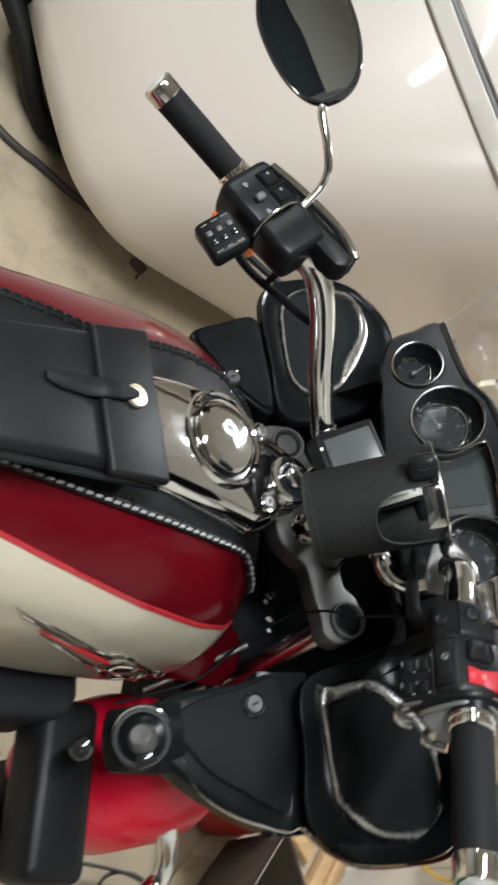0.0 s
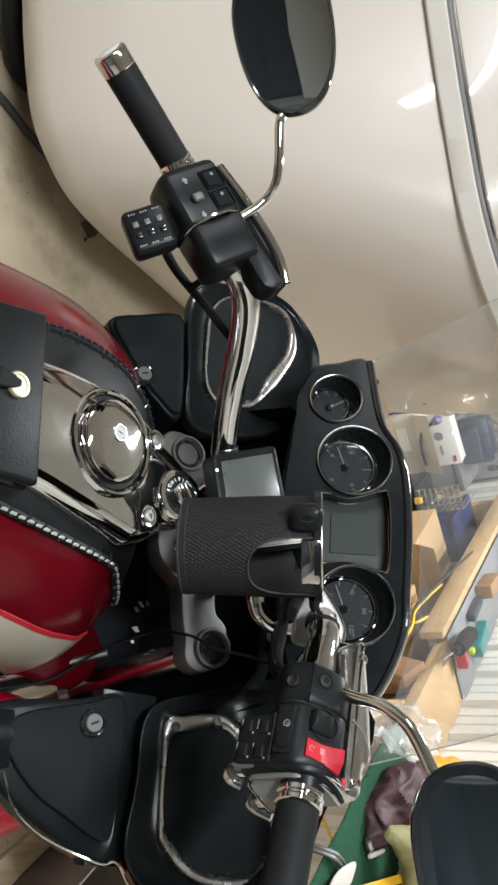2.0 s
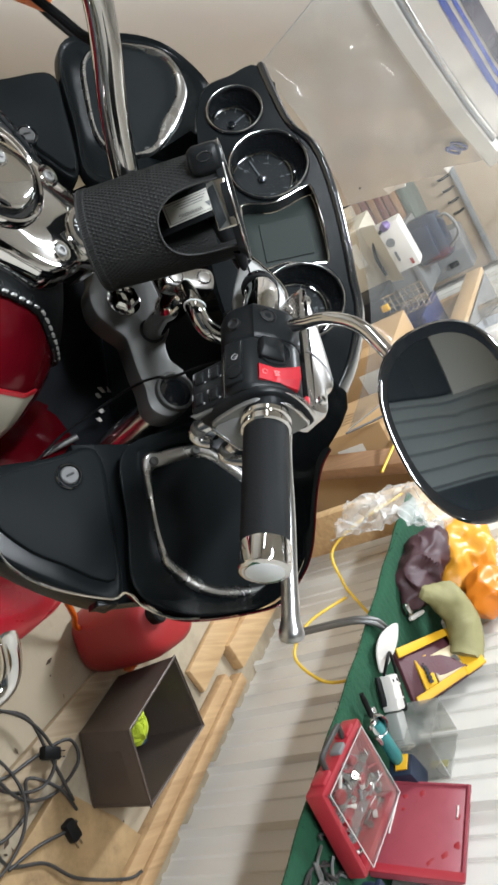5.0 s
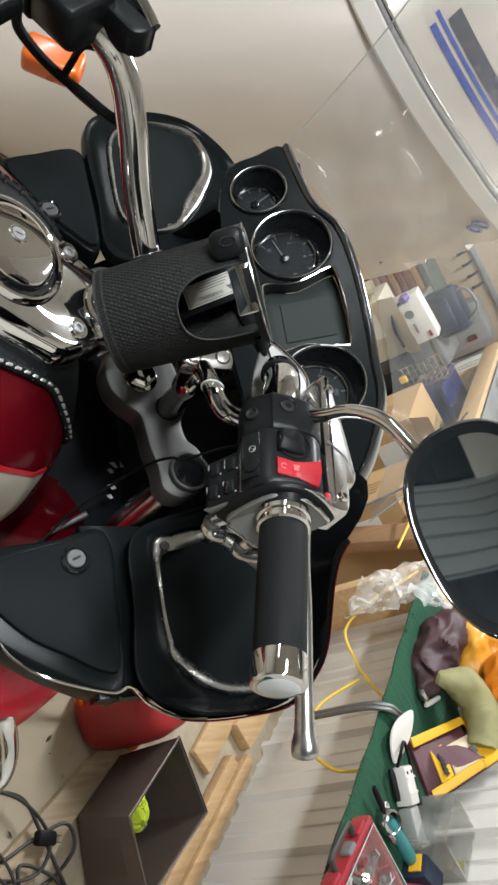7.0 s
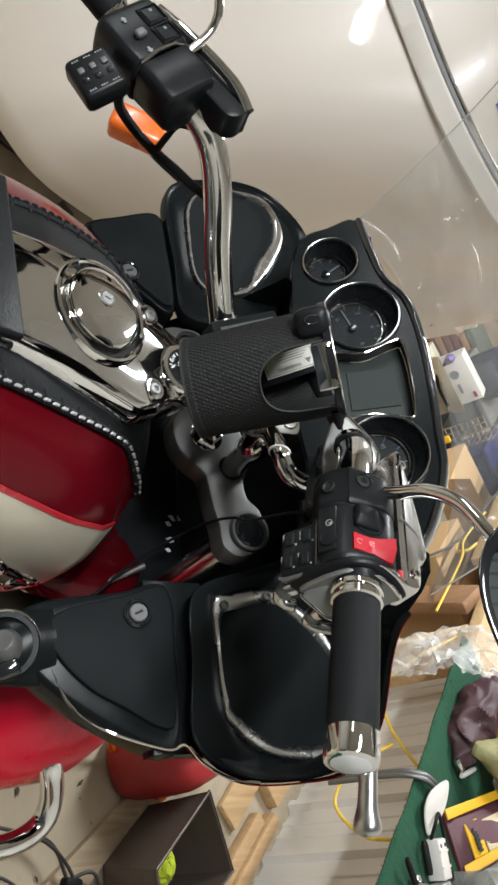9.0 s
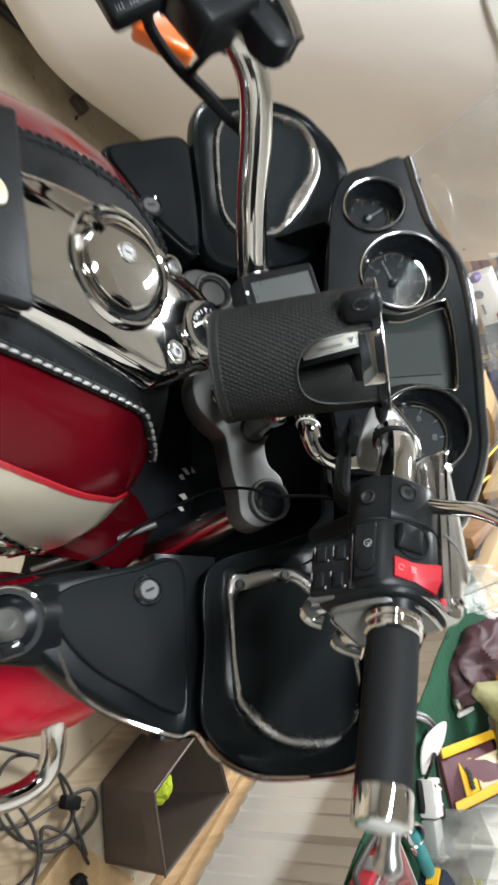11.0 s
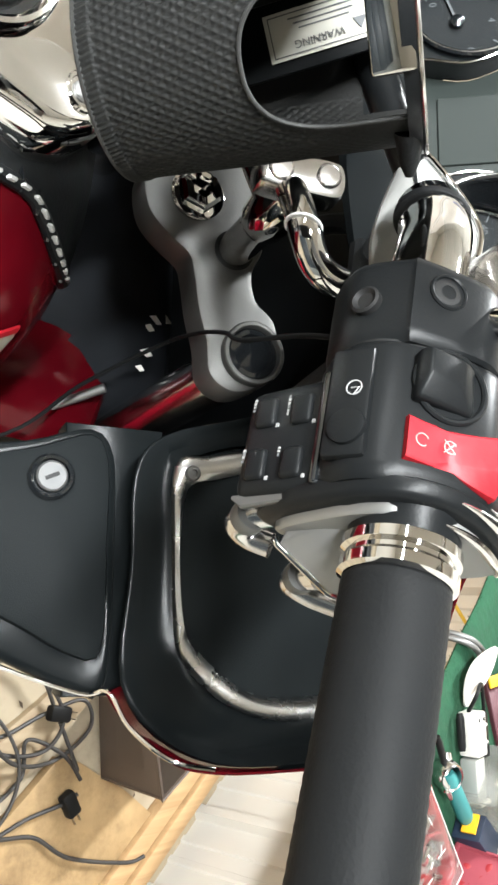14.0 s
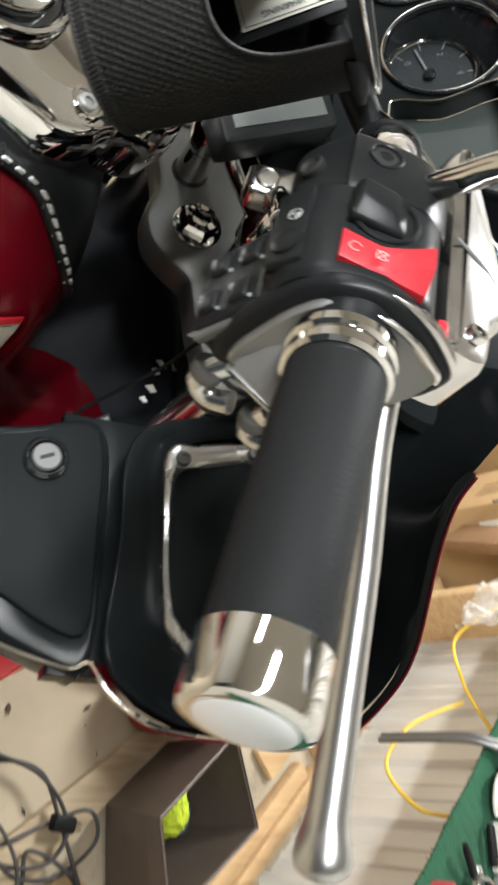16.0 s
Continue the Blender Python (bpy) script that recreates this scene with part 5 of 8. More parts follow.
def tank():
    ys = [-0.082, -0.085, -0.089, -0.095, -0.102, -0.111, -0.12] + [-0.12 - 0.02 * i for i in range(1, 32)]
    bm = B()
    loft(bm, [[tank_point(y, j / 64) for j in range(64)] for y in ys])
    bmesh.ops.smooth_vert(bm, verts=bm.verts, factor=0.4, use_axis_x=True, use_axis_y=True, use_axis_z=True)
    body = part("fuel_tank", bm, RED, BIKE, "deep red metallic fuel tank", angle=60)
    for side in (1, -1):
        bm = B()
        rows = []
        for i in range(30):
            y, hi, lo = silver_edges(i, 0.0 if side > 0 else 0.055)
            row = [tank_point(y, (lo + (hi - lo) * j / 14) * side + (0 if side > 0 else 0.5), 0.0022) for j in range(15)]
            rows.append(row)
        loft(bm, rows, False, False, closed=False)
        pn = part("tank_panel", bm, SILVER, body, "champagne silver side panel", angle=60)
        bm = B()
        loft(bm, [[tank_point(y, (hi + q) * side + (0 if side > 0 else 0.5), g) for q, g in ((-0.0012, 0.0023), (-0.0006, 0.0032), (0.0038, 0.0032), (0.0044, 0.0012))] for y, hi, lo in (silver_edges(i, 0.0 if side > 0 else 0.055) for i in range(30))], False, False, closed=False)
        part("pinstripe", bm, RED_BRIGHT, pn, "bright red stripe")
        if side > 0:
            # cast emblem: tapered wing bars running into twisted loops
            for (y0, k0), (y1, k1), r0, r1, mt in (((-0.422, 0.074), (-0.270, 0.034), 0.0008, 0.0024, CHROME), ((-0.410, 0.066), (-0.262, 0.022), 0.0010, 0.0026, CHROME), ((-0.378, 0.052), (-0.268, 0.026), 0.0014, 0.0046, RED_BRIGHT), ((-0.372, 0.046), (-0.222, -0.004), 0.0010, 0.0028, CHROME)):
                bm = B()
                tube(bm, [tank_point(y0 + (y1 - y0) * t / 10, k0 + (k1 - k0) * t / 10, 0.0042) for t in range(11)], [r0 + (r1 - r0) * (t / 10) ** 0.7 for t in range(11)], 8)
                part("emblem_bar", bm, mt, pn, "chrome emblem bar" if mt is CHROME else "red emblem bar")
            for y, k, ry, rk, tw in ((-0.245, 0.024, 0.030, 0.013, 0.35), (-0.222, 0.012, 0.036, 0.016, 0.10), (-0.205, 0.010, 0.040, 0.008, 0.55), (-0.178, 0.008, 0.016, 0.010, 0.0)):
                bm = B()
                pts = []
                for j in range(29):
                    q = 2 * math.pi * j / 28
                    u, v = math.cos(q), math.sin(q)
                    pts.append(tank_point(y + ry * u, k + rk * (v - tw * u), 0.0045 + 0.002 * math.sin(2 * q)))
                tube(bm, pts, 0.0024, 8)
                part("emblem_loop", bm, CHROME, pn, "chrome emblem loop")
    return body


tank()


def lace_turn(y):
    return 0.10 + 0.084 * min(1.0, max(0.0, (-0.088 - y) / 0.075)) ** 0.55


def left_turn(y):
    """Where the left lace runs, turns down from the tank's left side."""
    want = spline_x(((-0.085, -0.085), (-0.12, -0.112), (-0.16, -0.133), (-0.19, -0.144), (-0.22, -0.145), (-0.262, -0.141), (-0.31, -0.129), (-0.36, -0.112), (-0.43, -0.098), (-0.80, -0.080)), y)
    lo, hi = 0.02, 0.24
    for _ in range(30):
        mid = (lo + hi) / 2
        if tank_point(y, 0.5 - mid, 0.003).x < want:
            lo = mid
        else:
            hi = mid
    return lo


def spline_x(table, y):
    for (y0, x0), (y1, x1) in zip(table, table[1:]):
        if y1 <= y <= y0:
            return x0 + (x1 - x0) * (y - y0) / (y1 - y0)
    return table[0][1]


def lace_line(side, n=60):
    """The edge of the leather tank cover, running round the tank's shoulder."""
    out = []
    for i in range(n):
        t = i / (n - 1)
        y = -0.092 - 0.66 * t
        k = lace_turn(y)
        out.append(tank_point(y, k if side > 0 else 0.5 - left_turn(y), 0.003))
    return out


def tank_cover():
    """Leather cover over the tank's crown, laced along both edges."""
    R, L = lace_line(1), lace_line(-1)
    bm = B()
    rows = []
    for i, (a, b) in enumerate(zip(R, L)):
        t = i / 59
        y = -0.092 - 0.66 * t
        k = lace_turn(y)
        rows.append([tank_point(y, k + (0.5 - left_turn(y) - k) * j / 16, 0.004) for j in range(17)])
    loft(bm, rows, False, False, closed=False)
    c = part("tank_cover", bm, LEATHER, BIKE, "black leather tank cover with laced edges", angle=60)
    for line, s in ((R, 1), (L, -1)):
        bm = B()
        tube(bm, line, 0.0048, 10)
        part("cover_hem", bm, LEATHER, c)
        path = spline(line, 3)
        step, acc, last = 0.0085, 0.0, path[0]
        n = 0
        for i in range(1, len(path) - 1):
            acc += (path[i] - last).length
            last = path[i]
            if acc >= step:
                acc = 0
                n += 1
                d = (path[i + 1] - path[i - 1]).normalized()
                up = V((0.45 * s, 0, 0.9))
                bm = B()
                p = path[i] + up * 0.0040
                q = d.cross(up).normalized() * s
                tube(bm, [p - d * 0.0034 + q * 0.001, p - d * 0.0018 + up * 0.0012, p + d * 0.0018 + up * 0.0012, p + d * 0.0034 - q * 0.001], [0.0012, 0.0018, 0.0018, 0.0012], 6)
                part("lace", bm, LACE if s > 0 else LEATHER, c)
                if n % 2 == 0:
                    bm = B()
                    o = path[i] - q * 0.006
                    inn = V((-s, 0, 0.25)).normalized()
                    tube(bm, [o + inn * 0.002 + up * 0.003, o + inn * 0.008 + d * 0.002 + up * 0.0042, o + inn * 0.015 + d * 0.003 + up * 0.0015], [0.0016, 0.0026, 0.0014], 6)
                    part("lace_loop", bm, BLACK_GLOSS, c)
    return c


WORN_KEY = shade("worn_key_grey", (0.05, 0.05, 0.05), 0.5, vary=0.3, scale=200)
LACE = shade("worn_grey_lace", (0.30, 0.30, 0.29), 0.45, 0.3, vary=0.2)
tank_cover()


def console():
    """Chrome tank console with fuel cap and ignition lock."""
    up = V((0, -0.06, 1)).normalized()
    deck = [(0.030, -0.42), (0.031, -0.323), (0.035, -0.254), (0.039, -0.198), (0.0405, -0.172), (0.034, -0.150), (0.019, -0.131), (0.012, -0.105), (0.0, -0.086), (-0.022, -0.077), (-0.045, -0.084), (-0.060, -0.108), (-0.066, -0.135), (-0.070, -0.155), (-0.080, -0.180), (-0.084, -0.21), (-0.083, -0.25), (-0.080, -0.29), (-0.070, -0.34), (-0.048, -0.42)]
    high = lambda y: 0.9205 - 0.05 * max(0.0, y + 0.23) - 0.03 * max(0.0, -0.33 - y)
    loop = spline([(x, y, high(y)) for x, y in deck], 5, True)
    mid = V((-0.022, -0.24, 0.92))
    away = []
    for k, p in enumerate(loop):
        t = loop[(k + 1) % len(loop)] - loop[k - 1]
        o = V((t.y, -t.x, 0)).normalized()
        away.append(o if o.dot(p - mid) > 0 else -o)
    away = [sum((away[(k + j) % len(away)] for j in range(-7, 8)), V()).normalized() for k in range(len(away))]
    bm = B()
    rows = []
    for out, dz in ((0.0185, -0.042), (0.0170, -0.024), (0.0145, -0.0130), (0.0105, -0.0065), (0.0055, -0.0022), (0.0012, -0.0004)):
        rows.append([p + o * out * (1.0 if o.x > 0 else 0.6) * min(1.0, max(0.3, (-0.095 - p.y) / 0.085)) + V((0, 0, dz)) for p, o in zip(loop, away)])
    for k, dz in ((1.0, 0.0), (0.985, -0.0006), (0.94, -0.0003), (0.8, 0.0020), (0.6, 0.0036), (0.4, 0.0042)):
        rows.append([V((mid.x + (p.x - mid.x) * k, mid.y + (p.y - mid.y) * k, p.z + dz)) for p in loop])
    loft(bm, rows, False, True)
    c = part("tank_console", bm, CHROME, BIKE, "polished chrome tank console", angle=25)
    m = basis((-0.0315, -0.240, 0.9222), up, (1, 0, 0))
    bm = B()
    prof = [(0.0575, 0.0), (0.0565, 0.0045), (0.0545, 0.0072), (0.0520, 0.0080), (0.0500, 0.0066), (0.0490, 0.0030), (0.0485, -0.001)]
    lathe(bm, m, prof, 56, closed=True)
    part("cap_ring", bm, CHROME, c, "rounded chrome ring round the cap")
    # black gloss paints the dark reflections of the chrome moat
    bm = B()
    lathe(bm, m, [(0.0488, 0.0018), (0.0488, 0.0026)], 40)
    part("cap_well", bm, BLACK_GLOSS, c, "gap round the cap, black for dark reflections in chrome")
    bm = B()
    lathe(bm, m, [(0.0415, 0.0020), (0.0432, 0.0050), (0.0435, 0.0090), (0.0425, 0.0122), (0.0395, 0.0145), (0.034, 0.0158), (0.02, 0.0172), (0.0, 0.0178)], 64)
    cap = part("fuel_cap", bm, CHROME, c, "domed chrome fuel cap")
    lm = basis(m @ V((-0.006, -0.004, 0.0174)), up, (1, 0.5, 0))
    bm = B()
    ring_of(bm, lm, 0.0072, 0.0022, 0.0016, 28)
    lk = part("cap_lock", bm, CHROME_SOFT, cap)
    bm = B()
    lathe(bm, lm, [(0.0066, 0.0), (0.0066, 0.0012)], 24)
    part("lock_plug", bm, DULL_ALLOY, cap)
    bm = B()
    box(bm, lm @ pose(0, 0, 0.0013, 0, 0, 60), 0.0075, 0.0012, 0.0006)
    part("key_slot", bm, GEARBLACK, cap)
    # bolts
    for o in ((-0.0685, -0.163, high(-0.163) + 0.0012), (0.0195, -0.158, high(-0.158) + 0.0012)):
        bm = B()
        mm = basis(o, up)
        lathe(bm, mm, [(0.0120, -0.004), (0.0120, 0.0010), (0.0110, 0.0018), (0.0092, 0.0016), (0.0086, 0.0004), (0.0, 0.0004)], 28)
        b = part("console_bolt", bm, CHROME, c)
        bm = B()
        lathe(bm, mm, [(0.0064, 0.0004), (0.0064, 0.0020), (0.0056, 0.0028), (0.0034, 0.0028), (0.0030, 0.0008), (0.0, 0.0008)], 18)
        part("bolt_head", bm, DULL_ALLOY, b)
    # ignition lock
    mi = basis((-0.020, -0.1135, 0.9215), V((0, -0.25, 1)), (1, 0.35, 0))
    bm = B()
    lathe(bm, mi, [(0.0325, -0.02), (0.0315, -0.002), (0.0300, 0.003), (0.0285, 0.0045), (0.024, 0.0045), (0.0235, 0.002)], 40, closed=True)
    ig = part("ignition_bezel", bm, CHROME, c)
    bm = B()
    lathe(bm, mi, [(0.0237, 0.0), (0.0237, 0.003)], 32)
    part("ignition_plate", bm, BLACK_GLOSS, ig)
    bm = B()
    lathe(bm, mi, [(0.0135, 0.003), (0.0135, 0.010), (0.012, 0.012), (0.0, 0.012)], 28)
    part("ignition_knob", bm, CHROME, ig)
    bm = B()
    box(bm, mi @ pose(0, 0, 0.015, 0, 0, 20), 0.026, 0.004, 0.008, 0.0012)
    part("ignition_bar", bm, CHROME, ig)
    for i, ch in enumerate("IGNITION"):
        a = radians(250 - i * 18)
        letters(ch, mi @ Matrix.Translation((0.0187 * math.cos(a), 0.0187 * math.sin(a), 0.0033)) @ pose(0, 0, 0, 0, 0, math.degrees(a) - 90), 0.0062, PRINT, ig)
    return c


console()


def tank_pouch():
    """Leather pouch strapped on the cover behind the console."""
    e = thing("tank_pouch", (-0.02, -0.45, 0.91), "black leather pouch with a snap strap on the tank", "pouch")
    m = pose(-0.010, -0.452, 0.926, 0, 0, 8)

    def drape(bm):
        # the far side narrows and sags over the tank
        for v in bm.verts:
            q = m.inverted() @ v.co
            if q.x < 0:
                k = -q.x / 0.0775
                v.co = m @ V((q.x + k * (0.0172 - 0.20 * q.y), q.y, q.z - 0.007 * k * k))
    bm = B()
    box(bm, m, 0.155, 0.19, 0.030, 0.012, 3)
    drape(bm)
    part("body", bm, LEATHER, e)
    bm = B()
    box(bm, m @ Matrix.Translation((0.002, 0.060, 0.017)), 0.166, 0.074, 0.012, 0.005, 3)
    drape(bm)
    part("flap", bm, LEATHER, e)
    bm = B()
    loft(bm, [[m @ V((0.002 + w * u, y, z + h)) for u, h in ((-1, -0.0015), (-1, 0.0005), (-0.8, 0.0018), (0.8, 0.0018), (1, 0.0005), (1, -0.0015))] for y, w, z in ((-0.035, 0.004, 0.0140), (-0.02, 0.009, 0.0150), (0.01, 0.010, 0.0152), (0.022, 0.010, 0.0200), (0.03, 0.0095, 0.0230), (0.046, 0.0085, 0.0238), (0.056, 0.006, 0.0252), (0.062, 0.003, 0.0258))])
    st = part("strap", bm, LEATHER, e, "flat black leather strap")
    for o, r in (((0.002, 0.063, 0.0222), 0.0120),):
        bm = B()
        lathe(bm, m @ Matrix.Translation(o), [(r, -0.001), (r, 0.0015), (r * 0.93, 0.0027), (r * 0.72, 0.0030), (r * 0.66, 0.0020), (0.0, 0.0018)], 32)
        part("snap", bm, PALE_BRASS, e, "pale worn metal snap")
    bm = B()
    tube(bm, [m @ V(p) for p in ((0.079, -0.09, 0.004), (0.082, 0.0, 0.006), (0.083, 0.095, 0.004))], 0.004, 8)
    part("piping", bm, BLACK_GLOSS, e, "glossy black piping")
    return e


PALE_BRASS = shade("pale_worn_metal", (0.50, 0.45, 0.33), 0.35, 0.7, vary=0.15, scale=90)
tank_pouch()

# -- inner fairing --
TRIM = [(0.217, -0.038, 0.884), (0.207, -0.026, 0.890), (0.198, 0.014, 0.910), (0.226, 0.06, 0.934), (0.262, 0.084, 0.947), (0.302, 0.091, 0.951), (0.344, 0.084, 0.949), (0.365, 0.057, 0.936), (0.369, 0.011, 0.913), (0.344, -0.024, 0.894), (0.308, -0.037, 0.887)]
RIM = [(0.204, -0.060, 0.873), (0.175, 0.01, 0.908), (0.150, 0.060, 0.955), (0.150, 0.070, 1.02), (0.175, 0.050, 1.109), (0.245, 0.005, 1.113), (0.261, 0.005, 1.078), (0.273, 0.010, 1.063), (0.295, 0.020, 1.046), (0.345, 0.030, 1.023), (0.371, 0.030, 1.004), (0.391, 0.022, 0.979), (0.396, -0.010, 0.952), (0.395, -0.044, 0.931), (0.389, -0.060, 0.914), (0.372, -0.069, 0.888), (0.353, -0.070, 0.869), (0.28, -0.064, 0.873)]
TRIM_LEFT = [(-0.206, 0.030, 0.896), (-0.200, 0.000, 0.880), (-0.225, -0.022, 0.869), (-0.297, -0.027, 0.865), (-0.345, -0.024, 0.867), (-0.378, 0.000, 0.878), (-0.396, 0.044, 0.899), (-0.394, 0.090, 0.922), (-0.341, 0.110, 0.933), (-0.281, 0.090, 0.924), (-0.222, 0.054, 0.907)]
RIM_LEFT = [(-0.150, -0.042, 0.862), (-0.225, -0.046, 0.860), (-0.321, -0.056, 0.853), (-0.365, -0.052, 0.855), (-0.385, -0.038, 0.860), (-0.402, 0.000, 0.879), (-0.416, 0.040, 0.899), (-0.415, 0.088, 0.924), (-0.383, 0.127, 0.944), (-0.345, 0.149, 0.955), (-0.270, 0.135, 0.955), (-0.200, 0.090, 0.945), (-0.160, 0.03, 0.91)]
GLOVE_LEFT = [(-0.272, -0.151, 0.804), (-0.299, -0.110, 0.825), (-0.320, -0.062, 0.848), (-0.27, -0.052, 0.854), (-0.163, -0.047, 0.858), (-0.179, -0.083, 0.841), (-0.196, -0.100, 0.832), (-0.235, -0.132, 0.815)]
GLOVE = [(0.246, -0.180, 0.787), (0.224, -0.166, 0.794), (0.206, -0.108, 0.822), (0.197, -0.067, 0.842), (0.27, -0.063, 0.847), (0.334, -0.065, 0.848), (0.336, -0.082, 0.838), (0.319, -0.111, 0.824), (0.302, -0.140, 0.809), (0.275, -0.167, 0.795)]
GLOVE_RIM = [(0.243, -0.212, 0.768), (0.214, -0.186, 0.781), (0.201, -0.112, 0.819), (0.190, -0.062, 0.842), (0.27, -0.056, 0.848), (0.356, -0.062, 0.852), (0.358, -0.080, 0.841), (0.338, -0.121, 0.819), (0.313, -0.158, 0.799), (0.284, -0.190, 0.781)]


def resample(loop, n):
    ls = [0.0]
    for a, b in zip(loop, loop[1:] + loop[:1]):
        ls.append(ls[-1] + (b - a).length)
    out, j = [], 0
    for i in range(n):
        t = ls[-1] * i / n
        while ls[j + 1] < t:
            j += 1
        f = (t - ls[j]) / max(1e-9, ls[j + 1] - ls[j])
        out.append(loop[j].lerp(loop[(j + 1) % len(loop)], f))
    return out


TRIM_OUT = [(0.2135, -0.0395, 0), (0.206, -0.018, 0), (0.199, 0.012, 0), (0.199, 0.032, 0), (0.212, 0.049, 0), (0.240, 0.078, 0), (0.275, 0.098, 0), (0.325, 0.104, 0), (0.352, 0.097, 0), (0.371, 0.074, 0), (0.376, 0.040, 0), (0.373, 0.010, 0), (0.361, -0.014, 0), (0.339, -0.034, 0), (0.320, -0.0385, 0), (0.27, -0.0405, 0)]
TRIM_IN = [(0.231, -0.031, 0), (0.222, -0.012, 0), (0.215, 0.014, 0), (0.217, 0.030, 0), (0.226, 0.043, 0), (0.250, 0.067, 0), (0.281, 0.084, 0), (0.323, 0.0895, 0), (0.342, 0.083, 0), (0.359, 0.066, 0), (0.362, 0.038, 0), (0.360, 0.012, 0), (0.349, -0.007, 0), (0.331, -0.025, 0), (0.313, -0.0315, 0), (0.268, -0.0345, 0)]


def flush(p):
    """A plan point laid on the speaker panel, which swells towards its outer end."""
    q = V((0.22, -0.031, 0.887))
    z = q.z - ((p.x - q.x) * SPN.x + (p.y - q.y) * SPN.y) / SPN.z
    k = min(1.0, max(0.0, (p.x - 0.29) / 0.085))
    return V((p.x, p.y, z)) + SPN * (0.009 * k * k * (3 - 2 * k))


def fairing_side(right):
    go = gg = V
    n = SPN
    N = 72
    trim = resample(spline(TRIM if right else TRIM_LEFT, 6, True), N)
    rim = resample(spline(RIM if right else RIM_LEFT, 4, True), N * 2)
    c = sum(trim, V()) / N
    ang = lambda p: math.atan2((p - c).dot(V((0, 0.89, 0.45))), p.x - c.x)
    rim_by = []
    for p in trim:
        a = ang(p)
        rim_by.append(min(rim, key=lambda q: abs((ang(q) - a + math.pi) % (2 * math.pi) - math.pi)))
    for _ in range(4):
        rim_by = [(rim_by[i - 1] + 2 * rim_by[i] + rim_by[(i + 1) % N]) / 4 for i in range(N)]
    rows = []
    for t, dip in ((0.0, -0.004), (0.05, 0.0), (0.15, -0.001), (0.40, -0.004), (0.65, -0.005), (0.82, -0.003), (0.92, 0.0004), (0.97, 0.0006), (1.0, -0.0025), (1.008, -0.014)):
        rows.append([go(p.lerp(q, t) + SPN * (dip if t < 0.5 or not right else dip * min(1.0, max(0.12, (q.z - 0.876) / 0.03)))) for p, q in zip(trim, rim_by)])
    bm = B()
    loft(bm, rows, False, False)
    panel_ = part("speaker_panel", bm, FAIRING, BIKE, "black inner fairing panel", angle=60)
    tl = [go(p) for p in trim]
    bm = B()
    if right:
        # cast trim: broad lugged bar on one side, narrow round the rest
        a = [flush(p) for p in spline(TRIM_OUT, 5, True)]
        b = [flush(p) for p in spline(TRIM_IN, 5, True)]
        loft(bm, [[p - n * 0.008 for p in a], [p + n * 0.0015 for p in a], [p.lerp(q, 0.16) + n * 0.0040 for p, q in zip(a, b)], [p.lerp(q, 0.62) + n * 0.0042 for p, q in zip(a, b)], [p.lerp(q, 0.92) + n * 0.0010 for p, q in zip(a, b)], [q - n * 0.008 for q in b]], False, False)
    else:
        # crescent: broad along the front arc, thin round the rest
        mid = sum(tl, V()) / N
        a, b = [p + n * 0.001 for p in tl], []
        for p in a:
            w = 0.0065 + 0.0125 * min(1.0, max(0.0, (p.y - 0.030) / 0.045))
            w *= 0.5 + 0.5 * min(1.0, max(0.0, (p.x + 0.385) / 0.05))
            b.append(p + (mid - p).normalized() * w)
        loft(bm, [[p - n * 0.008 for p in a], [p + n * 0.0015 for p in a], [p.lerp(q, 0.16) + n * 0.0040 for p, q in zip(a, b)], [p.lerp(q, 0.70) + n * 0.0042 for p, q in zip(a, b)], [p.lerp(q, 0.94) + n * 0.0010 for p, q in zip(a, b)], [q - n * 0.008 for q in b]], False, False)
    part("speaker_trim", bm, TRIMCHROME, panel_, "chrome speaker trim", angle=50)
    bm = B()
    slab(bm, [p - n * 0.002 for p in tl], n, 0.004, 0.002)
    part("speaker_grille", bm, GRILLE, panel_, "black speaker grille cloth")
    for o in ((0.2195, -0.0305, 0.8885), (0.2075, 0.0155, 0.9115)) if right else ((-0.2165, 0.0405, 0.8985),):
        screw(go(o) + n * 0.004, n, 0.0052, panel_, STEEL)
    # glove box
    gl, gr = resample(spline(GLOVE, 5, True), 60), resample(spline(GLOVE_RIM, 5, True), 60)
    if not right:
        gr = resample(spline(GLOVE_LEFT, 5, True), 60)
        mid = sum(gr, V()) / 60
        gl = [p.lerp(mid, 0.10) for p in gr]
    gs = [V(p) for p in gl]
    bm = B()
    slab(bm, [gg(p + SPN * 0.0022) for p in gl], n, 0.012, 0.004)
    lid = part("glove_box_lid", bm, BLACK_TEX, BIKE, "black glove box lid")
    bm = B()
    rows = [[gg(p.lerp(q, t) + SPN * d) for p, q in zip(gl, gr)] for t, d in ((-0.02, -0.004), (0.25, -0.0035), (0.7, -0.0035), (0.9, -0.0045), (1.0, -0.010), (1.0, -0.05))]
    loft(bm, rows, False, False)
    part("glove_box_rim", bm, FAIRING, lid, "black glove box surround", angle=60)
    m = basis(V((0.225, -0.099, 0.831) if right else (-0.204, -0.105, 0.833)) , n)
    bm = B()
    lathe(bm, m, [(0.0150, -0.004), (0.0150, 0.002), (0.0135, 0.004), (0.0115, 0.003)], 28, closed=True)
    lk = part("lock", bm, BLACK_GLOSS, lid, "key lock")
    bm = B()
    lathe(bm, m, [(0.0100, -0.003), (0.0100, 0.0035), (0.0088, 0.0048), (0.0, 0.0048)], 28)
    part("lock_face", bm, WORN_KEY, lk, "dull metal lock face")
    bm = B()
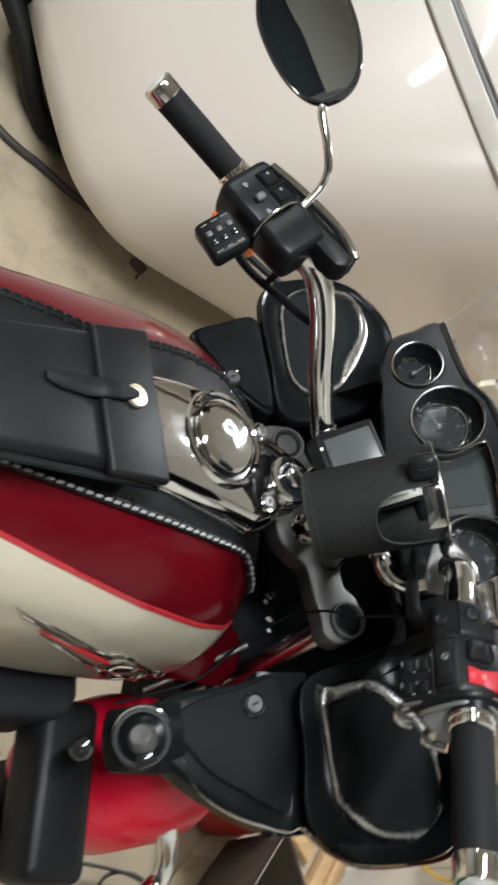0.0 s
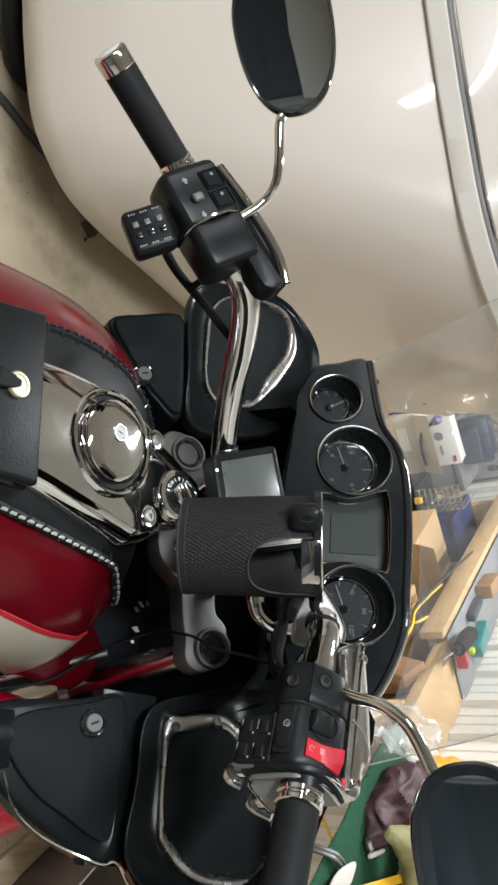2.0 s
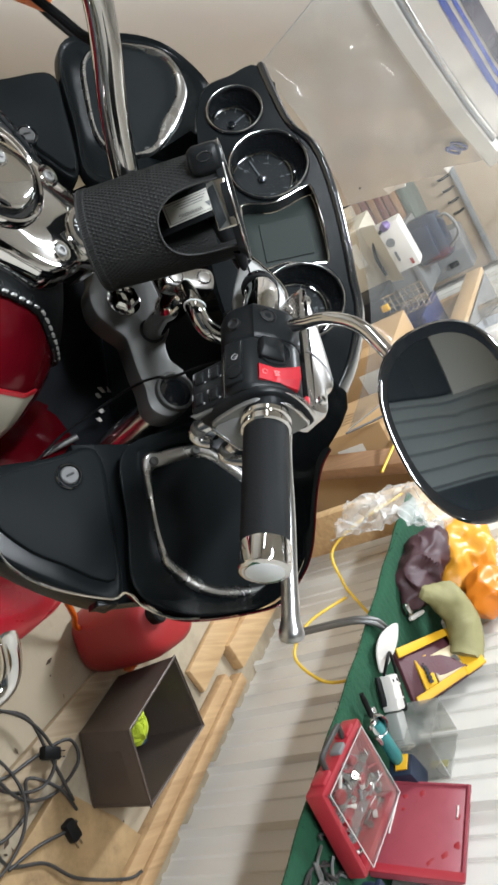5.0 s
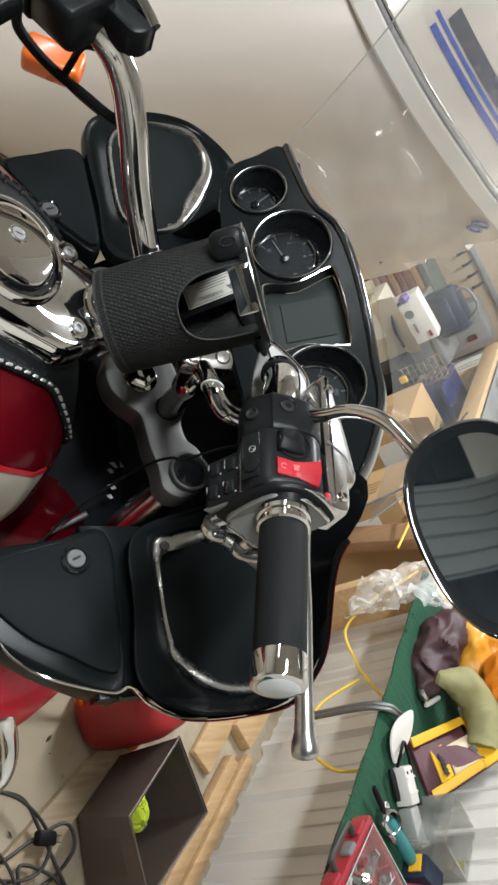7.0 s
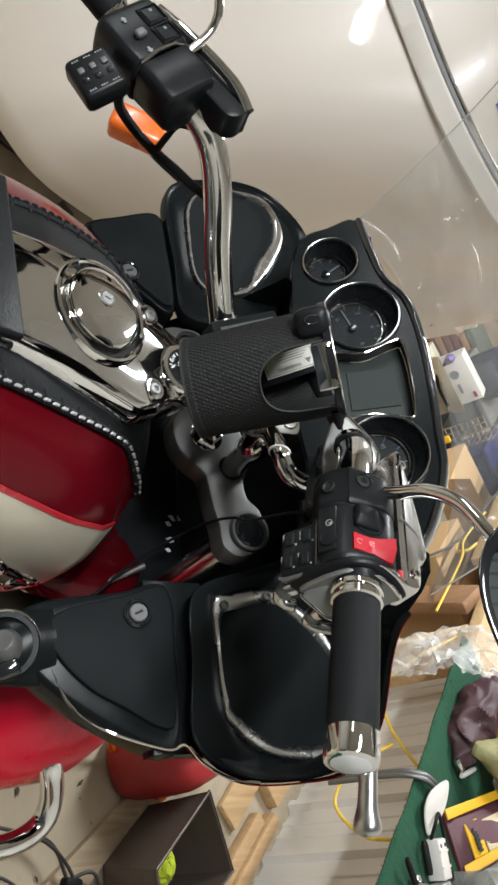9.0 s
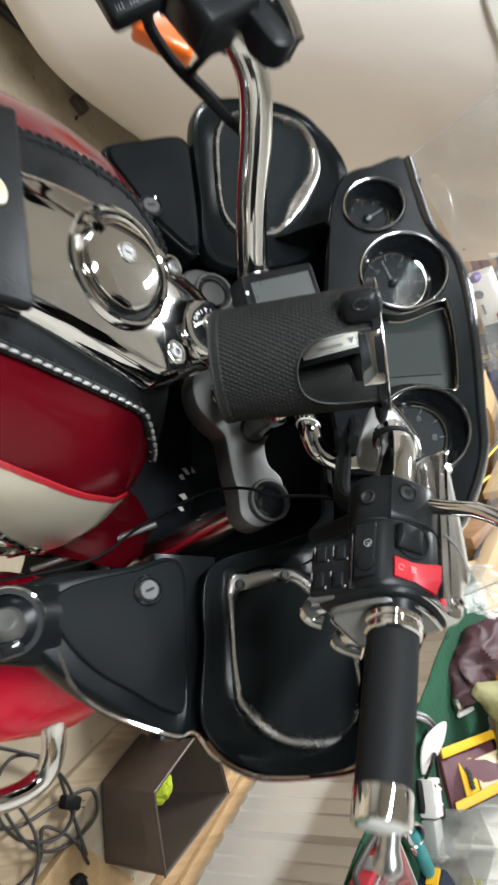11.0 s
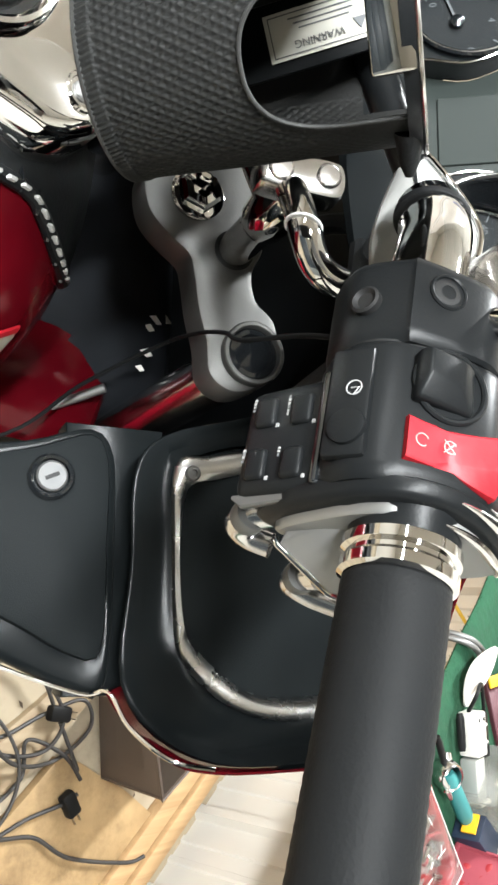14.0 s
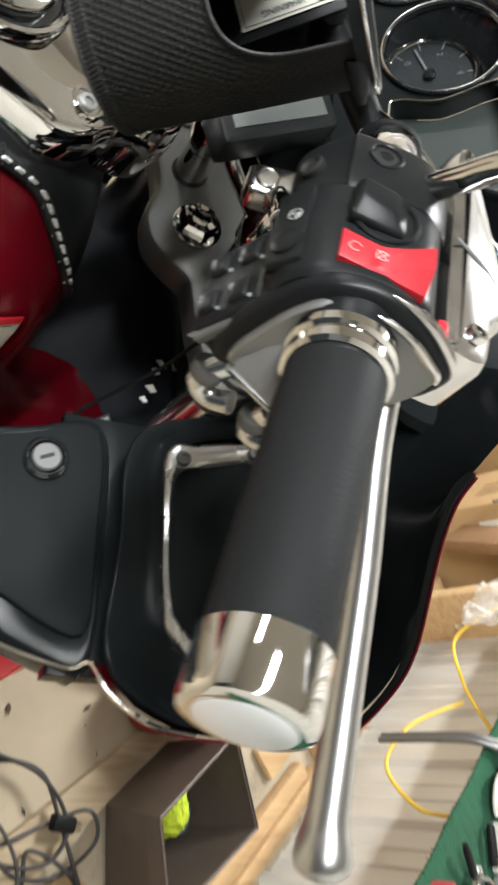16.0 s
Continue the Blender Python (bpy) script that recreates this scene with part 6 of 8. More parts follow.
    box(bm, m @ Matrix.Translation((0, 0, 0.0046)) @ pose(0, 0, 0, 0, 0, 115), 0.0095, 0.0026, 0.0010)
    part("keyhole", bm, GEARBLACK, lk)
    if not right:
        return panel_
    # painted outer shell with its thin visible edge
    low = [(0.357, -0.072, 0.864), (0.375, -0.071, 0.884), (0.392, -0.062, 0.911), (0.398, -0.044, 0.929), (0.3985, -0.010, 0.951), (0.394, 0.024, 0.979), (0.374, 0.033, 1.004), (0.348, 0.034, 1.024), (0.298, 0.024, 1.048), (0.275, 0.014, 1.066), (0.263, 0.009, 1.082)]
    line = spline(low[:6], 6)
    bm = B()
    rows = []
    for deep in (-0.002, 0.004, 0.02, 0.05, 0.09, 0.13):
        rows.append([p + V((-0.10, 0.88, -0.42)) * deep for p in line])
    loft(bm, rows, False, False, closed=False)
    sh = part("outer_fairing", bm, RED, BIKE, "red painted outer fairing shell", angle=60)
    bm = B()
    tube(bm, spline(low, 6), 0.0009, 8)
    part("shell_edge", bm, RED, sh, "thin red edge")
    bm = B()
    tube(bm, spline([(0.262, -0.178, 0.782), (0.296, -0.166, 0.790), (0.318, -0.153, 0.798), (0.340, -0.123, 0.815), (0.358, -0.080, 0.848), (0.356, -0.073, 0.866), (0.375, -0.072, 0.886), (0.391, -0.063, 0.912), (0.396, -0.045, 0.930)], 6), 0.0015, 8)
    part("chrome_edge", bm, CHROME, sh, "thin bright edge strip")
    # inner lip that closes the gap from the panel to the painted edge
    rows = [[], [], []]
    for p in spline(low[4:], 6):
        q = min(rim, key=lambda r: (r - p).length)
        for row, t, d in zip(rows, (0.0, 0.5, 1.0), (-0.001, 0.001, -0.004)):
            row.append(p.lerp(q, t) + SPN * d)
    bm = B()
    loft(bm, rows, False, False, closed=False)
    part("inner_lip", bm, FAIRING, sh, "black inner lip", angle=60)
    return panel_


fairing_side(True)
fairing_side(False)

# black joint between glove box and speaker panel
bm = B()
slab(bm, [V(p) - SPN * 0.007 for p in ((0.186, -0.090, 0.833), (0.186, -0.030, 0.863), (0.362, -0.030, 0.864), (0.362, -0.084, 0.837))], SPN, 0.03, 0.002)
part("fairing_joint", bm, FAIRING, BIKE)

# dark hollow behind the forks, closed all round
bm = B()
sec = [(-0.21, 0.02), (-0.20, 0.10), (-0.14, 0.16), (0.0, 0.18), (0.14, 0.16), (0.20, 0.10), (0.22, 0.02)]
rows = []
for z, k, dy in ((0.985, 0.85, 0.0), (0.90, 0.95, 0.02), (0.80, 1.05, 0.02), (0.65, 1.1, 0.0), (0.50, 1.1, -0.02), (0.38, 1.05, -0.06)):
    rows.append([V((x * k - 0.008, y * 1.0 + dy, z)) for x, y in ((p.x, p.y) for p in spline([(a, b, 0) for a, b in sec], 5))])
loft(bm, rows, False, False, closed=False)
part("inner_cowl", bm, BLACK, BIKE, "black cowl behind the forks", angle=60)
bm = B()
box(bm, pose(-0.02, -0.02, 0.56, 12), 0.30, 0.36, 0.26, 0.05, 3)
part("engine_cover", bm, VOID_BLACK, BIKE, "black engine top under the tank")

# -- instrument cluster --
DASH = [(-0.264, 0.074, 1.066), (-0.258, 0.056, 1.034), (-0.248, 0.040, 1.006), (-0.21, 0.030, 0.992), (-0.15, 0.026, 0.986), (-0.02, 0.020, 0.978), (0.07, 0.022, 0.984), (0.13, 0.028, 0.992), (0.185, 0.040, 1.012), (0.205, 0.060, 1.046), (0.165, 0.080, 1.080), (0.10, 0.095, 1.104), (0.05, 0.097, 1.107), (-0.02, 0.098, 1.110), (-0.09, 0.097, 1.108), (-0.135, 0.093, 1.100), (-0.165, 0.083, 1.084), (-0.20, 0.077, 1.076)]
dm = basis((-0.026, 0.064, 1.05), DPN, (1, 0, 0))


def on_dash(p):
    q = dm.inverted() @ V(p)
    return dm @ V((q.x, q.y, 0))


def dash():
    outer = [on_dash(p) for p in spline(DASH, 4, True)]
    gauges = [((-0.205, 0.052, 1.033), 0.0335, 0.026), ((-0.118, 0.066, 1.055), 0.0465, 0.038), ((0.068, 0.068, 1.058), 0.0465, 0.038), ((0.150, 0.052, 1.030), 0.0315, 0.026)]
    lcd = spline([(-0.0735, 0.0915, 1.0905), (-0.078, 0.086, 1.082), (-0.066, 0.066, 1.050), (-0.071, 0.050, 1.022), (-0.060, 0.046, 1.016), (0.008, 0.046, 1.016), (0.019, 0.050, 1.022), (0.016, 0.066, 1.050), (0.025, 0.086, 1.082), (0.0205, 0.0915, 1.0905), (-0.026, 0.093, 1.093)], 5, True)
    lcd = [on_dash(p) for p in lcd]
    holes = []
    for o, r, q in gauges:
        holes.append(disc_loop(basis(on_dash(o), DPN, (1, 0, 0)), r))
    bm = B()
    holed(bm, outer, holes + [lcd], DPN, 0.07, 0.006)
    d = part("dash", bm, FAIRING, BIKE, "black instrument panel", smooth=True, angle=30)
    # hood above the instruments
    top = [on_dash(p) for p in spline([DASH[i] for i in (9, 10, 11, 12, 13, 14, 15, 16, 17, 0)], 4)]
    bm = B()
    upv = V((0, 0.5, 0.85))
    rows = [[p + DPN * a + upv * b for p in top] for a, b in ((0.0, -0.0015), (0.005, 0.001), (0.006, 0.005), (0.002, 0.009), (-0.02, 0.012), (-0.07, 0.006))]
    loft(bm, rows, False, False, closed=False)
    part("dash_hood", bm, BLACK_GLOSS, d, "glossy black hood edge", angle=60)
    bm = B()
    slab(bm, [V((-0.278, 0.089, 1.052)), V((-0.250, 0.062, 1.028)), V((-0.222, 0.078, 1.066)), V((-0.240, 0.088, 1.078))], DPN, 0.02, 0.002)
    part("dash_corner", bm, FAIRING, d)
    for k, (o, r, q) in enumerate(gauges):
        c = on_dash(o)
        m = basis(c, DPN, (1, 0, 0))
        inner = basis(c - DPN * 0.026 - V((0, 0.005, 0.0085)) * (r / 0.0465), DPN, (1, 0, 0))
        a, b = disc_loop(m, r, 48), disc_loop(inner, q, 48)
        bm = B()
        loft(bm, [a, [p.lerp(s, 0.5) for p, s in zip(a, b)], b], False, False)
        g = part("gauge", bm, BLACK_GLOSS, d, "deep round gauge tunnel", angle=60)
        bm = B()
        ring_of(bm, basis(c - DPN * 0.001, DPN), r - 0.0015, 0.0040, 0.0055, 56)
        rm = part("gauge_rim", bm, BLACK_GLOSS, g, "raised glossy black rim")
        bm = B()
        tube(bm, disc_loop(basis(c + DPN * 0.0044, DPN), r + 0.0008, 56) + [disc_loop(basis(c + DPN * 0.0044, DPN), r + 0.0008, 56)[0]], 0.0006, 6)
        part("rim_line", bm, CHROME_SOFT, rm, "thin bright line on the rim")
        bm = B()
        ring_of(bm, inner, q - 0.0025, 0.0026, 0.003, 48)
        part("inner_rim", bm, CHROME, g, "thin chrome inner ring")
        bm = B()
        lathe(bm, inner, [(q, -0.004), (q, -0.001)], 40)
        part("dial", bm, DIAL, g, "dark dial")
        # scale marks
        for j in range(9):
            t = radians(225 - 270 * j / 8)
            bm = B()
            box(bm, inner @ Matrix.Translation((0.86 * q * math.cos(t), 0.86 * q * math.sin(t), -0.0005)) @ pose(0, 0, 0, 0, 0, math.degrees(t)), q * 0.14, 0.0010, 0.0006)
            part("scale_mark", bm, DIMPRINT, g)
        if q > 0.03:
            for j, tx in enumerate(("0", "2", "4", "6", "8") if k == 1 else ("0", "40", "80", "120", "160")):
                t = radians(225 - 270 * j / 4)
                letters(tx, inner @ Matrix.Translation((0.64 * q * math.cos(t), 0.64 * q * math.sin(t), -0.0006)), 0.0075, DIMPRINT, g)
        t = radians(200 if k in (1, 2) else 120)
        bm = B()
        box(bm, inner @ Matrix.Translation((0.42 * q * math.cos(t), 0.42 * q * math.sin(t), 0.001)) @ pose(0, 0, 0, 0, 0, math.degrees(t)), q * 0.8, 0.0016, 0.0008)
        part("needle", bm, DIMPRINT, g, "pale needle")
        bm = B()
        lathe(bm, inner, [(0.005, -0.001), (0.005, 0.003), (0.0, 0.0035)], 20)
        part("needle_hub", bm, BLACK_GLOSS, g)
        bm = B()
        lathe(bm, inner, [(q - 0.0005, 0.0045), (q - 0.0005, 0.0053)], 40)
        gl = part("gauge_glass", bm, GLASS, g, "clear gauge glass")
        gl.visible_shadow = False
    bm = B()
    low = [p - DPN * 0.020 for p in lcd]
    loft(bm, [lcd, low], False, False)
    w = part("display_well", bm, BLACK_GLOSS, d, "recessed display surround", angle=60)
    bm = B()
    slab(bm, [p for p in low], DPN, 0.003, 0.001)
    part("display", bm, LCD, w, "blank grey display panel")
    bm = B()
    tube(bm, [*lcd, lcd[0]], 0.0012, 8)
    part("display_rim", bm, CHROME, w, "thin bright rim")
    bm = B()
    cc = sum(low, V()) / len(low)
    box(bm, basis(cc + DPN * 0.0015, DPN, (1, 0, 0)), 0.052, 0.058, 0.0012, 0.0004, 1)
    part("display_glass", bm, LCD, w)
    return d


DIAL = shade("dial_face", (0.012, 0.013, 0.014), 0.6, vary=0.2, spec=0.2)
DIMPRINT = shade("dim_print", (0.10, 0.105, 0.11), 0.6)
dash()


def windshield():
    """Clear screen rising from the cowl, bowed forward."""
    low = spline([(-0.264, 0.078, 1.060), (-0.20, 0.115, 1.085), (-0.10, 0.140, 1.105), (-0.02, 0.146, 1.110), (0.08, 0.138, 1.106), (0.17, 0.095, 1.098), (0.247, 0.020, 1.100)], 6)
    high = spline([(-0.258, -0.085, 1.42), (-0.20, -0.02, 1.46), (-0.12, 0.02, 1.49), (-0.04, 0.035, 1.50), (0.04, 0.02, 1.49), (0.12, -0.03, 1.46), (0.185, -0.10, 1.42)], 6)
    bm = B()
    rows = []
    for i in range(15):
        t = i / 14
        rows.append([a.lerp(b, t) + V((0, 0.012 * math.sin(math.pi * t), 0)) for a, b in zip(low, high)])
    loft(bm, rows, False, False, closed=False)
    s = part("windshield", bm, CLEAR, BIKE, "clear windshield", angle=80)
    s.visible_shadow = False
    for k in (0, -1):
        bm = B()
        tube(bm, [r[k] for r in rows], 0.0008, 6)
        part("windshield_edge", bm, EDGE, s, "bluish cut edge")
    return s


EDGE = shade("acrylic_edge", (0.36, 0.35, 0.33), 0.3)
windshield()


# -- forks, yoke and risers --
AX = V((0, -0.45, 0.89)).normalized()
CASTGREY = shade("painted_grey_casting", (0.25, 0.25, 0.24), 0.42, 0.3, vary=0.1, bump=0.08, bump_scale=500)
MARK = shade("worn_print", (0.22, 0.22, 0.22), 0.6)


def yoke():
    plan = [(-0.035, -0.035), (-0.012, -0.042), (0.016, -0.038), (0.034, -0.024), (0.047, -0.009), (0.062, -0.005), (0.088, -0.001), (0.112, 0.005), (0.137, 0.008), (0.149, 0.022), (0.147, 0.0385), (0.134, 0.0555), (0.116, 0.0600), (0.092, 0.0570), (0.082, 0.0500), (0.074, 0.042), (0.052, 0.039), (0.030, 0.047), (0.000, 0.044), (-0.05, 0.030), (-0.11, 0.010), (-0.150, -0.012), (-0.150, -0.045), (-0.115, -0.055), (-0.07, -0.040)]
    loop = [(x, y, 0.8615 + 0.5056 * y) for x, y in plan]
    bm = B()
    slab(bm, spline(loop, 4, True), AX, 0.032, 0.006)
    y = part("top_yoke", bm, STEEL, BIKE, "grey cast metal steering yoke", angle=40)
    m = basis((-0.001, -0.004, 0.859), AX)
    bm = B()
    lathe(bm, m, [(0.021, -0.002), (0.021, 0.003), (0.019, 0.004)], 32)
    nb = part("stem_washer", bm, CHROME, y, "chrome washer")
    bm = B()
    lathe(bm, m @ pose(0, 0, 0, 0, 0, 12), [(0.017, 0.003), (0.017, 0.010), (0.0145, 0.014), (0.009, 0.0155), (0.008, 0.012), (0.0, 0.011)], 6)
    part("stem_nut", bm, CHROME, nb, "chrome hexagon stem nut", angle=20)
    for o in ((0.119, 0.036, 0.884), (-0.125, -0.018, 0.853)):
        m = basis(o, AX)
        bm = B()
        lathe(bm, m, [(0.0245, -0.012), (0.0245, 0.0030), (0.0236, 0.0042), (0.0212, 0.0042), (0.0203, 0.0030), (0.0200, -0.004)], 36, closed=True)
        part("fork_ring", bm, STEEL, y, "grey pinch ring")
        bm = B()
        lathe(bm, m, [(0.0203, -0.006), (0.0203, -0.0015), (0.0185, 0.0005), (0.0150, 0.0010), (0.0140, -0.0020), (0.0, -0.0015)], 32)
        part("fork_cap", bm, BLACK_GLOSS, y, "black fork cap")
        bm = B()
        lathe(bm, basis(V(o) - AX * 0.03, (0.02, 0.03, -0.139)), [(0.022, 0.0), (0.022, 0.25), (0.031, 0.26), (0.031, 0.52)], 32)
        part("fork_tube", bm, CHROME_SOFT, BIKE, "polished fork tube")
    # riser posts, leaning back to the bar
    for o, top in (((0.038, 0.024, 0.873), (0.030, -0.012, 0.960)), ((-0.055, -0.012, 0.855), (-0.050, -0.046, 0.935))):
        o, top = V(o), V(top)
        bm = B()
        lathe(bm, basis(o, AX), [(0.0160, -0.002), (0.0160, 0.0010), (0.0150, 0.0015), (0.0, 0.0015)], 28)
        part("riser_seat", bm, GEARBLACK, BIKE, "dark riser seat")
        d, h = (top - o).normalized(), (top - o).length
        bm = B()
        lathe(bm, basis(o, d), [(0.0140, -0.004), (0.0140, h * 0.42), (0.0150, h * 0.45), (0.0180, h * 0.52), (0.0190, h * 0.68), (0.0175, h * 0.85), (0.0130, h)], 28)
        part("riser", bm, CHROME, BIKE, "polished handlebar riser")
    return y


yoke()
# bolted chrome clamp on the bar
m = basis((0.0295, -0.023, 0.9765), (0.06, -0.55, 0.83), (0.02, 0.79, 0.60))
bm = B()
slab(bm, spline([m @ V(p) for p in ((-0.031, -0.006, 0), (-0.024, -0.011, 0), (0.018, -0.0145, 0), (0.027, -0.008, 0), (0.027, 0.006, 0), (0.018, 0.012, 0), (-0.024, 0.0125, 0), (-0.031, 0.006, 0))], 4, True), m.col[2].to_3d(), 0.022, 0.004)
mount = part("bar_clamp", bm, CHROME_SOFT, BIKE, "chrome bar clamp with two bolts")
for off in (-0.0175, 0.0150):
    bm = B()
    lathe(bm, m @ Matrix.Translation((off, 0, 0)), [(0.0085, -0.001), (0.0085, 0.0012), (0.0078, 0.0022), (0.0072, 0.0012), (0.0066, 0.0022), (0.0, 0.0026)], 28)
    part("clamp_bolt", bm, CHROME_SOFT, mount)
# bent chrome tube with a white tie
bm = B()
loop_path = spline([(0.040, -0.026, 0.966), (0.058, -0.031, 0.976), (0.076, -0.034, 0.983), (0.094, -0.024, 0.984), (0.104, -0.010, 0.990), (0.108, 0.010, 1.006), (0.105, 0.030, 1.022)], 6)
tube(bm, loop_path, 0.0105, 14)
lt = part("bar_tube", bm, CHROME, BIKE, "bent chrome tube")
bm = B()
tube(bm, [loop_path[11] + V((0.0115 * math.cos(k) * 0.3, 0.0115 * math.cos(k), 0.0115 * math.sin(k))) for k in (2 * math.pi * j / 16 for j in range(17))], 0.0008, 6)
part("cable_tie", bm, PRINT, lt, "white cable tie")
bm = B()
tube(bm, spline([(-0.05, -0.050, 0.936), (-0.01, -0.030, 0.934), (0.03, -0.008, 0.938)], 5), 0.0135, 14)
part("bar_tube", bm, CHROME, BIKE, "chrome centre bar")

# -- handlebars --
LBAR = [(-0.05, -0.050, 0.940), (-0.072, -0.060, 0.944), (-0.095, -0.079, 0.953), (-0.135, -0.124, 0.986), (-0.171, -0.163, 1.021), (-0.198, -0.200, 1.046), (-0.215, -0.238, 1.053), (-0.25, -0.285, 1.041), (-0.293, -0.32, 1.026)]
bm = B()
tube(bm, spline(LBAR, 6), 0.0155, 20)
lb = part("handlebar", bm, CHROME, BIKE, "bent chrome handlebar tube", angle=60)
bm = B()
lathe(bm, basis((-0.092, -0.077, 0.952), V((0.03, 0.025, -0.012)), (0, 0, 1)), [(0.0165, 0.0), (0.0165, 0.012)], 24)
part("bar_collar", bm, CHROME_SOFT, lb)
RBAR = [(0.128, -0.100, 1.101), (0.138, -0.108, 1.107), (0.151, -0.118, 1.113), (0.177, -0.138, 1.119), (0.23, -0.162, 1.123), (0.29, -0.184, 1.130)]
bm = B()
tube(bm, spline(RBAR, 6), 0.0155, 20)
rb = part("handlebar", bm, CHROME, BIKE, "bent chrome handlebar tube", angle=60)
# grey split clamp where the right bar starts
m = basis((0.117, -0.090, 1.091), (0.10, -0.85, 0.52), (1.0, 0.0, 0.12))
bm = B()
slab(bm, spline([m @ V((x, y, 0)) for x, y in ((-0.030, 0.0), (-0.020, 0.009), (0.0, 0.020), (0.016, 0.0255), (0.028, 0.023), (0.033, 0.0), (0.028, -0.023), (0.016, -0.0255), (0.0, -0.020), (-0.020, -0.009))], 5, True), m.col[2].to_3d(), 0.016, 0.004)
cl = part("split_clamp", bm, CASTGREY, rb, "grey split clamp")
bm = B()
tube(bm, spline([m @ V((x, y, 0.0)) for x, y in ((-0.029, 0.003), (-0.020, 0.0098), (0.0, 0.0207), (0.016, 0.0262), (0.028, 0.0235))], 5), 0.0014, 8)
part("clamp_edge", bm, CHROME, cl, "bright polished edge")
bm = B()
box(bm, m @ Matrix.Translation((-0.006, 0.0, 0.0004)), 0.042, 0.0016, 0.0012)
part("clamp_slot", bm, BLACK, cl)
d = V((0.9, -0.42, 0.12)).normalized()
bm = B()
lathe(bm, basis((0.134, -0.107, 1.106), d), [(0.0168, 0.0), (0.0168, 0.002), (0.0163, 0.0028), (0.0155, 0.003)], 32)
part("bar_grommet", bm, RUBBER, rb, "black rubber grommet")


# whitish base colour stands for the bright wall reflected in the grip ends
END_CAP = shade("painted_reflection_cap", (0.66, 0.67, 0.69), 0.32, 0.35, vary=0.08, scale=120)


def grip(a, b, r, cap):
    a, b = V(a), V(b)
    d = (b - a).normalized()
    L = (b - a).length
    bm = B()
    prof = [(r - 0.0015, 0.0)]
    nr = 44
    for i in range(nr):
        h = 0.002 + (L - cap - 0.004) * i / (nr - 1)
        prof.append((r + (0.00010 if i % 2 else -0.00008), h))
    prof += [(r, L - cap)]
    lathe(bm, basis(a, d), prof, 40)
    g = part("grip", bm, RUBBER, BIKE, "black ribbed rubber grip", angle=60)
    bm = B()
    lathe(bm, basis(a - d * 0.012, d), [(r + 0.0005, 0.0), (r + 0.002, 0.001), (r + 0.002, 0.0045), (r + 0.0003, 0.0055), (r + 0.0003, 0.007), (r + 0.0018, 0.0085), (r + 0.0018, 0.012), (r, 0.013)], 40)
    part("grip_collar", bm, CHROME, g, "ribbed chrome collar", angle=25)
    bm = B()
    lathe(bm, basis(b - d * cap, d), [(r, -0.001), (r + 0.0008, 0.0), (r + 0.0008, cap - 0.003), (r + 0.0002, cap - 0.0012), (r - 0.0015, cap - 0.0004), (r - 0.004, cap)], 40)
    ge = part("grip_end", bm, CHROME, g, "polished chrome grip end", angle=25)
    bm = B()
    lathe(bm, basis(b, d), [(r - 0.0035, -0.003), (r - 0.0038, 0.0), (r * 0.6, 0.0008), (0.0, 0.0012)], 40)
    part("end_face", bm, END_CAP, ge, "satin end face with a bright reflection in its colour")


grip((0.295, -0.1865, 1.1315), (0.4045, -0.2300, 1.1355), 0.0172, 0.020)
grip((-0.296, -0.322, 1.026), (-0.336, -0.433, 1.024), 0.0165, 0.018)


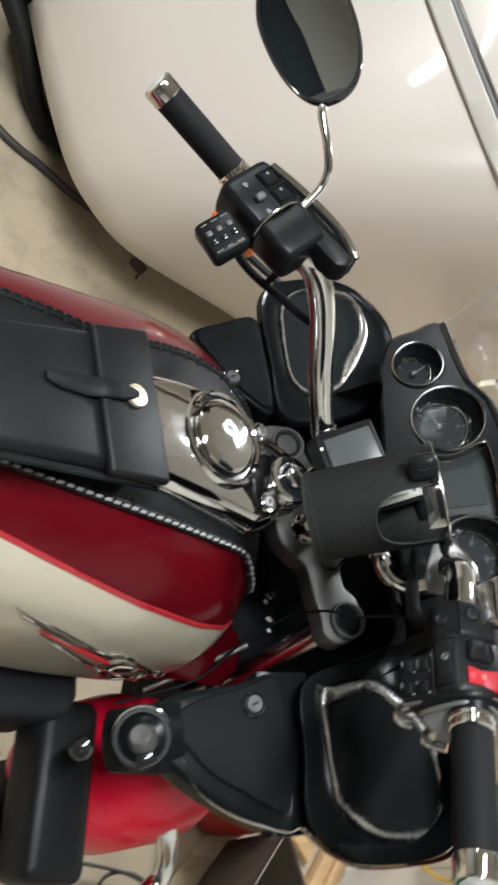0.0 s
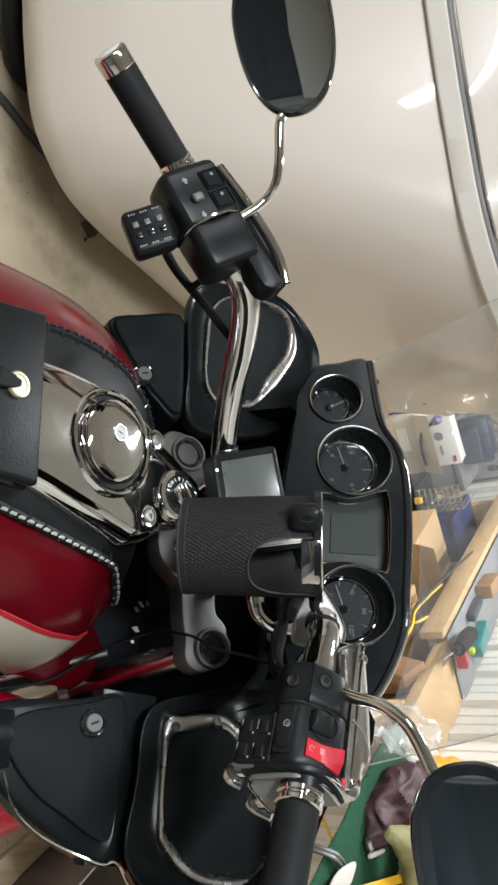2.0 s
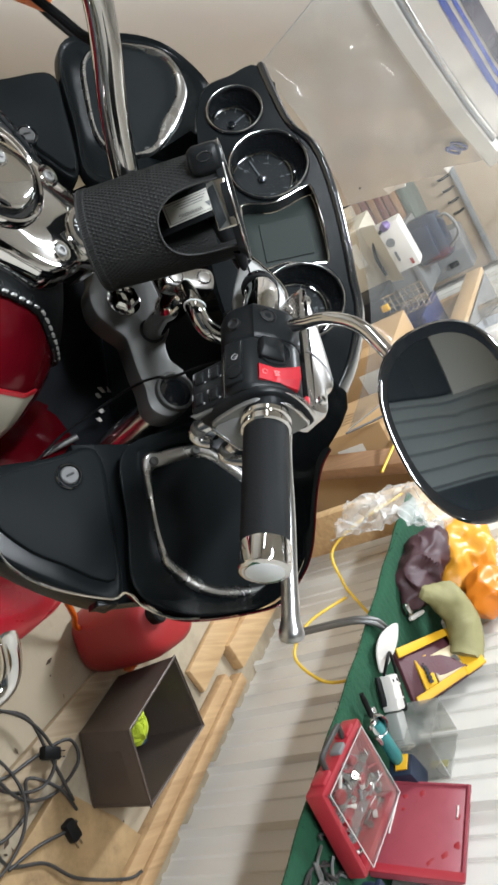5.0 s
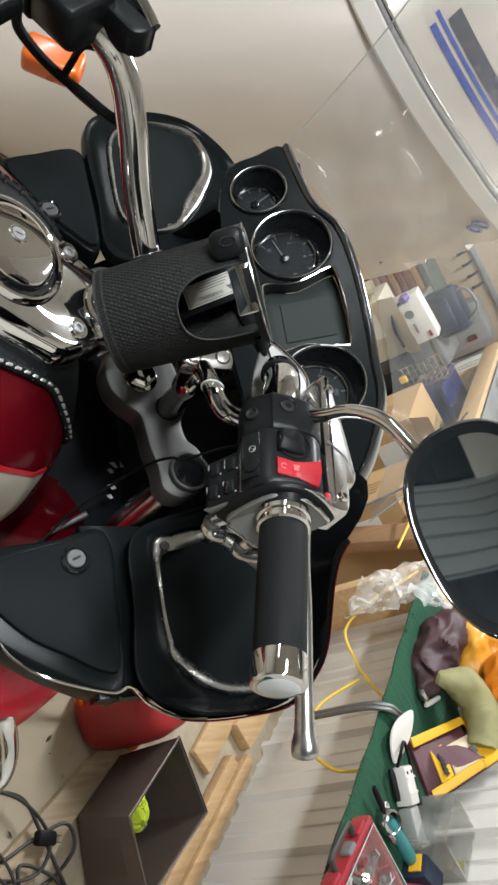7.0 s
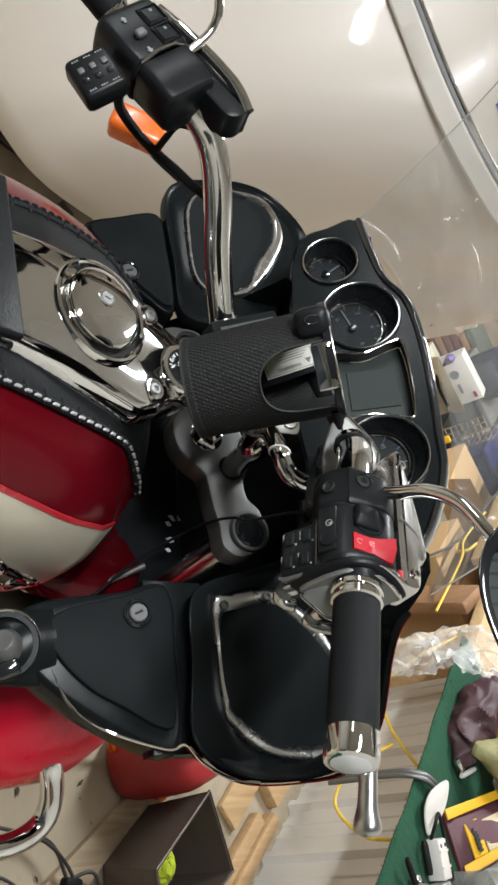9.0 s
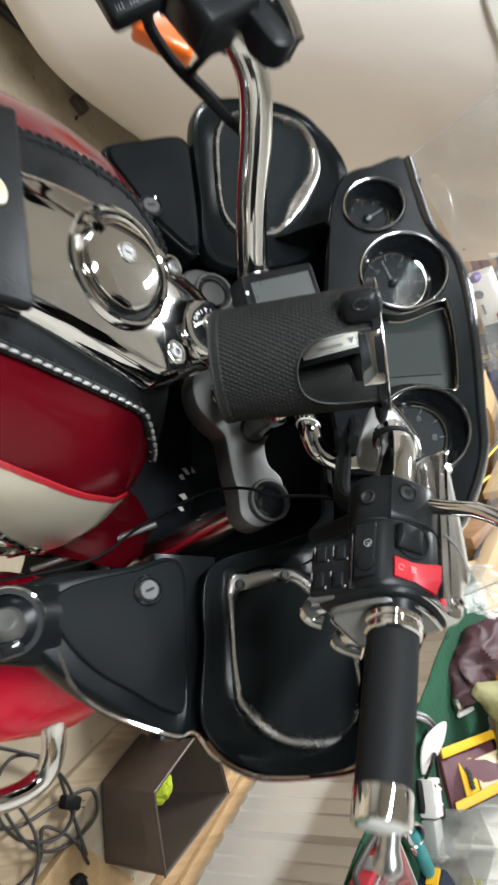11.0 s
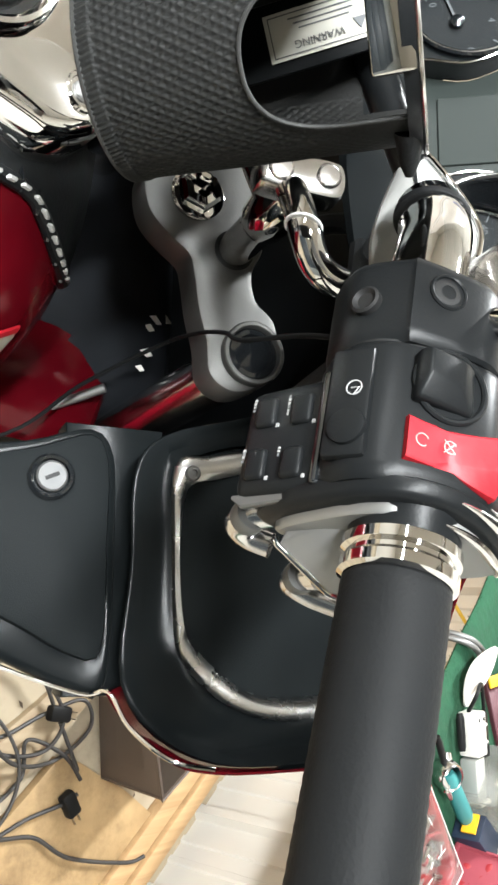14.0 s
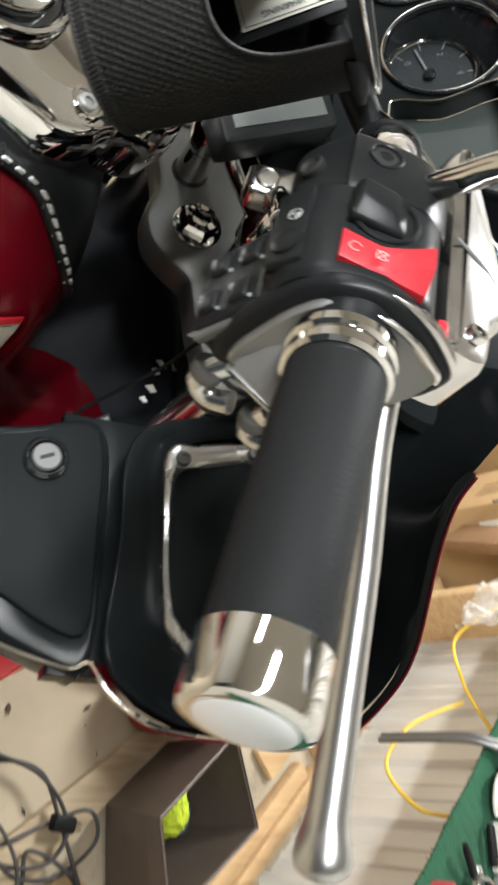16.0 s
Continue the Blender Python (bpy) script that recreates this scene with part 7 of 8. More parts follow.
# -- switch housings --
def right_controls():
    d = V((0.95, -0.30, 0.05)).normalized()
    m = basis((0.235, -0.1637, 1.123), (-0.2044, -0.5077, 0.8369), d)
    up = m.col[2].to_3d()
    L = lambda x, y, z: m @ V((x / 1000, y / 1000, z / 1000))

    def shell(profile, stations):
        """A moulding: one closed section carried along the bar, scaled at each station."""
        ring = spline([(0, y, z) for y, z in profile], 5, True)
        bm = B()
        loft(bm, [[L(x + lean * p.y, p.y * k, p.z * k) for p in ring] for x, k, lean in stations])
        return bm

    bm = shell([(-31, 2), (-28, 15), (-20, 23), (-8, 26), (10, 26.5), (21, 24.5), (28, 16), (30.5, 2), (26, -14), (8, -25), (-14, -25), (-27, -14)],
               [(-11, 0.90, 0), (-9.5, 0.97, 0), (-7, 1.0, 0), (34, 1.0, 0), (38, 0.985, 0), (40, 0.93, 0)])
    h = part("switch_housing", bm, BLACK, BIKE, "black handlebar switch housing", angle=40)
    # lever clamp: flat bright top, steep inner side
    bm = shell([(-29, -4), (-27, 8), (-14, 21), (-10, 23.5), (14, 24), (24, 20), (32, 11), (33, -4), (26, -16), (6, -24), (-14, -24), (-26, -16)],
               [(-50, 0.80, 0.05), (-47.5, 0.94, 0.05), (-44, 1.0, 0.05), (-18, 1.0, 0.03), (-14.5, 0.98, 0.02), (-13, 0.93, 0)])
    c = part("lever_clamp", bm, BLACK, BIKE, "black lever clamp", angle=32)
    bm = shell([(-26, 0), (-22, 14), (-8, 21), (10, 22), (22, 17), (27, 2), (22, -14), (0, -22), (-20, -16)], [(-14, 1.0, 0), (-9, 1.0, 0)])
    part("clamp_gap", bm, GEARBLACK, c, "dark joint between the clamp halves")
    # socket bolt sunk in the clamp, with a raised lip
    mm = m @ pose(-0.036, 0.0, 0.0238)
    bm = B()
    lathe(bm, mm, [(0.0072, -0.003), (0.0072, 0.0006), (0.0066, 0.0012), (0.0060, 0.0008), (0.0056, -0.001)], 28, closed=True)
    part("bolt_lip", bm, BLACK, c, "polished lip of the bolt hole")
    bm = B()
    lathe(bm, mm, [(0.0057, -0.002), (0.0057, 0.0001), (0.0045, 0.0005), (0.0028, 0.0005), (0.0026, -0.001), (0.0, -0.001)], 24)
    part("clamp_screw", bm, GEARBLACK, c, "black socket screw")
    bm = B()
    lathe(bm, m @ pose(-0.030, -0.025, 0.012, 52, 0, 0), [(0.0055, -0.002), (0.0055, 0.0012), (0.0045, 0.0018), (0.003, 0.0006), (0.0, 0.0004)], 20)
    part("clamp_screw", bm, GEARBLACK, c, "black socket screw")
    # red stop switch: a dished rocker that flares into a tall paddle
    bm = B()
    rows, n = [], 19
    for i in range(n):
        t = i / (n - 1)
        y = -12 + 31 * t
        lift = 1.6 * (1 - t) ** 2 + 9.5 * max(0.0, t - 0.45) ** 1.3 * 1.9
        x0, x1 = 18.0 + 1.5 * t, 32.5 + 0.5 * t + 5.0 * max(0.0, t - 0.55) ** 0.8 * 1.9
        ztop, zlow = 26.6 + lift, 26.4 + lift * 0.35 - 2.0 * max(0.0, t - 0.6)
        xt = x1 - 9.5 * max(0.0, t - 0.35) ** 0.8
        rows.append([L(*q) for q in ((x0, y, 16), (x0, y, ztop - 0.8), (x0 + 0.9, y, ztop), (xt - 0.9, y, ztop), (xt, y, ztop - 0.5), (x1, y, zlow), (x1 + 0.3, y, zlow - 1.0), (x1, y, 16))])
    loft(bm, rows)
    k = part("stop_switch", bm, RED_PLASTIC, h, "red engine stop rocker switch", angle=30)
    for cx, cy, cz in ((25.5, -7.0, 28.0), (25.0, 3.0, 27.6)):
        mm = m @ pose(cx / 1000, cy / 1000, cz / 1000)
        bm = B()
        tube(bm, [mm @ V((0.0021 * math.cos(q), 0.0021 * math.sin(q), 0)) for q in (radians(110 + 290 * j / 16) for j in range(17))], 0.00022, 5)
        part("switch_mark", bm, PINKPRINT, k, "pale ring symbol")
        if cy > 0:
            for a in (45, -45):
                bm = B()
                box(bm, mm @ pose(0, 0, 0, 0, 0, a), 0.0062, 0.0004, 0.0003)
                part("switch_mark", bm, PINKPRINT, k, "pale cross symbol")
    # starter button: a tilted wedge in a round recess
    bm = B()
    ring_of(bm, m @ pose(0.003, 0.002, 0.0255), 0.0115, 0.0022, 0.0022, 30)
    part("button_ring", bm, BLACK, h, "black recess lip")
    bm = B()
    loft(bm, [[L(*q) for q in some] for some in (((-6, -11, 24), (12, -11, 24), (12, 10, 24), (-6, 10, 24)), ((-6, -11, 30), (12, -11, 30), (12, 10, 28), (-6, 10, 28)), ((-5, -9, 34), (4, -9, 34), (6, 4, 31.5), (-5, 4, 32)))])
    bmesh.ops.bevel(bm, geom=bm.edges[:], offset=0.0012, segments=2, affect="EDGES", profile=0.5)
    part("starter_button", bm, BLACK, h, "black wedge starter button", angle=40)
    # toggle on the inner slope, with a white ring mark
    sl = m @ pose(0.014, -0.0255, 0.0172, 47, 0, 0)
    bm = B()
    box(bm, sl @ Matrix.Translation((0, -0.002, 0.0005)), 0.040, 0.015, 0.005, 0.0018)
    f = part("flap_switch", bm, BLACK, h, "glossy black toggle")
    bm = B()
    lathe(bm, sl @ Matrix.Translation((0.010, -0.001, 0.002)), [(0.0065, 0.0), (0.0062, 0.0022), (0.0045, 0.0028), (0.0, 0.0026)], 24)
    part("toggle_dish", bm, BLACK, f, "round finger dish")
    mm = sl @ Matrix.Translation((-0.004, 0.0, 0.0034))
    bm = B()
    tube(bm, [mm @ V((0.0026 * math.cos(q), 0.0026 * math.sin(q), 0)) for q in (2 * math.pi * j / 16 for j in range(17))] + [mm @ V((0, 0.0018, 0)), mm @ V((0, -0.001, 0))], 0.00028, 5)
    part("switch_mark", bm, MARK, f, "white ring symbol")
    # button pod on the steep inner face
    pm = basis(L(19.5, -39.5, -9.0), m.to_3x3() @ V((0, -0.82, 0.57)), d)
    bm = B()
    box(bm, pm @ Matrix.Translation((0, 0, -0.010)), 0.042, 0.036, 0.022, 0.0045, 3)
    p = part("button_pod", bm, BLACK, h, "black button pod")
    bm = B()
    box(bm, pm @ Matrix.Translation((-0.001, 0.0155, 0.0008)), 0.042, 0.003, 0.003, 0.0012)
    part("pod_ridge", bm, BLACK_GLOSS, p, "raised pod edge")
    rng = random.Random(3)
    for x, y in ((-0.010, -0.008), (0.010, -0.009), (-0.009, 0.007), (0.011, 0.006)):
        bm = B()
        box(bm, pm @ Matrix.Translation((x, y, 0.0010)), 0.0115, 0.0085, 0.004, 0.0018, 3)
        part("pod_button", bm, BLACK, p)
        bm = B()
        box(bm, pm @ Matrix.Translation((x + 0.0055, y + 0.0052, 0.0012)), 0.0014, 0.0012, 0.0004)
        part("pod_mark", bm, MARK, p, "small white symbol")
        for j in range(rng.randint(3, 6)):
            bm = B()
            box(bm, pm @ Matrix.Translation((x - 0.0065 + 0.0014 * j + 0.0003 * rng.random(), y - 0.0062, 0.0012)), 0.0008 + 0.0004 * rng.random(), 0.0006 + 0.0005 * rng.random(), 0.0003)
            part("pod_mark", bm, DIMPRINT if rng.random() < 0.4 else MARK, p, "small unreadable white marking")
    # grey skid along the pod's outer end
    bm = B()
    slab(bm, [L(*q) for q in ((38, -29, 3), (42.5, -29, 2), (44, -47, -22), (39, -50, -25))], m.to_3x3() @ V((0.35, -0.75, 0.55)), 0.004, 0.0012)
    part("pod_skid", bm, STEEL, p, "worn grey end plate")
    # throttle flange: black rim, bright worn arcs, dull alloy plate
    fl = [(39, 8.5), (33, 17), (22, 24), (8, 28), (-8, 27), (-20, 20), (-29, 8), (-37, -8), (-40, -24), (-33, -30), (-16, -27), (4, -26), (22, -20), (34, -6)]
    ring = spline([(0, y, z) for y, z in fl], 6, True)
    edge = lambda q: 41 + 0.0052 * max(0.0, q.y) ** 1.95
    bm = B()
    loft(bm, [[L(edge(q) + x, q.y * k, q.z * k) for q in ring] for x, k in ((-3.5, 0.95), (-2.5, 1.0), (1.5, 1.0), (3.0, 0.96), (4.0, 0.90))])
    part("housing_flange", bm, BLACK, h, "black throttle housing flange", angle=40)
    fi = [(33.5, 8), (27, 15), (17, 20.5), (3, 23), (-10, 20.5), (-19, 12), (-26, 0), (-33, -16), (-31, -23), (-10, -22), (10, -20), (26, -12)]
    inn = spline([(0, y, z) for y, z in fi], 6, True)
    bm = B()
    loft(bm, [[L(edge(q) + x, q.y * k, q.z * k) for q in inn] for x, k in ((2.0, 1.0), (6.5, 1.0), (7.5, 0.97))])
    part("flange_plate", bm, DULL_ALLOY, h, "dull alloy plate behind the grip", angle=40)
    for line, x, i0, i1, w in ((ring, 1.0, 0, 19, 0.0021), (inn, 7.2, 0, 19, 0.0015), (ring, -3.0, 0, 14, 0.0011)):
        pts = line[i0:i1]
        bm = B()
        tube(bm, [L(edge(q) + x, q.y, q.z) for q in pts], [0.0003 + w * math.sin(math.pi * min(1.0, (j + 4) / (len(pts) + 3))) for j in range(len(pts))], 8)
        part("flange_edge", bm, CHROME_SOFT, h, "bright polished edge")
    # alloy web under the grip with a bright edge, and the cable elbows
    bm = B()
    slab(bm, [L(*q) for q in ((46, -30, -17), (53, -31.5, -20), (65, -11, -21.5), (66, 2, -14), (50, 4, 2), (45, -16, 2))], m.to_3x3() @ V((0.75, -0.45, 0.48)), 0.006, 0.0012)
    part("flange_web", bm, DULL_ALLOY, h, "dull alloy web")
    bm = B()
    tube(bm, [L(51, -33, -20), L(53, -32, -20.5), L(64.5, -11, -22), L(66, -6, -20)], 0.0011, 8)
    part("web_edge", bm, CHROME, h, "bright web edge")
    for pts, r in ((((36, -30, -36), (38, -38, -44), (39, -39, -50), (41, -33, -53), (43, -25, -50)), 0.0052), (((57, -12, -30), (56, -16, -40), (56, -16, -47), (59, -8, -46), (62, 2, -40)), 0.0046)):
        bm = B()
        tube(bm, spline([L(*q) for q in pts], 5), r, 14)
        part("cable_elbow", bm, CHROME_SOFT, h, "worn chrome cable elbow")
        bm = B()
        lathe(bm, basis(L(*pts[1]), L(*pts[1]) - L(*pts[2])), [(r + 0.0012, -0.001), (r + 0.0016, 0.0), (r + 0.0016, 0.004), (r + 0.0012, 0.005)], 20)
        part("elbow_nut", bm, STEEL, h, "grey elbow nut")
    # dark throttle neck between the flange and the grip collar
    bm = B()
    g0, gd = V((0.295, -0.1865, 1.1315)), V((0.1095, -0.0435, 0.004)).normalized()
    lathe(bm, basis(g0 - gd * 0.030, gd), [(0.0195, 0.0), (0.0195, 0.010), (0.0182, 0.013), (0.0174, 0.022)], 36)
    part("throttle_neck", bm, BLACK, h, "black throttle neck")
    # brake fluid reservoir: long polished body with a stepped end
    def top(x, y, drop=0.0):
        return L(x, y, 4 + (352 * (x + 100) - 1123 * (y - 46)) / 4002 - drop)
    rn = (top(0, 50) - top(0, 40)).cross(top(10, 45) - top(0, 45)).normalized()
    rn = rn if rn.dot(up) > 0 else -rn
    bm = B()
    out = spline([(-101, 44, 0), (-94, 38.5, 0), (-60, 35, 0), (-20, 33, 0), (20, 31, 0), (40, 30.5, 0), (46.5, 34, 0), (46.5, 44, 0), (42, 51, 0), (30, 53.5, 0), (17, 55, 0), (13, 60, 0), (4, 63, 0), (-25, 60.5, 0), (-55, 56, 0), (-85, 51, 0), (-99, 48, 0)], 4, True)
    slab(bm, [top(q.x, q.y) for q in out], rn, 0.026, 0.0065)
    r = part("reservoir", bm, CHROME_SOFT, BIKE, "polished brake reservoir", angle=40)
    bm = B()
    tube(bm, spline([top(-18, 35.5, -0.4), top(-14, 44, -0.4), top(-9, 52, 0.0), top(4, 60, 0.6)], 6), 0.0007, 6)
    part("cover_seam", bm, GREY, r, "dark cover seam")
    for x, y in ((34, 43), (-80, 44)):
        screw(top(x, y, -0.3), rn, 0.0042, r, CHROME)
    bm = B()
    box(bm, m @ pose(0.040, 0.030, 0.014), 0.010, 0.004, 0.012, 0.001)
    part("reservoir_mark", bm, RED_PLASTIC, r, "small red reflector")
    # brake lever, ball ended
    bm = B()
    pts = spline([(0.262, -0.150, 1.134), (0.300, -0.146, 1.120), (0.345, -0.141, 1.109), (0.390, -0.141, 1.100), (0.420, -0.143, 1.0955), (0.434, -0.1435, 1.093), (0.446, -0.143, 1.0915)], 6)
    n = len(pts)
    ball = lambda i: 0.0024 * math.exp(-((i - (n - 5)) / 3.2) ** 2) - 0.0125 * max(0.0, (i - (n - 4)) / 4.0) ** 2.5
    tube(bm, pts, [max(0.0012, 0.0072 + 0.0034 * (i / n) ** 2 + ball(i)) for i in range(n)], 20, flat=0.80, side=(0, 0.75, 0.6))
    part("brake_lever", bm, ALLOY, BIKE, "polished brake lever with a ball end", angle=60)


PINKPRINT = shade("pale_red_print", (0.70, 0.22, 0.21), 0.5)
right_controls()


def left_controls():
    d = V((-0.76, -0.598, -0.256)).normalized()
    m = basis((-0.235, -0.283, 1.045), (0.1, -0.6, 0.8), d)
    ring = spline([(0, y, z) for y, z in ((-0.030, -0.014), (-0.0305, 0.010), (-0.0300, 0.024), (-0.0275, 0.0292), (-0.022, 0.0305), (0.0, 0.0305), (0.024, 0.0303), (0.031, 0.0285), (0.0345, 0.023), (0.036, 0.012), (0.035, -0.012), (0.024, -0.025), (0.0, -0.028), (-0.020, -0.025))], 5, True)
    bm = B()
    loft(bm, [[m @ V((x, p.y * s, p.z * s)) for p in ring] for x, s in ((-0.006, 0.95), (-0.004, 1.0), (0.046, 1.0), (0.051, 0.96), (0.054, 0.86))])
    h = part("switch_housing", bm, BLACK, BIKE, "black handlebar switch housing", angle=40)
    bm = B()
    loft(bm, [[m @ V((x, p.y * s, p.z * s)) for p in ring] for x, s in ((-0.054, 0.76), (-0.052, 0.86), (-0.049, 0.9), (-0.010, 0.94), (-0.008, 0.90))])
    c = part("lever_clamp", bm, BLACK, BIKE, "black lever clamp", angle=40)
    for x, y in ((-0.030, 0.018), (-0.034, -0.010)):
        bm = B()
        lathe(bm, m @ Matrix.Translation((x, y, 0.0265)), [(0.0055, 0), (0.0055, 0.001), (0.0045, 0.0015), (0.0035, 0.0004), (0.0, 0.0)], 18)
        part("clamp_screw", bm, GEARBLACK, c, "black socket screw")
    for x, y in ((0.031, -0.015), (0.008, -0.014)):
        bm = B()
        band(bm, [m @ V((x + u * 0.0105, y + v * 0.0115, 0.0306)) for u, v in ((-1, -1), (1, -1), (1, 1), (-1, 1))], m.col[2].to_3d(), 0.0022, 0.0022, 0.0008)
        rc = part("rocker_recess", bm, BLACK, h, "raised edge of the recess")
        bm = B()
        loft(bm, [[m @ V((x + u * 0.0082 * k, y + v * 0.0092 * k, z + v * 0.0012)) for u, v in ((-1, -1), (1, -1), (1, 1), (-1, 1))] for z, k in ((0.0285, 1.0), (0.0315, 1.0), (0.0325, 0.9))])
        part("rocker", bm, BLACK, h, "black rocker switch", smooth=False)
        bm = B()
        box(bm, m @ Matrix.Translation((x + 0.004, y - 0.001, 0.0330)), 0.0030, 0.0030, 0.0004)
        part("switch_mark", bm, DIMPRINT, rc)
    bm = B()
    box(bm, m @ Matrix.Translation((0.016, 0.012, 0.034)), 0.009, 0.012, 0.008, 0.003, 3)
    part("indicator_switch", bm, WORN_KEY, h, "worn grey indicator button")
    for x, rz in ((0.037, 0), (-0.001, 180)):
        bm = B()
        mm = m @ Matrix.Translation((x, 0.014, 0.0318)) @ pose(0, 0, 0, 0, 0, rz)
        slab(bm, [mm @ V(q) for q in ((0.004, 0, 0), (0.0, 0.0035, 0), (0.0, 0.0015, 0), (-0.003, 0.0015, 0), (-0.003, -0.0015, 0), (0.0, -0.0015, 0), (0.0, -0.0035, 0))], mm.col[2].to_3d(), 0.0005, 0.0001)
        part("arrow_mark", bm, DIMPRINT, h)
    pm = m @ pose(0.010, 0.064, 0.008, -14, 0, -8)
    bm = B()
    box(bm, pm, 0.046, 0.044, 0.024, 0.006, 3)
    p = part("button_pod", bm, BLACK, h, "black audio button pod")
    for x in (-0.010, 0.010):
        for y in (-0.012, 0.0, 0.012):
            bm = B()
            box(bm, pm @ Matrix.Translation((x * 0.55, y, 0.0122)), 0.0062, 0.0062, 0.003, 0.0012)
            part("pod_button", bm, WORN_KEY if x > 0 else BLACK_GLOSS, p, "worn grey button" if x > 0 else "black button")
            for j in range(3):
                bm = B()
                box(bm, pm @ Matrix.Translation((x * 1.65, y - 0.0026 + 0.0026 * j, 0.0122)), 0.0013, 0.0011, 0.0006)
                part("pod_mark", bm, MARK, p, "small unreadable white marking")
    # clutch reservoir
    bm = B()
    a, b = m @ V((0.046, -0.032, 0.0)), m @ V((-0.090, -0.030, 0.0))
    mm = basis((a + b) / 2, m.col[2].to_3d(), b - a)
    L = (b - a).length / 2
    slab(bm, spline([mm @ V((x, y, 0.016)) for x, y in ((-L, -0.006), (-L + 0.02, -0.014), (L - 0.02, -0.016), (L, -0.010), (L + 0.002, 0.006), (L - 0.01, 0.012), (-L + 0.02, 0.010), (-L, 0.006))], 4, True), mm.col[2].to_3d(), 0.030, 0.005)
    r = part("reservoir", bm, BLACK, BIKE, "clutch reservoir", angle=40)
    bm = B()
    tube(bm, spline([mm @ V(q) for q in ((-L - 0.002, 0.010, 0.012), (-L + 0.05, 0.015, 0.016), (L - 0.03, 0.016, 0.017), (L + 0.001, 0.010, 0.012))], 5), 0.006, 12)
    part("reservoir_edge", bm, CHROME, r, "bright polished edge")
    bm = B()
    tube(bm, [m @ V((-0.006, q * 0.9, zz)) for q, zz in ((0.037, 0.008), (0.030, 0.026), (0.010, 0.0325), (-0.012, 0.0325), (-0.032, 0.022))], 0.0018, 8)
    part("clamp_band", bm, CHROME, h, "thin chrome band")
    # cables
    bm = B()
    tube(bm, spline([(-0.226, -0.292, 1.006), (-0.223, -0.281, 0.995), (-0.224, -0.250, 0.985), (-0.223, -0.220, 0.981), (-0.213, -0.188, 0.986), (-0.198, -0.170, 0.994), (-0.176, -0.160, 1.010)], 6), 0.0052, 10)
    part("cable", bm, RUBBER, BIKE, "black control cable")
    bm = B()
    tube(bm, spline([(-0.222, -0.215, 0.982), (-0.222, -0.222, 1.004), (-0.214, -0.232, 1.028), (-0.208, -0.225, 1.040)], 6), 0.0040, 8)
    part("cable", bm, RUBBER, BIKE, "black control cable")


left_controls()
bm = B()
tube(bm, spline([(0.175, -0.075, 1.06), (0.150, -0.048, 0.995), (0.135, -0.03, 0.93), (0.122, -0.02, 0.905), (0.108, 0.0, 0.86), (0.10, 0.02, 0.80), (0.13, -0.01, 0.74), (0.171, -0.045, 0.69), (0.20, -0.14, 0.64)], 6), 0.0017, 8)
part("thin_wire", bm, RUBBER, BIKE, "thin loose black wire")
for pts, r in (([(0.19, -0.12, 1.09), (0.16, -0.06, 1.03), (0.10, 0.0, 1.0), (0.03, 0.06, 0.96), (0.0, 0.09, 0.9)], 0.008), ([(0.20, -0.13, 1.08), (0.19, -0.06, 1.0), (0.15, 0.03, 0.96), (0.08, 0.10, 0.92)], 0.007), ([(0.10, -0.03, 1.03), (0.06, 0.03, 1.0), (0.0, 0.07, 0.97)], 0.007)):
    bm = B()
    tube(bm, spline(pts, 6), r, 10)
    part("cable", bm, RUBBER, BIKE, "black cable")


# -- mirrors --
def mirror(stem, c, normal, along, L, W, skew, right):
    bm = B()
    tube(bm, spline(stem, 6), 0.0056 if right else 0.0048, 14)
    st = part("mirror_stem", bm, CHROME, BIKE, "bent chrome mirror stem", angle=60)
    m = basis(c, normal, along)
    loop = []
    for j in range(56):
        k = 2 * math.pi * j / 56
        x, y = math.cos(k), math.sin(k)
        x, y = math.copysign(abs(x) ** 0.85, x), math.copysign(abs(y) ** 0.85, y)
        loop.append(V((L * x, W * y * (1 + skew * x), 0)))
    bm = B()
    n = V((0, 0, 1))
    rows = [[m @ (p * s + n * z) for p in loop] for s, z in ((0.55, -0.034), (0.80, -0.028), (0.95, -0.015), (1.0, -0.004), (1.0, 0.0), (0.97, 0.0025), (0.925, 0.001))]
    loft(bm, rows, True, True)
    sh = part("mirror", bm, BLACK_GLOSS, BIKE, "oval rear-view mirror with a black rim", angle=50)
    bm = B()
    g = 0.865 if right else 0.93
    loft(bm, [[m @ (p * g * s + n * (0.0012 + 0.0012 * (1 - s * s))) for p in loop] for s in (1.0, 0.985, 0.91, 0.8, 0.66, 0.5, 0.33, 0.16, 0.02)], False, True)
    part("mirror_glass", bm, MIRROR, sh, "mirror glass")
    if not right:
        bm = B()
        rows = [[m @ (p * s + n * z) for p in loop[44:] + loop[:13]] for s, z in ((1.015, -0.002), (1.02, -0.008), (0.98, -0.018))]
        loft(bm, rows, False, False, closed=False)
        part("mirror_edge", bm, CHROME, sh, "chrome back edge")
    return sh


mirror([(0.203, -0.147, 1.148), (0.208, -0.149, 1.164), (0.214, -0.150, 1.186), (0.230, -0.148, 1.208), (0.259, -0.145, 1.224), (0.285, -0.140, 1.236)], (0.327, -0.150, 1.262), (0.12, -0.96, 0.22), (1.0, 0.08, 0.10), 0.073, 0.047, -0.10, True)
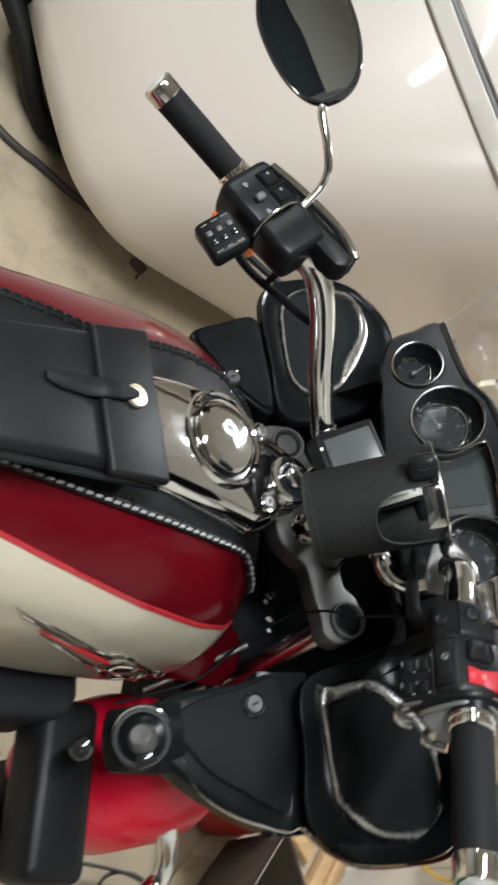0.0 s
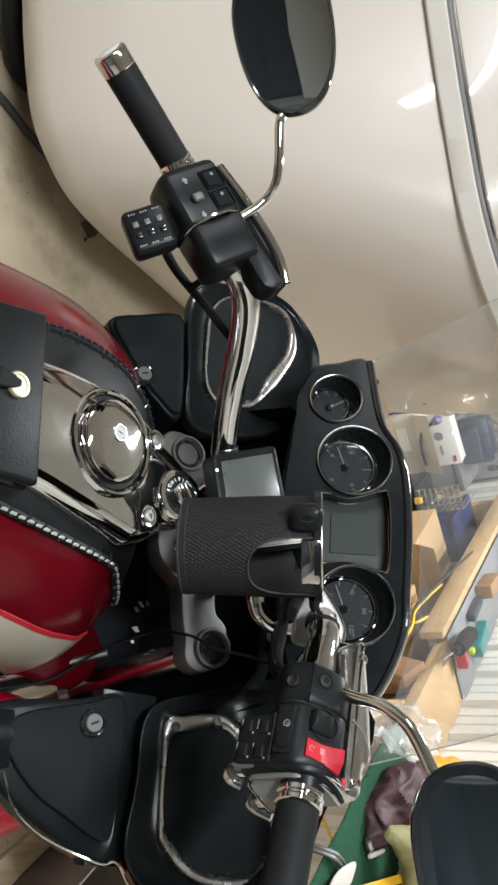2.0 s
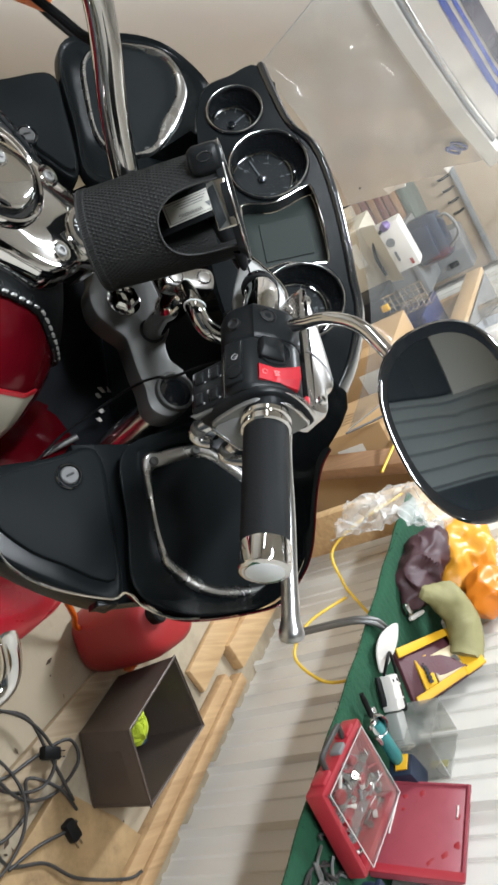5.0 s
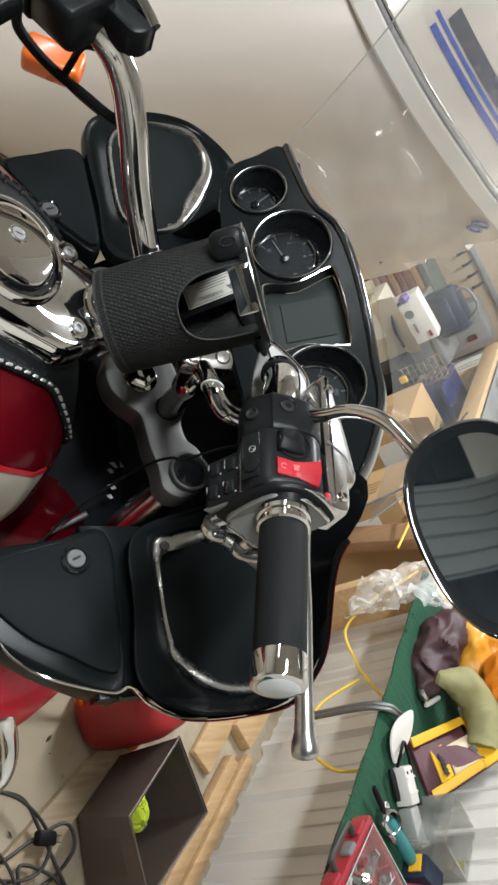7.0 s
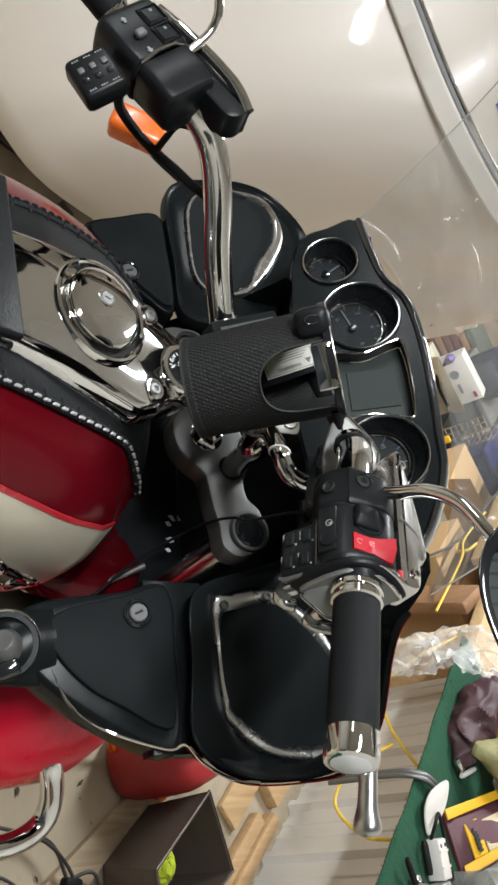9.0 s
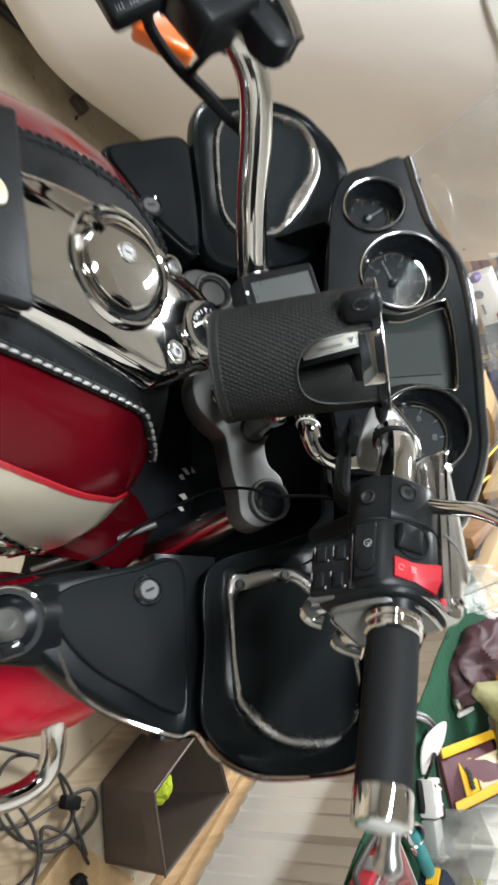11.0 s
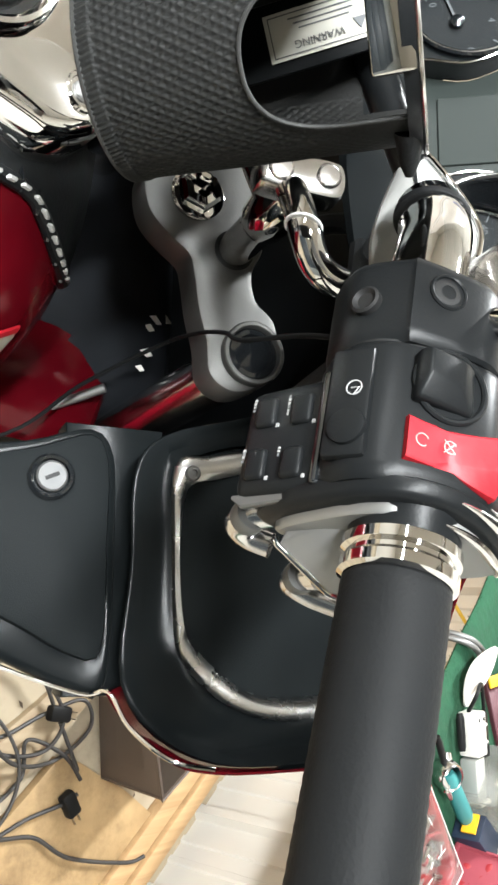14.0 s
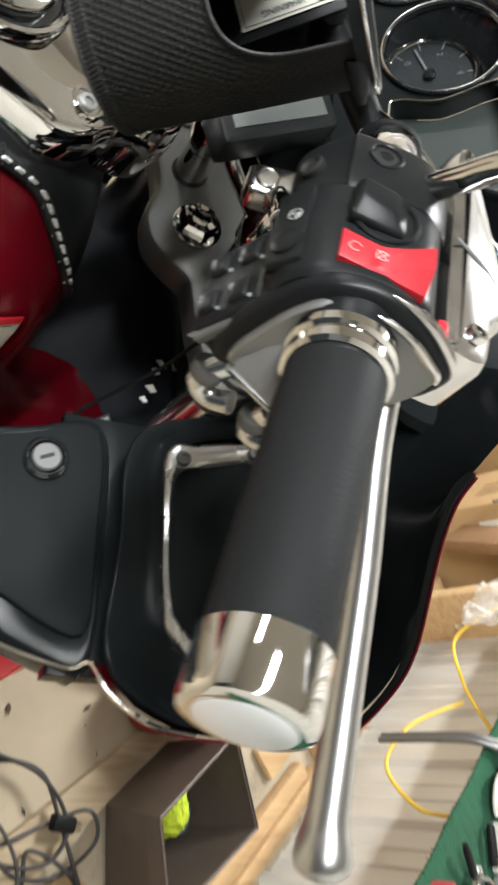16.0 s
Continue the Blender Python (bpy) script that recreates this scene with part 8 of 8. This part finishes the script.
mirror([(-0.240, -0.272, 1.078), (-0.262, -0.262, 1.100), (-0.274, -0.268, 1.116), (-0.292, -0.283, 1.127), (-0.316, -0.298, 1.134), (-0.325, -0.299, 1.137)], (-0.402, -0.3285, 1.151), (0.42, -0.86, 0.28), (-0.9, -0.3, -0.06), 0.083, 0.050, 0.10, False)
# left indicator lens, out on its arm
bm = B()
m = basis((-0.485, -0.068, 0.822), (0.2, -0.6, 0.75), (0.35, 0.55, 0.65))
box(bm, m, 0.082, 0.044, 0.04, 0.009, 3)
lamp = part("indicator", bm, ORANGE, BIKE, "orange indicator lens")
bm = B()
tube(bm, spline([(-0.485, -0.060, 0.815), (-0.47, -0.02, 0.815), (-0.44, 0.03, 0.83), (-0.40, 0.06, 0.85)], 5), 0.006, 12)
part("indicator_arm", bm, GEARBLACK, lamp)

# -- lower body on the right: red leg shield, chrome guard, pad --
bm = B()
rows = []
for y, k in ((-0.155, 0.2), (-0.146, 0.4), (-0.128, 0.62), (-0.098, 0.86), (-0.06, 1.0), (0.02, 0.93), (0.065, 0.72), (0.085, 0.3)):
    rows.append([V((0.245 + 0.102 * k * math.cos(q) + 0.022 * k, y, 0.525 + 0.20 * y + 0.165 * k * math.sin(q))) for q in (2 * math.pi * j / 36 for j in range(36))])
loft(bm, rows)
part("leg_shield", bm, LEG_RED, BIKE, "glossy red lower leg shield", angle=60)
bm = B()
tube(bm, spline([(0.30, -0.03, 0.56), (0.325, -0.02, 0.59), (0.345, -0.012, 0.60), (0.382, 0.016, 0.57), (0.410, 0.014, 0.55), (0.428, -0.026, 0.54), (0.432, -0.10, 0.53), (0.41, -0.20, 0.50), (0.30, -0.26, 0.44)], 7), 0.0145, 18)
part("crash_bar", bm, CHROME, BIKE, "chrome crash bar", angle=60)
bm = B()
box(bm, pose(0.296, -0.200, 0.595, 6, 0, -6), 0.200, 0.080, 0.075, 0.016, 3)
part("knee_pad", bm, LEATHER, BIKE, "black padded bar cover")
bm = B()
tube(bm, spline([(0.256, -0.165, 0.775), (0.258, -0.190, 0.764), (0.258, -0.208, 0.748), (0.257, -0.215, 0.72)], 5), [0.040 - 0.0005 * j for j in range(16)], 22, flat=0.5, side=(0, 0.5, 0.8))
part("fairing_bracket", bm, FAIRING, BIKE, "black neck under the glove box")
sm = basis((0.258, -0.210, 0.764), (0.15, -0.62, 0.75))
bm = B()
lathe(bm, sm, [(0.034, -0.04), (0.034, 0.0), (0.031, 0.005), (0.026, 0.005), (0.024, -0.006), (0.0, -0.008)], 36)
hr = part("socket", bm, BLACK, BIKE, "black round socket with bright rim")
bm = B()
tube(bm, [sm @ V((0.0325 * math.cos(q), 0.0325 * math.sin(q), 0.0045)) for q in (radians(95 + 170 * j / 20) for j in range(21))], [0.0004 + 0.0012 * math.sin(math.pi * j / 20) for j in range(21)], 8)
part("socket_rim", bm, CHROME, hr, "bright worn rim")
bm = B()
lathe(bm, sm @ pose(0.004, 0.002, -0.004, 14, -22, 0), [(0.017, 0.0), (0.016, 0.012), (0.0115, 0.020), (0.010, 0.021), (0.0, 0.020)], 24)
part("socket_plug", bm, STEEL, hr, "dull metal plug")
bm = B()
box(bm, sm @ pose(0.022, 0.004, 0.006, 0, 0, 20), 0.016, 0.022, 0.014, 0.004, 3)
part("socket_cap", bm, BLACK_GLOSS, hr)
bm = B()
lathe(bm, basis((0.262, -0.232, 0.690), (0.1, -0.6, 0.8)), [(0.013, -0.02), (0.013, 0.004), (0.010, 0.008), (0.004, 0.009), (0.0, 0.007)], 22)
part("shield_bolt", bm, BLACK_GLOSS, BIKE, "black bolt on the leg shield")
bm = B()
rows = []
for x, k, dz in ((0.045, 0.55, -0.012), (0.058, 0.90, -0.004), (0.085, 1.0, 0.0), (0.125, 1.0, -0.002), (0.160, 0.90, -0.012), (0.178, 0.62, -0.024)):
    rows.append([V((x - 0.020 + 0.25 * q.y, 0.020 + q.x * k, 0.662 + dz + q.y * k)) for q in spline([(-0.135, -0.05, 0), (-0.130, 0.000, 0), (-0.070, 0.026, 0), (0.016, 0.038, 0), (0.050, 0.012, 0), (0.052, -0.05, 0)], 4, True)])
loft(bm, rows)
part("side_cover", bm, RED, BIKE, "deep red cover below the tank", angle=40)
bm = B()
tube(bm, [(0.172, -0.058, 0.604), (0.149, -0.016, 0.656), (0.121, 0.030, 0.722)], 0.0042, 12)
part("brace_rod", bm, DULL_ALLOY, BIKE, "dull metal rod")
# added pale chips in place of bright floor showing through the gaps
for o, sx, sy in (((0.030, 0.104, 0.709), 0.0130, 0.0050), ((0.042, 0.088, 0.720), 0.0065, 0.0025), ((0.050, 0.084, 0.716), 0.005, 0.003), ((0.084, 0.062, 0.738), 0.0055, 0.0035), ((0.104, 0.046, 0.748), 0.004, 0.0025)):
    bm = B()
    mm = basis(o, (0.2, -0.5, 0.8), (0.7, 0.6, 0.2))
    slab(bm, [mm @ V(q) for q in ((-sx, -sy, 0), (sx * 0.6, -sy * 0.7, 0), (sx, sy * 0.8, 0), (-sx * 0.5, sy, 0))], (0.2, -0.5, 0.8), 0.002, 0.0005)
    part("gap_glint", bm, WHITE, BIKE, "small pale chip standing in for floor glints seen through gaps")


# black rocker box below the tank
bm = B()
box(bm, pose(0.150, -0.38, 0.555, 8, 0, 0), 0.15, 0.38, 0.16, 0.03, 3)
part("rocker_box", bm, VOID_BLACK, BIKE, "black rocker box below the tank")
# black lower guard behind the pad
bm = B()
tube(bm, spline([(0.27, -0.10, 0.40), (0.32, -0.14, 0.42), (0.36, -0.20, 0.43), (0.34, -0.28, 0.42)], 5), 0.045, 16)
part("lower_guard", bm, LEATHER, BIKE, "black padded lower guard")


# ---- cup holder clamped over the handlebar ----
CUP = thing("cup_holder", (0.07, -0.19, 0.99), "black textured drink holder with a warning label", "cup holder")


def cup_holder():
    a, b = V((0.0775, -0.209, 1.010)), V((0.072, -0.153, 1.124))
    ax = (b - a).normalized()
    H = (b - a).length
    face = V((0.52, -0.74, 0.36))
    m = basis(a, ax, face)
    NA, NH = 504, 190

    def skin(i, j):
        th, h = 2 * math.pi * i / NA, j / NH
        r = 0.0445 + 0.004 * h
        knit = 0.0
        if h < 0.055:
            knit = 0.0012 + 0.0004 * math.cos(126 * th + 90 * h)
        elif h < 0.93:
            p, q = 38 * th + 66 * h, 38 * th - 66 * h
            knit = 0.0008 * min(1.0, (0.93 - h) / 0.38) * max(abs(math.cos(p)), abs(math.cos(q))) ** 6 * (1 if abs(((th + math.pi) % (2 * math.pi)) - math.pi) < 2.6 else 0)
        return m @ V(((r + knit - 0.0008) * math.cos(th), (r + knit - 0.0008) * math.sin(th), H * h))

    def cut(i, j):
        th = ((2 * math.pi * (i + 0.5) / NA + math.pi) % (2 * math.pi)) - math.pi - 0.22
        h = (j + 0.5) / NH
        front = (abs(th) / 0.62) ** 2.4 + (max(0, 0.80 - h) / 0.30) ** 2.4 < 1
        back = abs(abs(th + 0.22) - math.pi) < 0.75 and h > 0.80
        return front or back

    bm = B()
    vs = {}
    for i in range(NA):
        for j in range(NH):
            if cut(i, j):
                continue
            q = []
            for u, w in ((i, j), (i + 1, j), (i + 1, j + 1), (i, j + 1)):
                key = (u % NA, w)
                if key not in vs:
                    vs[key] = bm.verts.new(skin(*key))
                q.append(vs[key])
            bm.faces.new(q)
    bmesh.ops.solidify(bm, geom=bm.faces[:], thickness=0.0025)
    sl = part("sleeve", bm, KNIT, CUP, "black knitted sleeve with an open window", angle=60)
    edge = []
    for i in range(49):
        t = math.pi * i / 48
        c, q = math.cos(t), math.sin(t)
        w, dh = math.copysign(abs(c) ** 0.833, c) * 0.62, abs(q) ** 0.833 * 0.30
        th, h = w + 0.22, 0.80 - dh
        edge.append((th, h))
    edge = [(edge[0][0], 0.97)] + edge + [(edge[-1][0], 0.97)]
    bm = B()
    tube(bm, [m @ V(((0.0450 + 0.004 * h) * math.cos(th), (0.0450 + 0.004 * h) * math.sin(th), H * h)) for th, h in edge], 0.0009, 8)
    part("window_hem", bm, KNIT, sl, "bound edge of the window")
    bm = B()
    tube(bm, [m @ V((0.0440 * math.cos(q), 0.0440 * math.sin(q), 0.0008)) for q in (2 * math.pi * j / 64 for j in range(65))], 0.0014, 8)
    part("hem", bm, KNIT, CUP, "smooth bottom hem")
    bm = B()
    lathe(bm, m, [(0.043, 0.004), (0.043, 0.007)], 40)
    part("base_disc", bm, RUBBER, CUP)
    # inner strap that carries the label
    w = face.cross(ax).normalized()
    lm = basis(V((0.058, -0.158, 1.083)) , (0.40, -0.72, 0.42), V((0.052, -0.145, 1.099)) - V((0.064, -0.172, 1.066)))
    bm = B()
    box(bm, lm @ Matrix.Translation((-0.004, 0, -0.002)), 0.075, 0.030, 0.003, 0.001)
    st = part("strap", bm, BLACK, CUP, "black inner strap")
    bm = B()
    box(bm, lm @ Matrix.Translation((-0.001, 0.0, 0.0005)), 0.047, 0.0195, 0.0006)
    lb = part("label", bm, GREY_LABEL, st, "white warning label")
    for x, y, sx, sy in ((-0.001, 0.0082, 0.043, 0.0005), (-0.001, -0.0082, 0.043, 0.0005), (-0.0225, 0, 0.0005, 0.0168), (0.0205, 0, 0.0005, 0.0168)):
        bm = B()
        box(bm, lm @ Matrix.Translation((x, y, 0.001)), sx, sy, 0.0003)
        part("label_line", bm, INK, lb)
    letters("WARNING", lm @ Matrix.Translation((-0.002, -0.0045, 0.0012)) @ pose(0, 0, 0, 0, 0, 180), 0.0046, INK, lb)
    for k in range(3):
        bm = B()
        box(bm, lm @ Matrix.Translation((0.001, 0.0060 - 0.0022 * k, 0.001)), 0.030 - 0.004 * k, 0.0006, 0.0003)
        part("label_line", bm, DIMPRINT, lb, "unreadable small print")
    bm = B()
    slab(bm, [lm @ V(q) for q in ((0.016, -0.006, 0.0012), (0.019, -0.001, 0.0012), (0.013, -0.001, 0.0012))], lm.col[2].to_3d(), 0.0004, 0.0001)
    part("label_sign", bm, DIMPRINT, lb)
    # rim plate along the top, with clip and end block
    rm = basis(b - ax * 0.001, ax, V((0.72, 0.60, -0.34)))
    bm = B()
    ring_of(bm, rm @ Matrix.Translation((0, 0, -0.004)), 0.0455, 0.006, 0.007, 56)
    rim = part("rim", bm, BLACK, CUP, "black rim ring")
    bm = B()
    tube(bm, [rm @ V((0.0515 * math.cos(q), 0.0515 * math.sin(q), 0.0025)) for q in (2 * math.pi * j / 56 for j in range(57))], 0.0008, 6)
    part("rim_edge", bm, CHROME_SOFT, rim, "thin worn bright edge")
    fd = (face - ax * face.dot(ax)).normalized()
    wd = V((0.72, 0.60, -0.34)).normalized()
    bm = B()
    box(bm, basis(b + fd * 0.046 + wd * 0.002 - ax * 0.008, fd, ax), 0.017, 0.040, 0.008, 0.002)
    part("clip", bm, CHROME, rim, "polished metal clip")
    bm = B()
    box(bm, basis(b + fd * 0.030 - wd * 0.036 - ax * 0.014, fd, ax), 0.030, 0.026, 0.020, 0.0085, 4)
    kb = part("end_block", bm, BLACK, rim, "rounded black hinge block")
    bm = B()
    hm = basis(b + fd * 0.0402 - wd * 0.038 - ax * 0.014, fd, ax)
    tube(bm, [hm @ V((0.006 * math.cos(q), 0.0035 * math.sin(q), 0)) for q in (2 * math.pi * j / 24 for j in range(25))], 0.0005, 6)
    part("oval_mark", bm, BLACK_GLOSS, kb, "worn oval outline")
    bm = B()
    tube(bm, [b + fd * 0.030 + wd * 0.042 - ax * 0.002, b + fd * 0.026 + wd * 0.054 - ax * 0.002, b + fd * 0.024 + wd * 0.060 - ax * 0.002], [0.006, 0.0045, 0.002], 12)
    part("rim_tail", bm, RUBBER, rim, "pointed rubber tail")
    bm = B()
    tube(bm, spline([b - fd * 0.030 - ax * 0.015, b - fd * 0.042 - ax * 0.022, V((0.100, -0.080, 1.085))], 5), 0.009, 14)
    part("arm", bm, BLACK, CUP, "black mounting arm")


KNIT = shade("knit_rubber", (0.0205, 0.0207, 0.0200), 0.55, vary=0.25, bump=0.2, bump_scale=600, spec=0.22)
cup_holder()


def navigator():
    e = thing("navigation_unit", (-0.03, -0.055, 0.98), "black navigation unit with a blank grey screen", "navigator")
    c = [V(p) for p in ((-0.065, -0.114, 0.962), (-0.108, -0.031, 0.995), (-0.020, -0.003, 1.006), (0.035, -0.086, 0.973))]
    n = V((0, -0.37, 0.93)).normalized()
    mid = sum(c, V()) / 4
    bm = B()
    pts = []
    for i in range(4):
        p, a, b = c[i], c[i - 1], c[(i + 1) % 4]
        pts += [p + (a - p).normalized() * 0.006, p + (mid - p).normalized() * 0.002, p + (b - p).normalized() * 0.006]
    slab(bm, pts, n, 0.022, 0.004)
    part("case", bm, BLACK, e)
    bm = B()
    slab(bm, [mid + (p - mid) * 0.80 + n * 0.0012 for p in c], n, 0.002, 0.0004)
    part("screen", bm, SCREEN, e, "blank grey screen")
    bm = B()
    lathe(bm, basis(c[0].lerp(c[3], 0.15) + (mid - c[0]).normalized() * 0.004, n), [(0.0022, 0.0), (0.0018, 0.0008), (0.0, 0.0008)], 12)
    part("power_led", bm, PRINT, e)
    bm = B()
    tube(bm, [mid - n * 0.02, mid - n * 0.04 + V((0, 0.01, 0)), V((-0.035, -0.03, 0.945))], 0.009, 12)
    part("mount", bm, BLACK, e)
    return e


navigator()
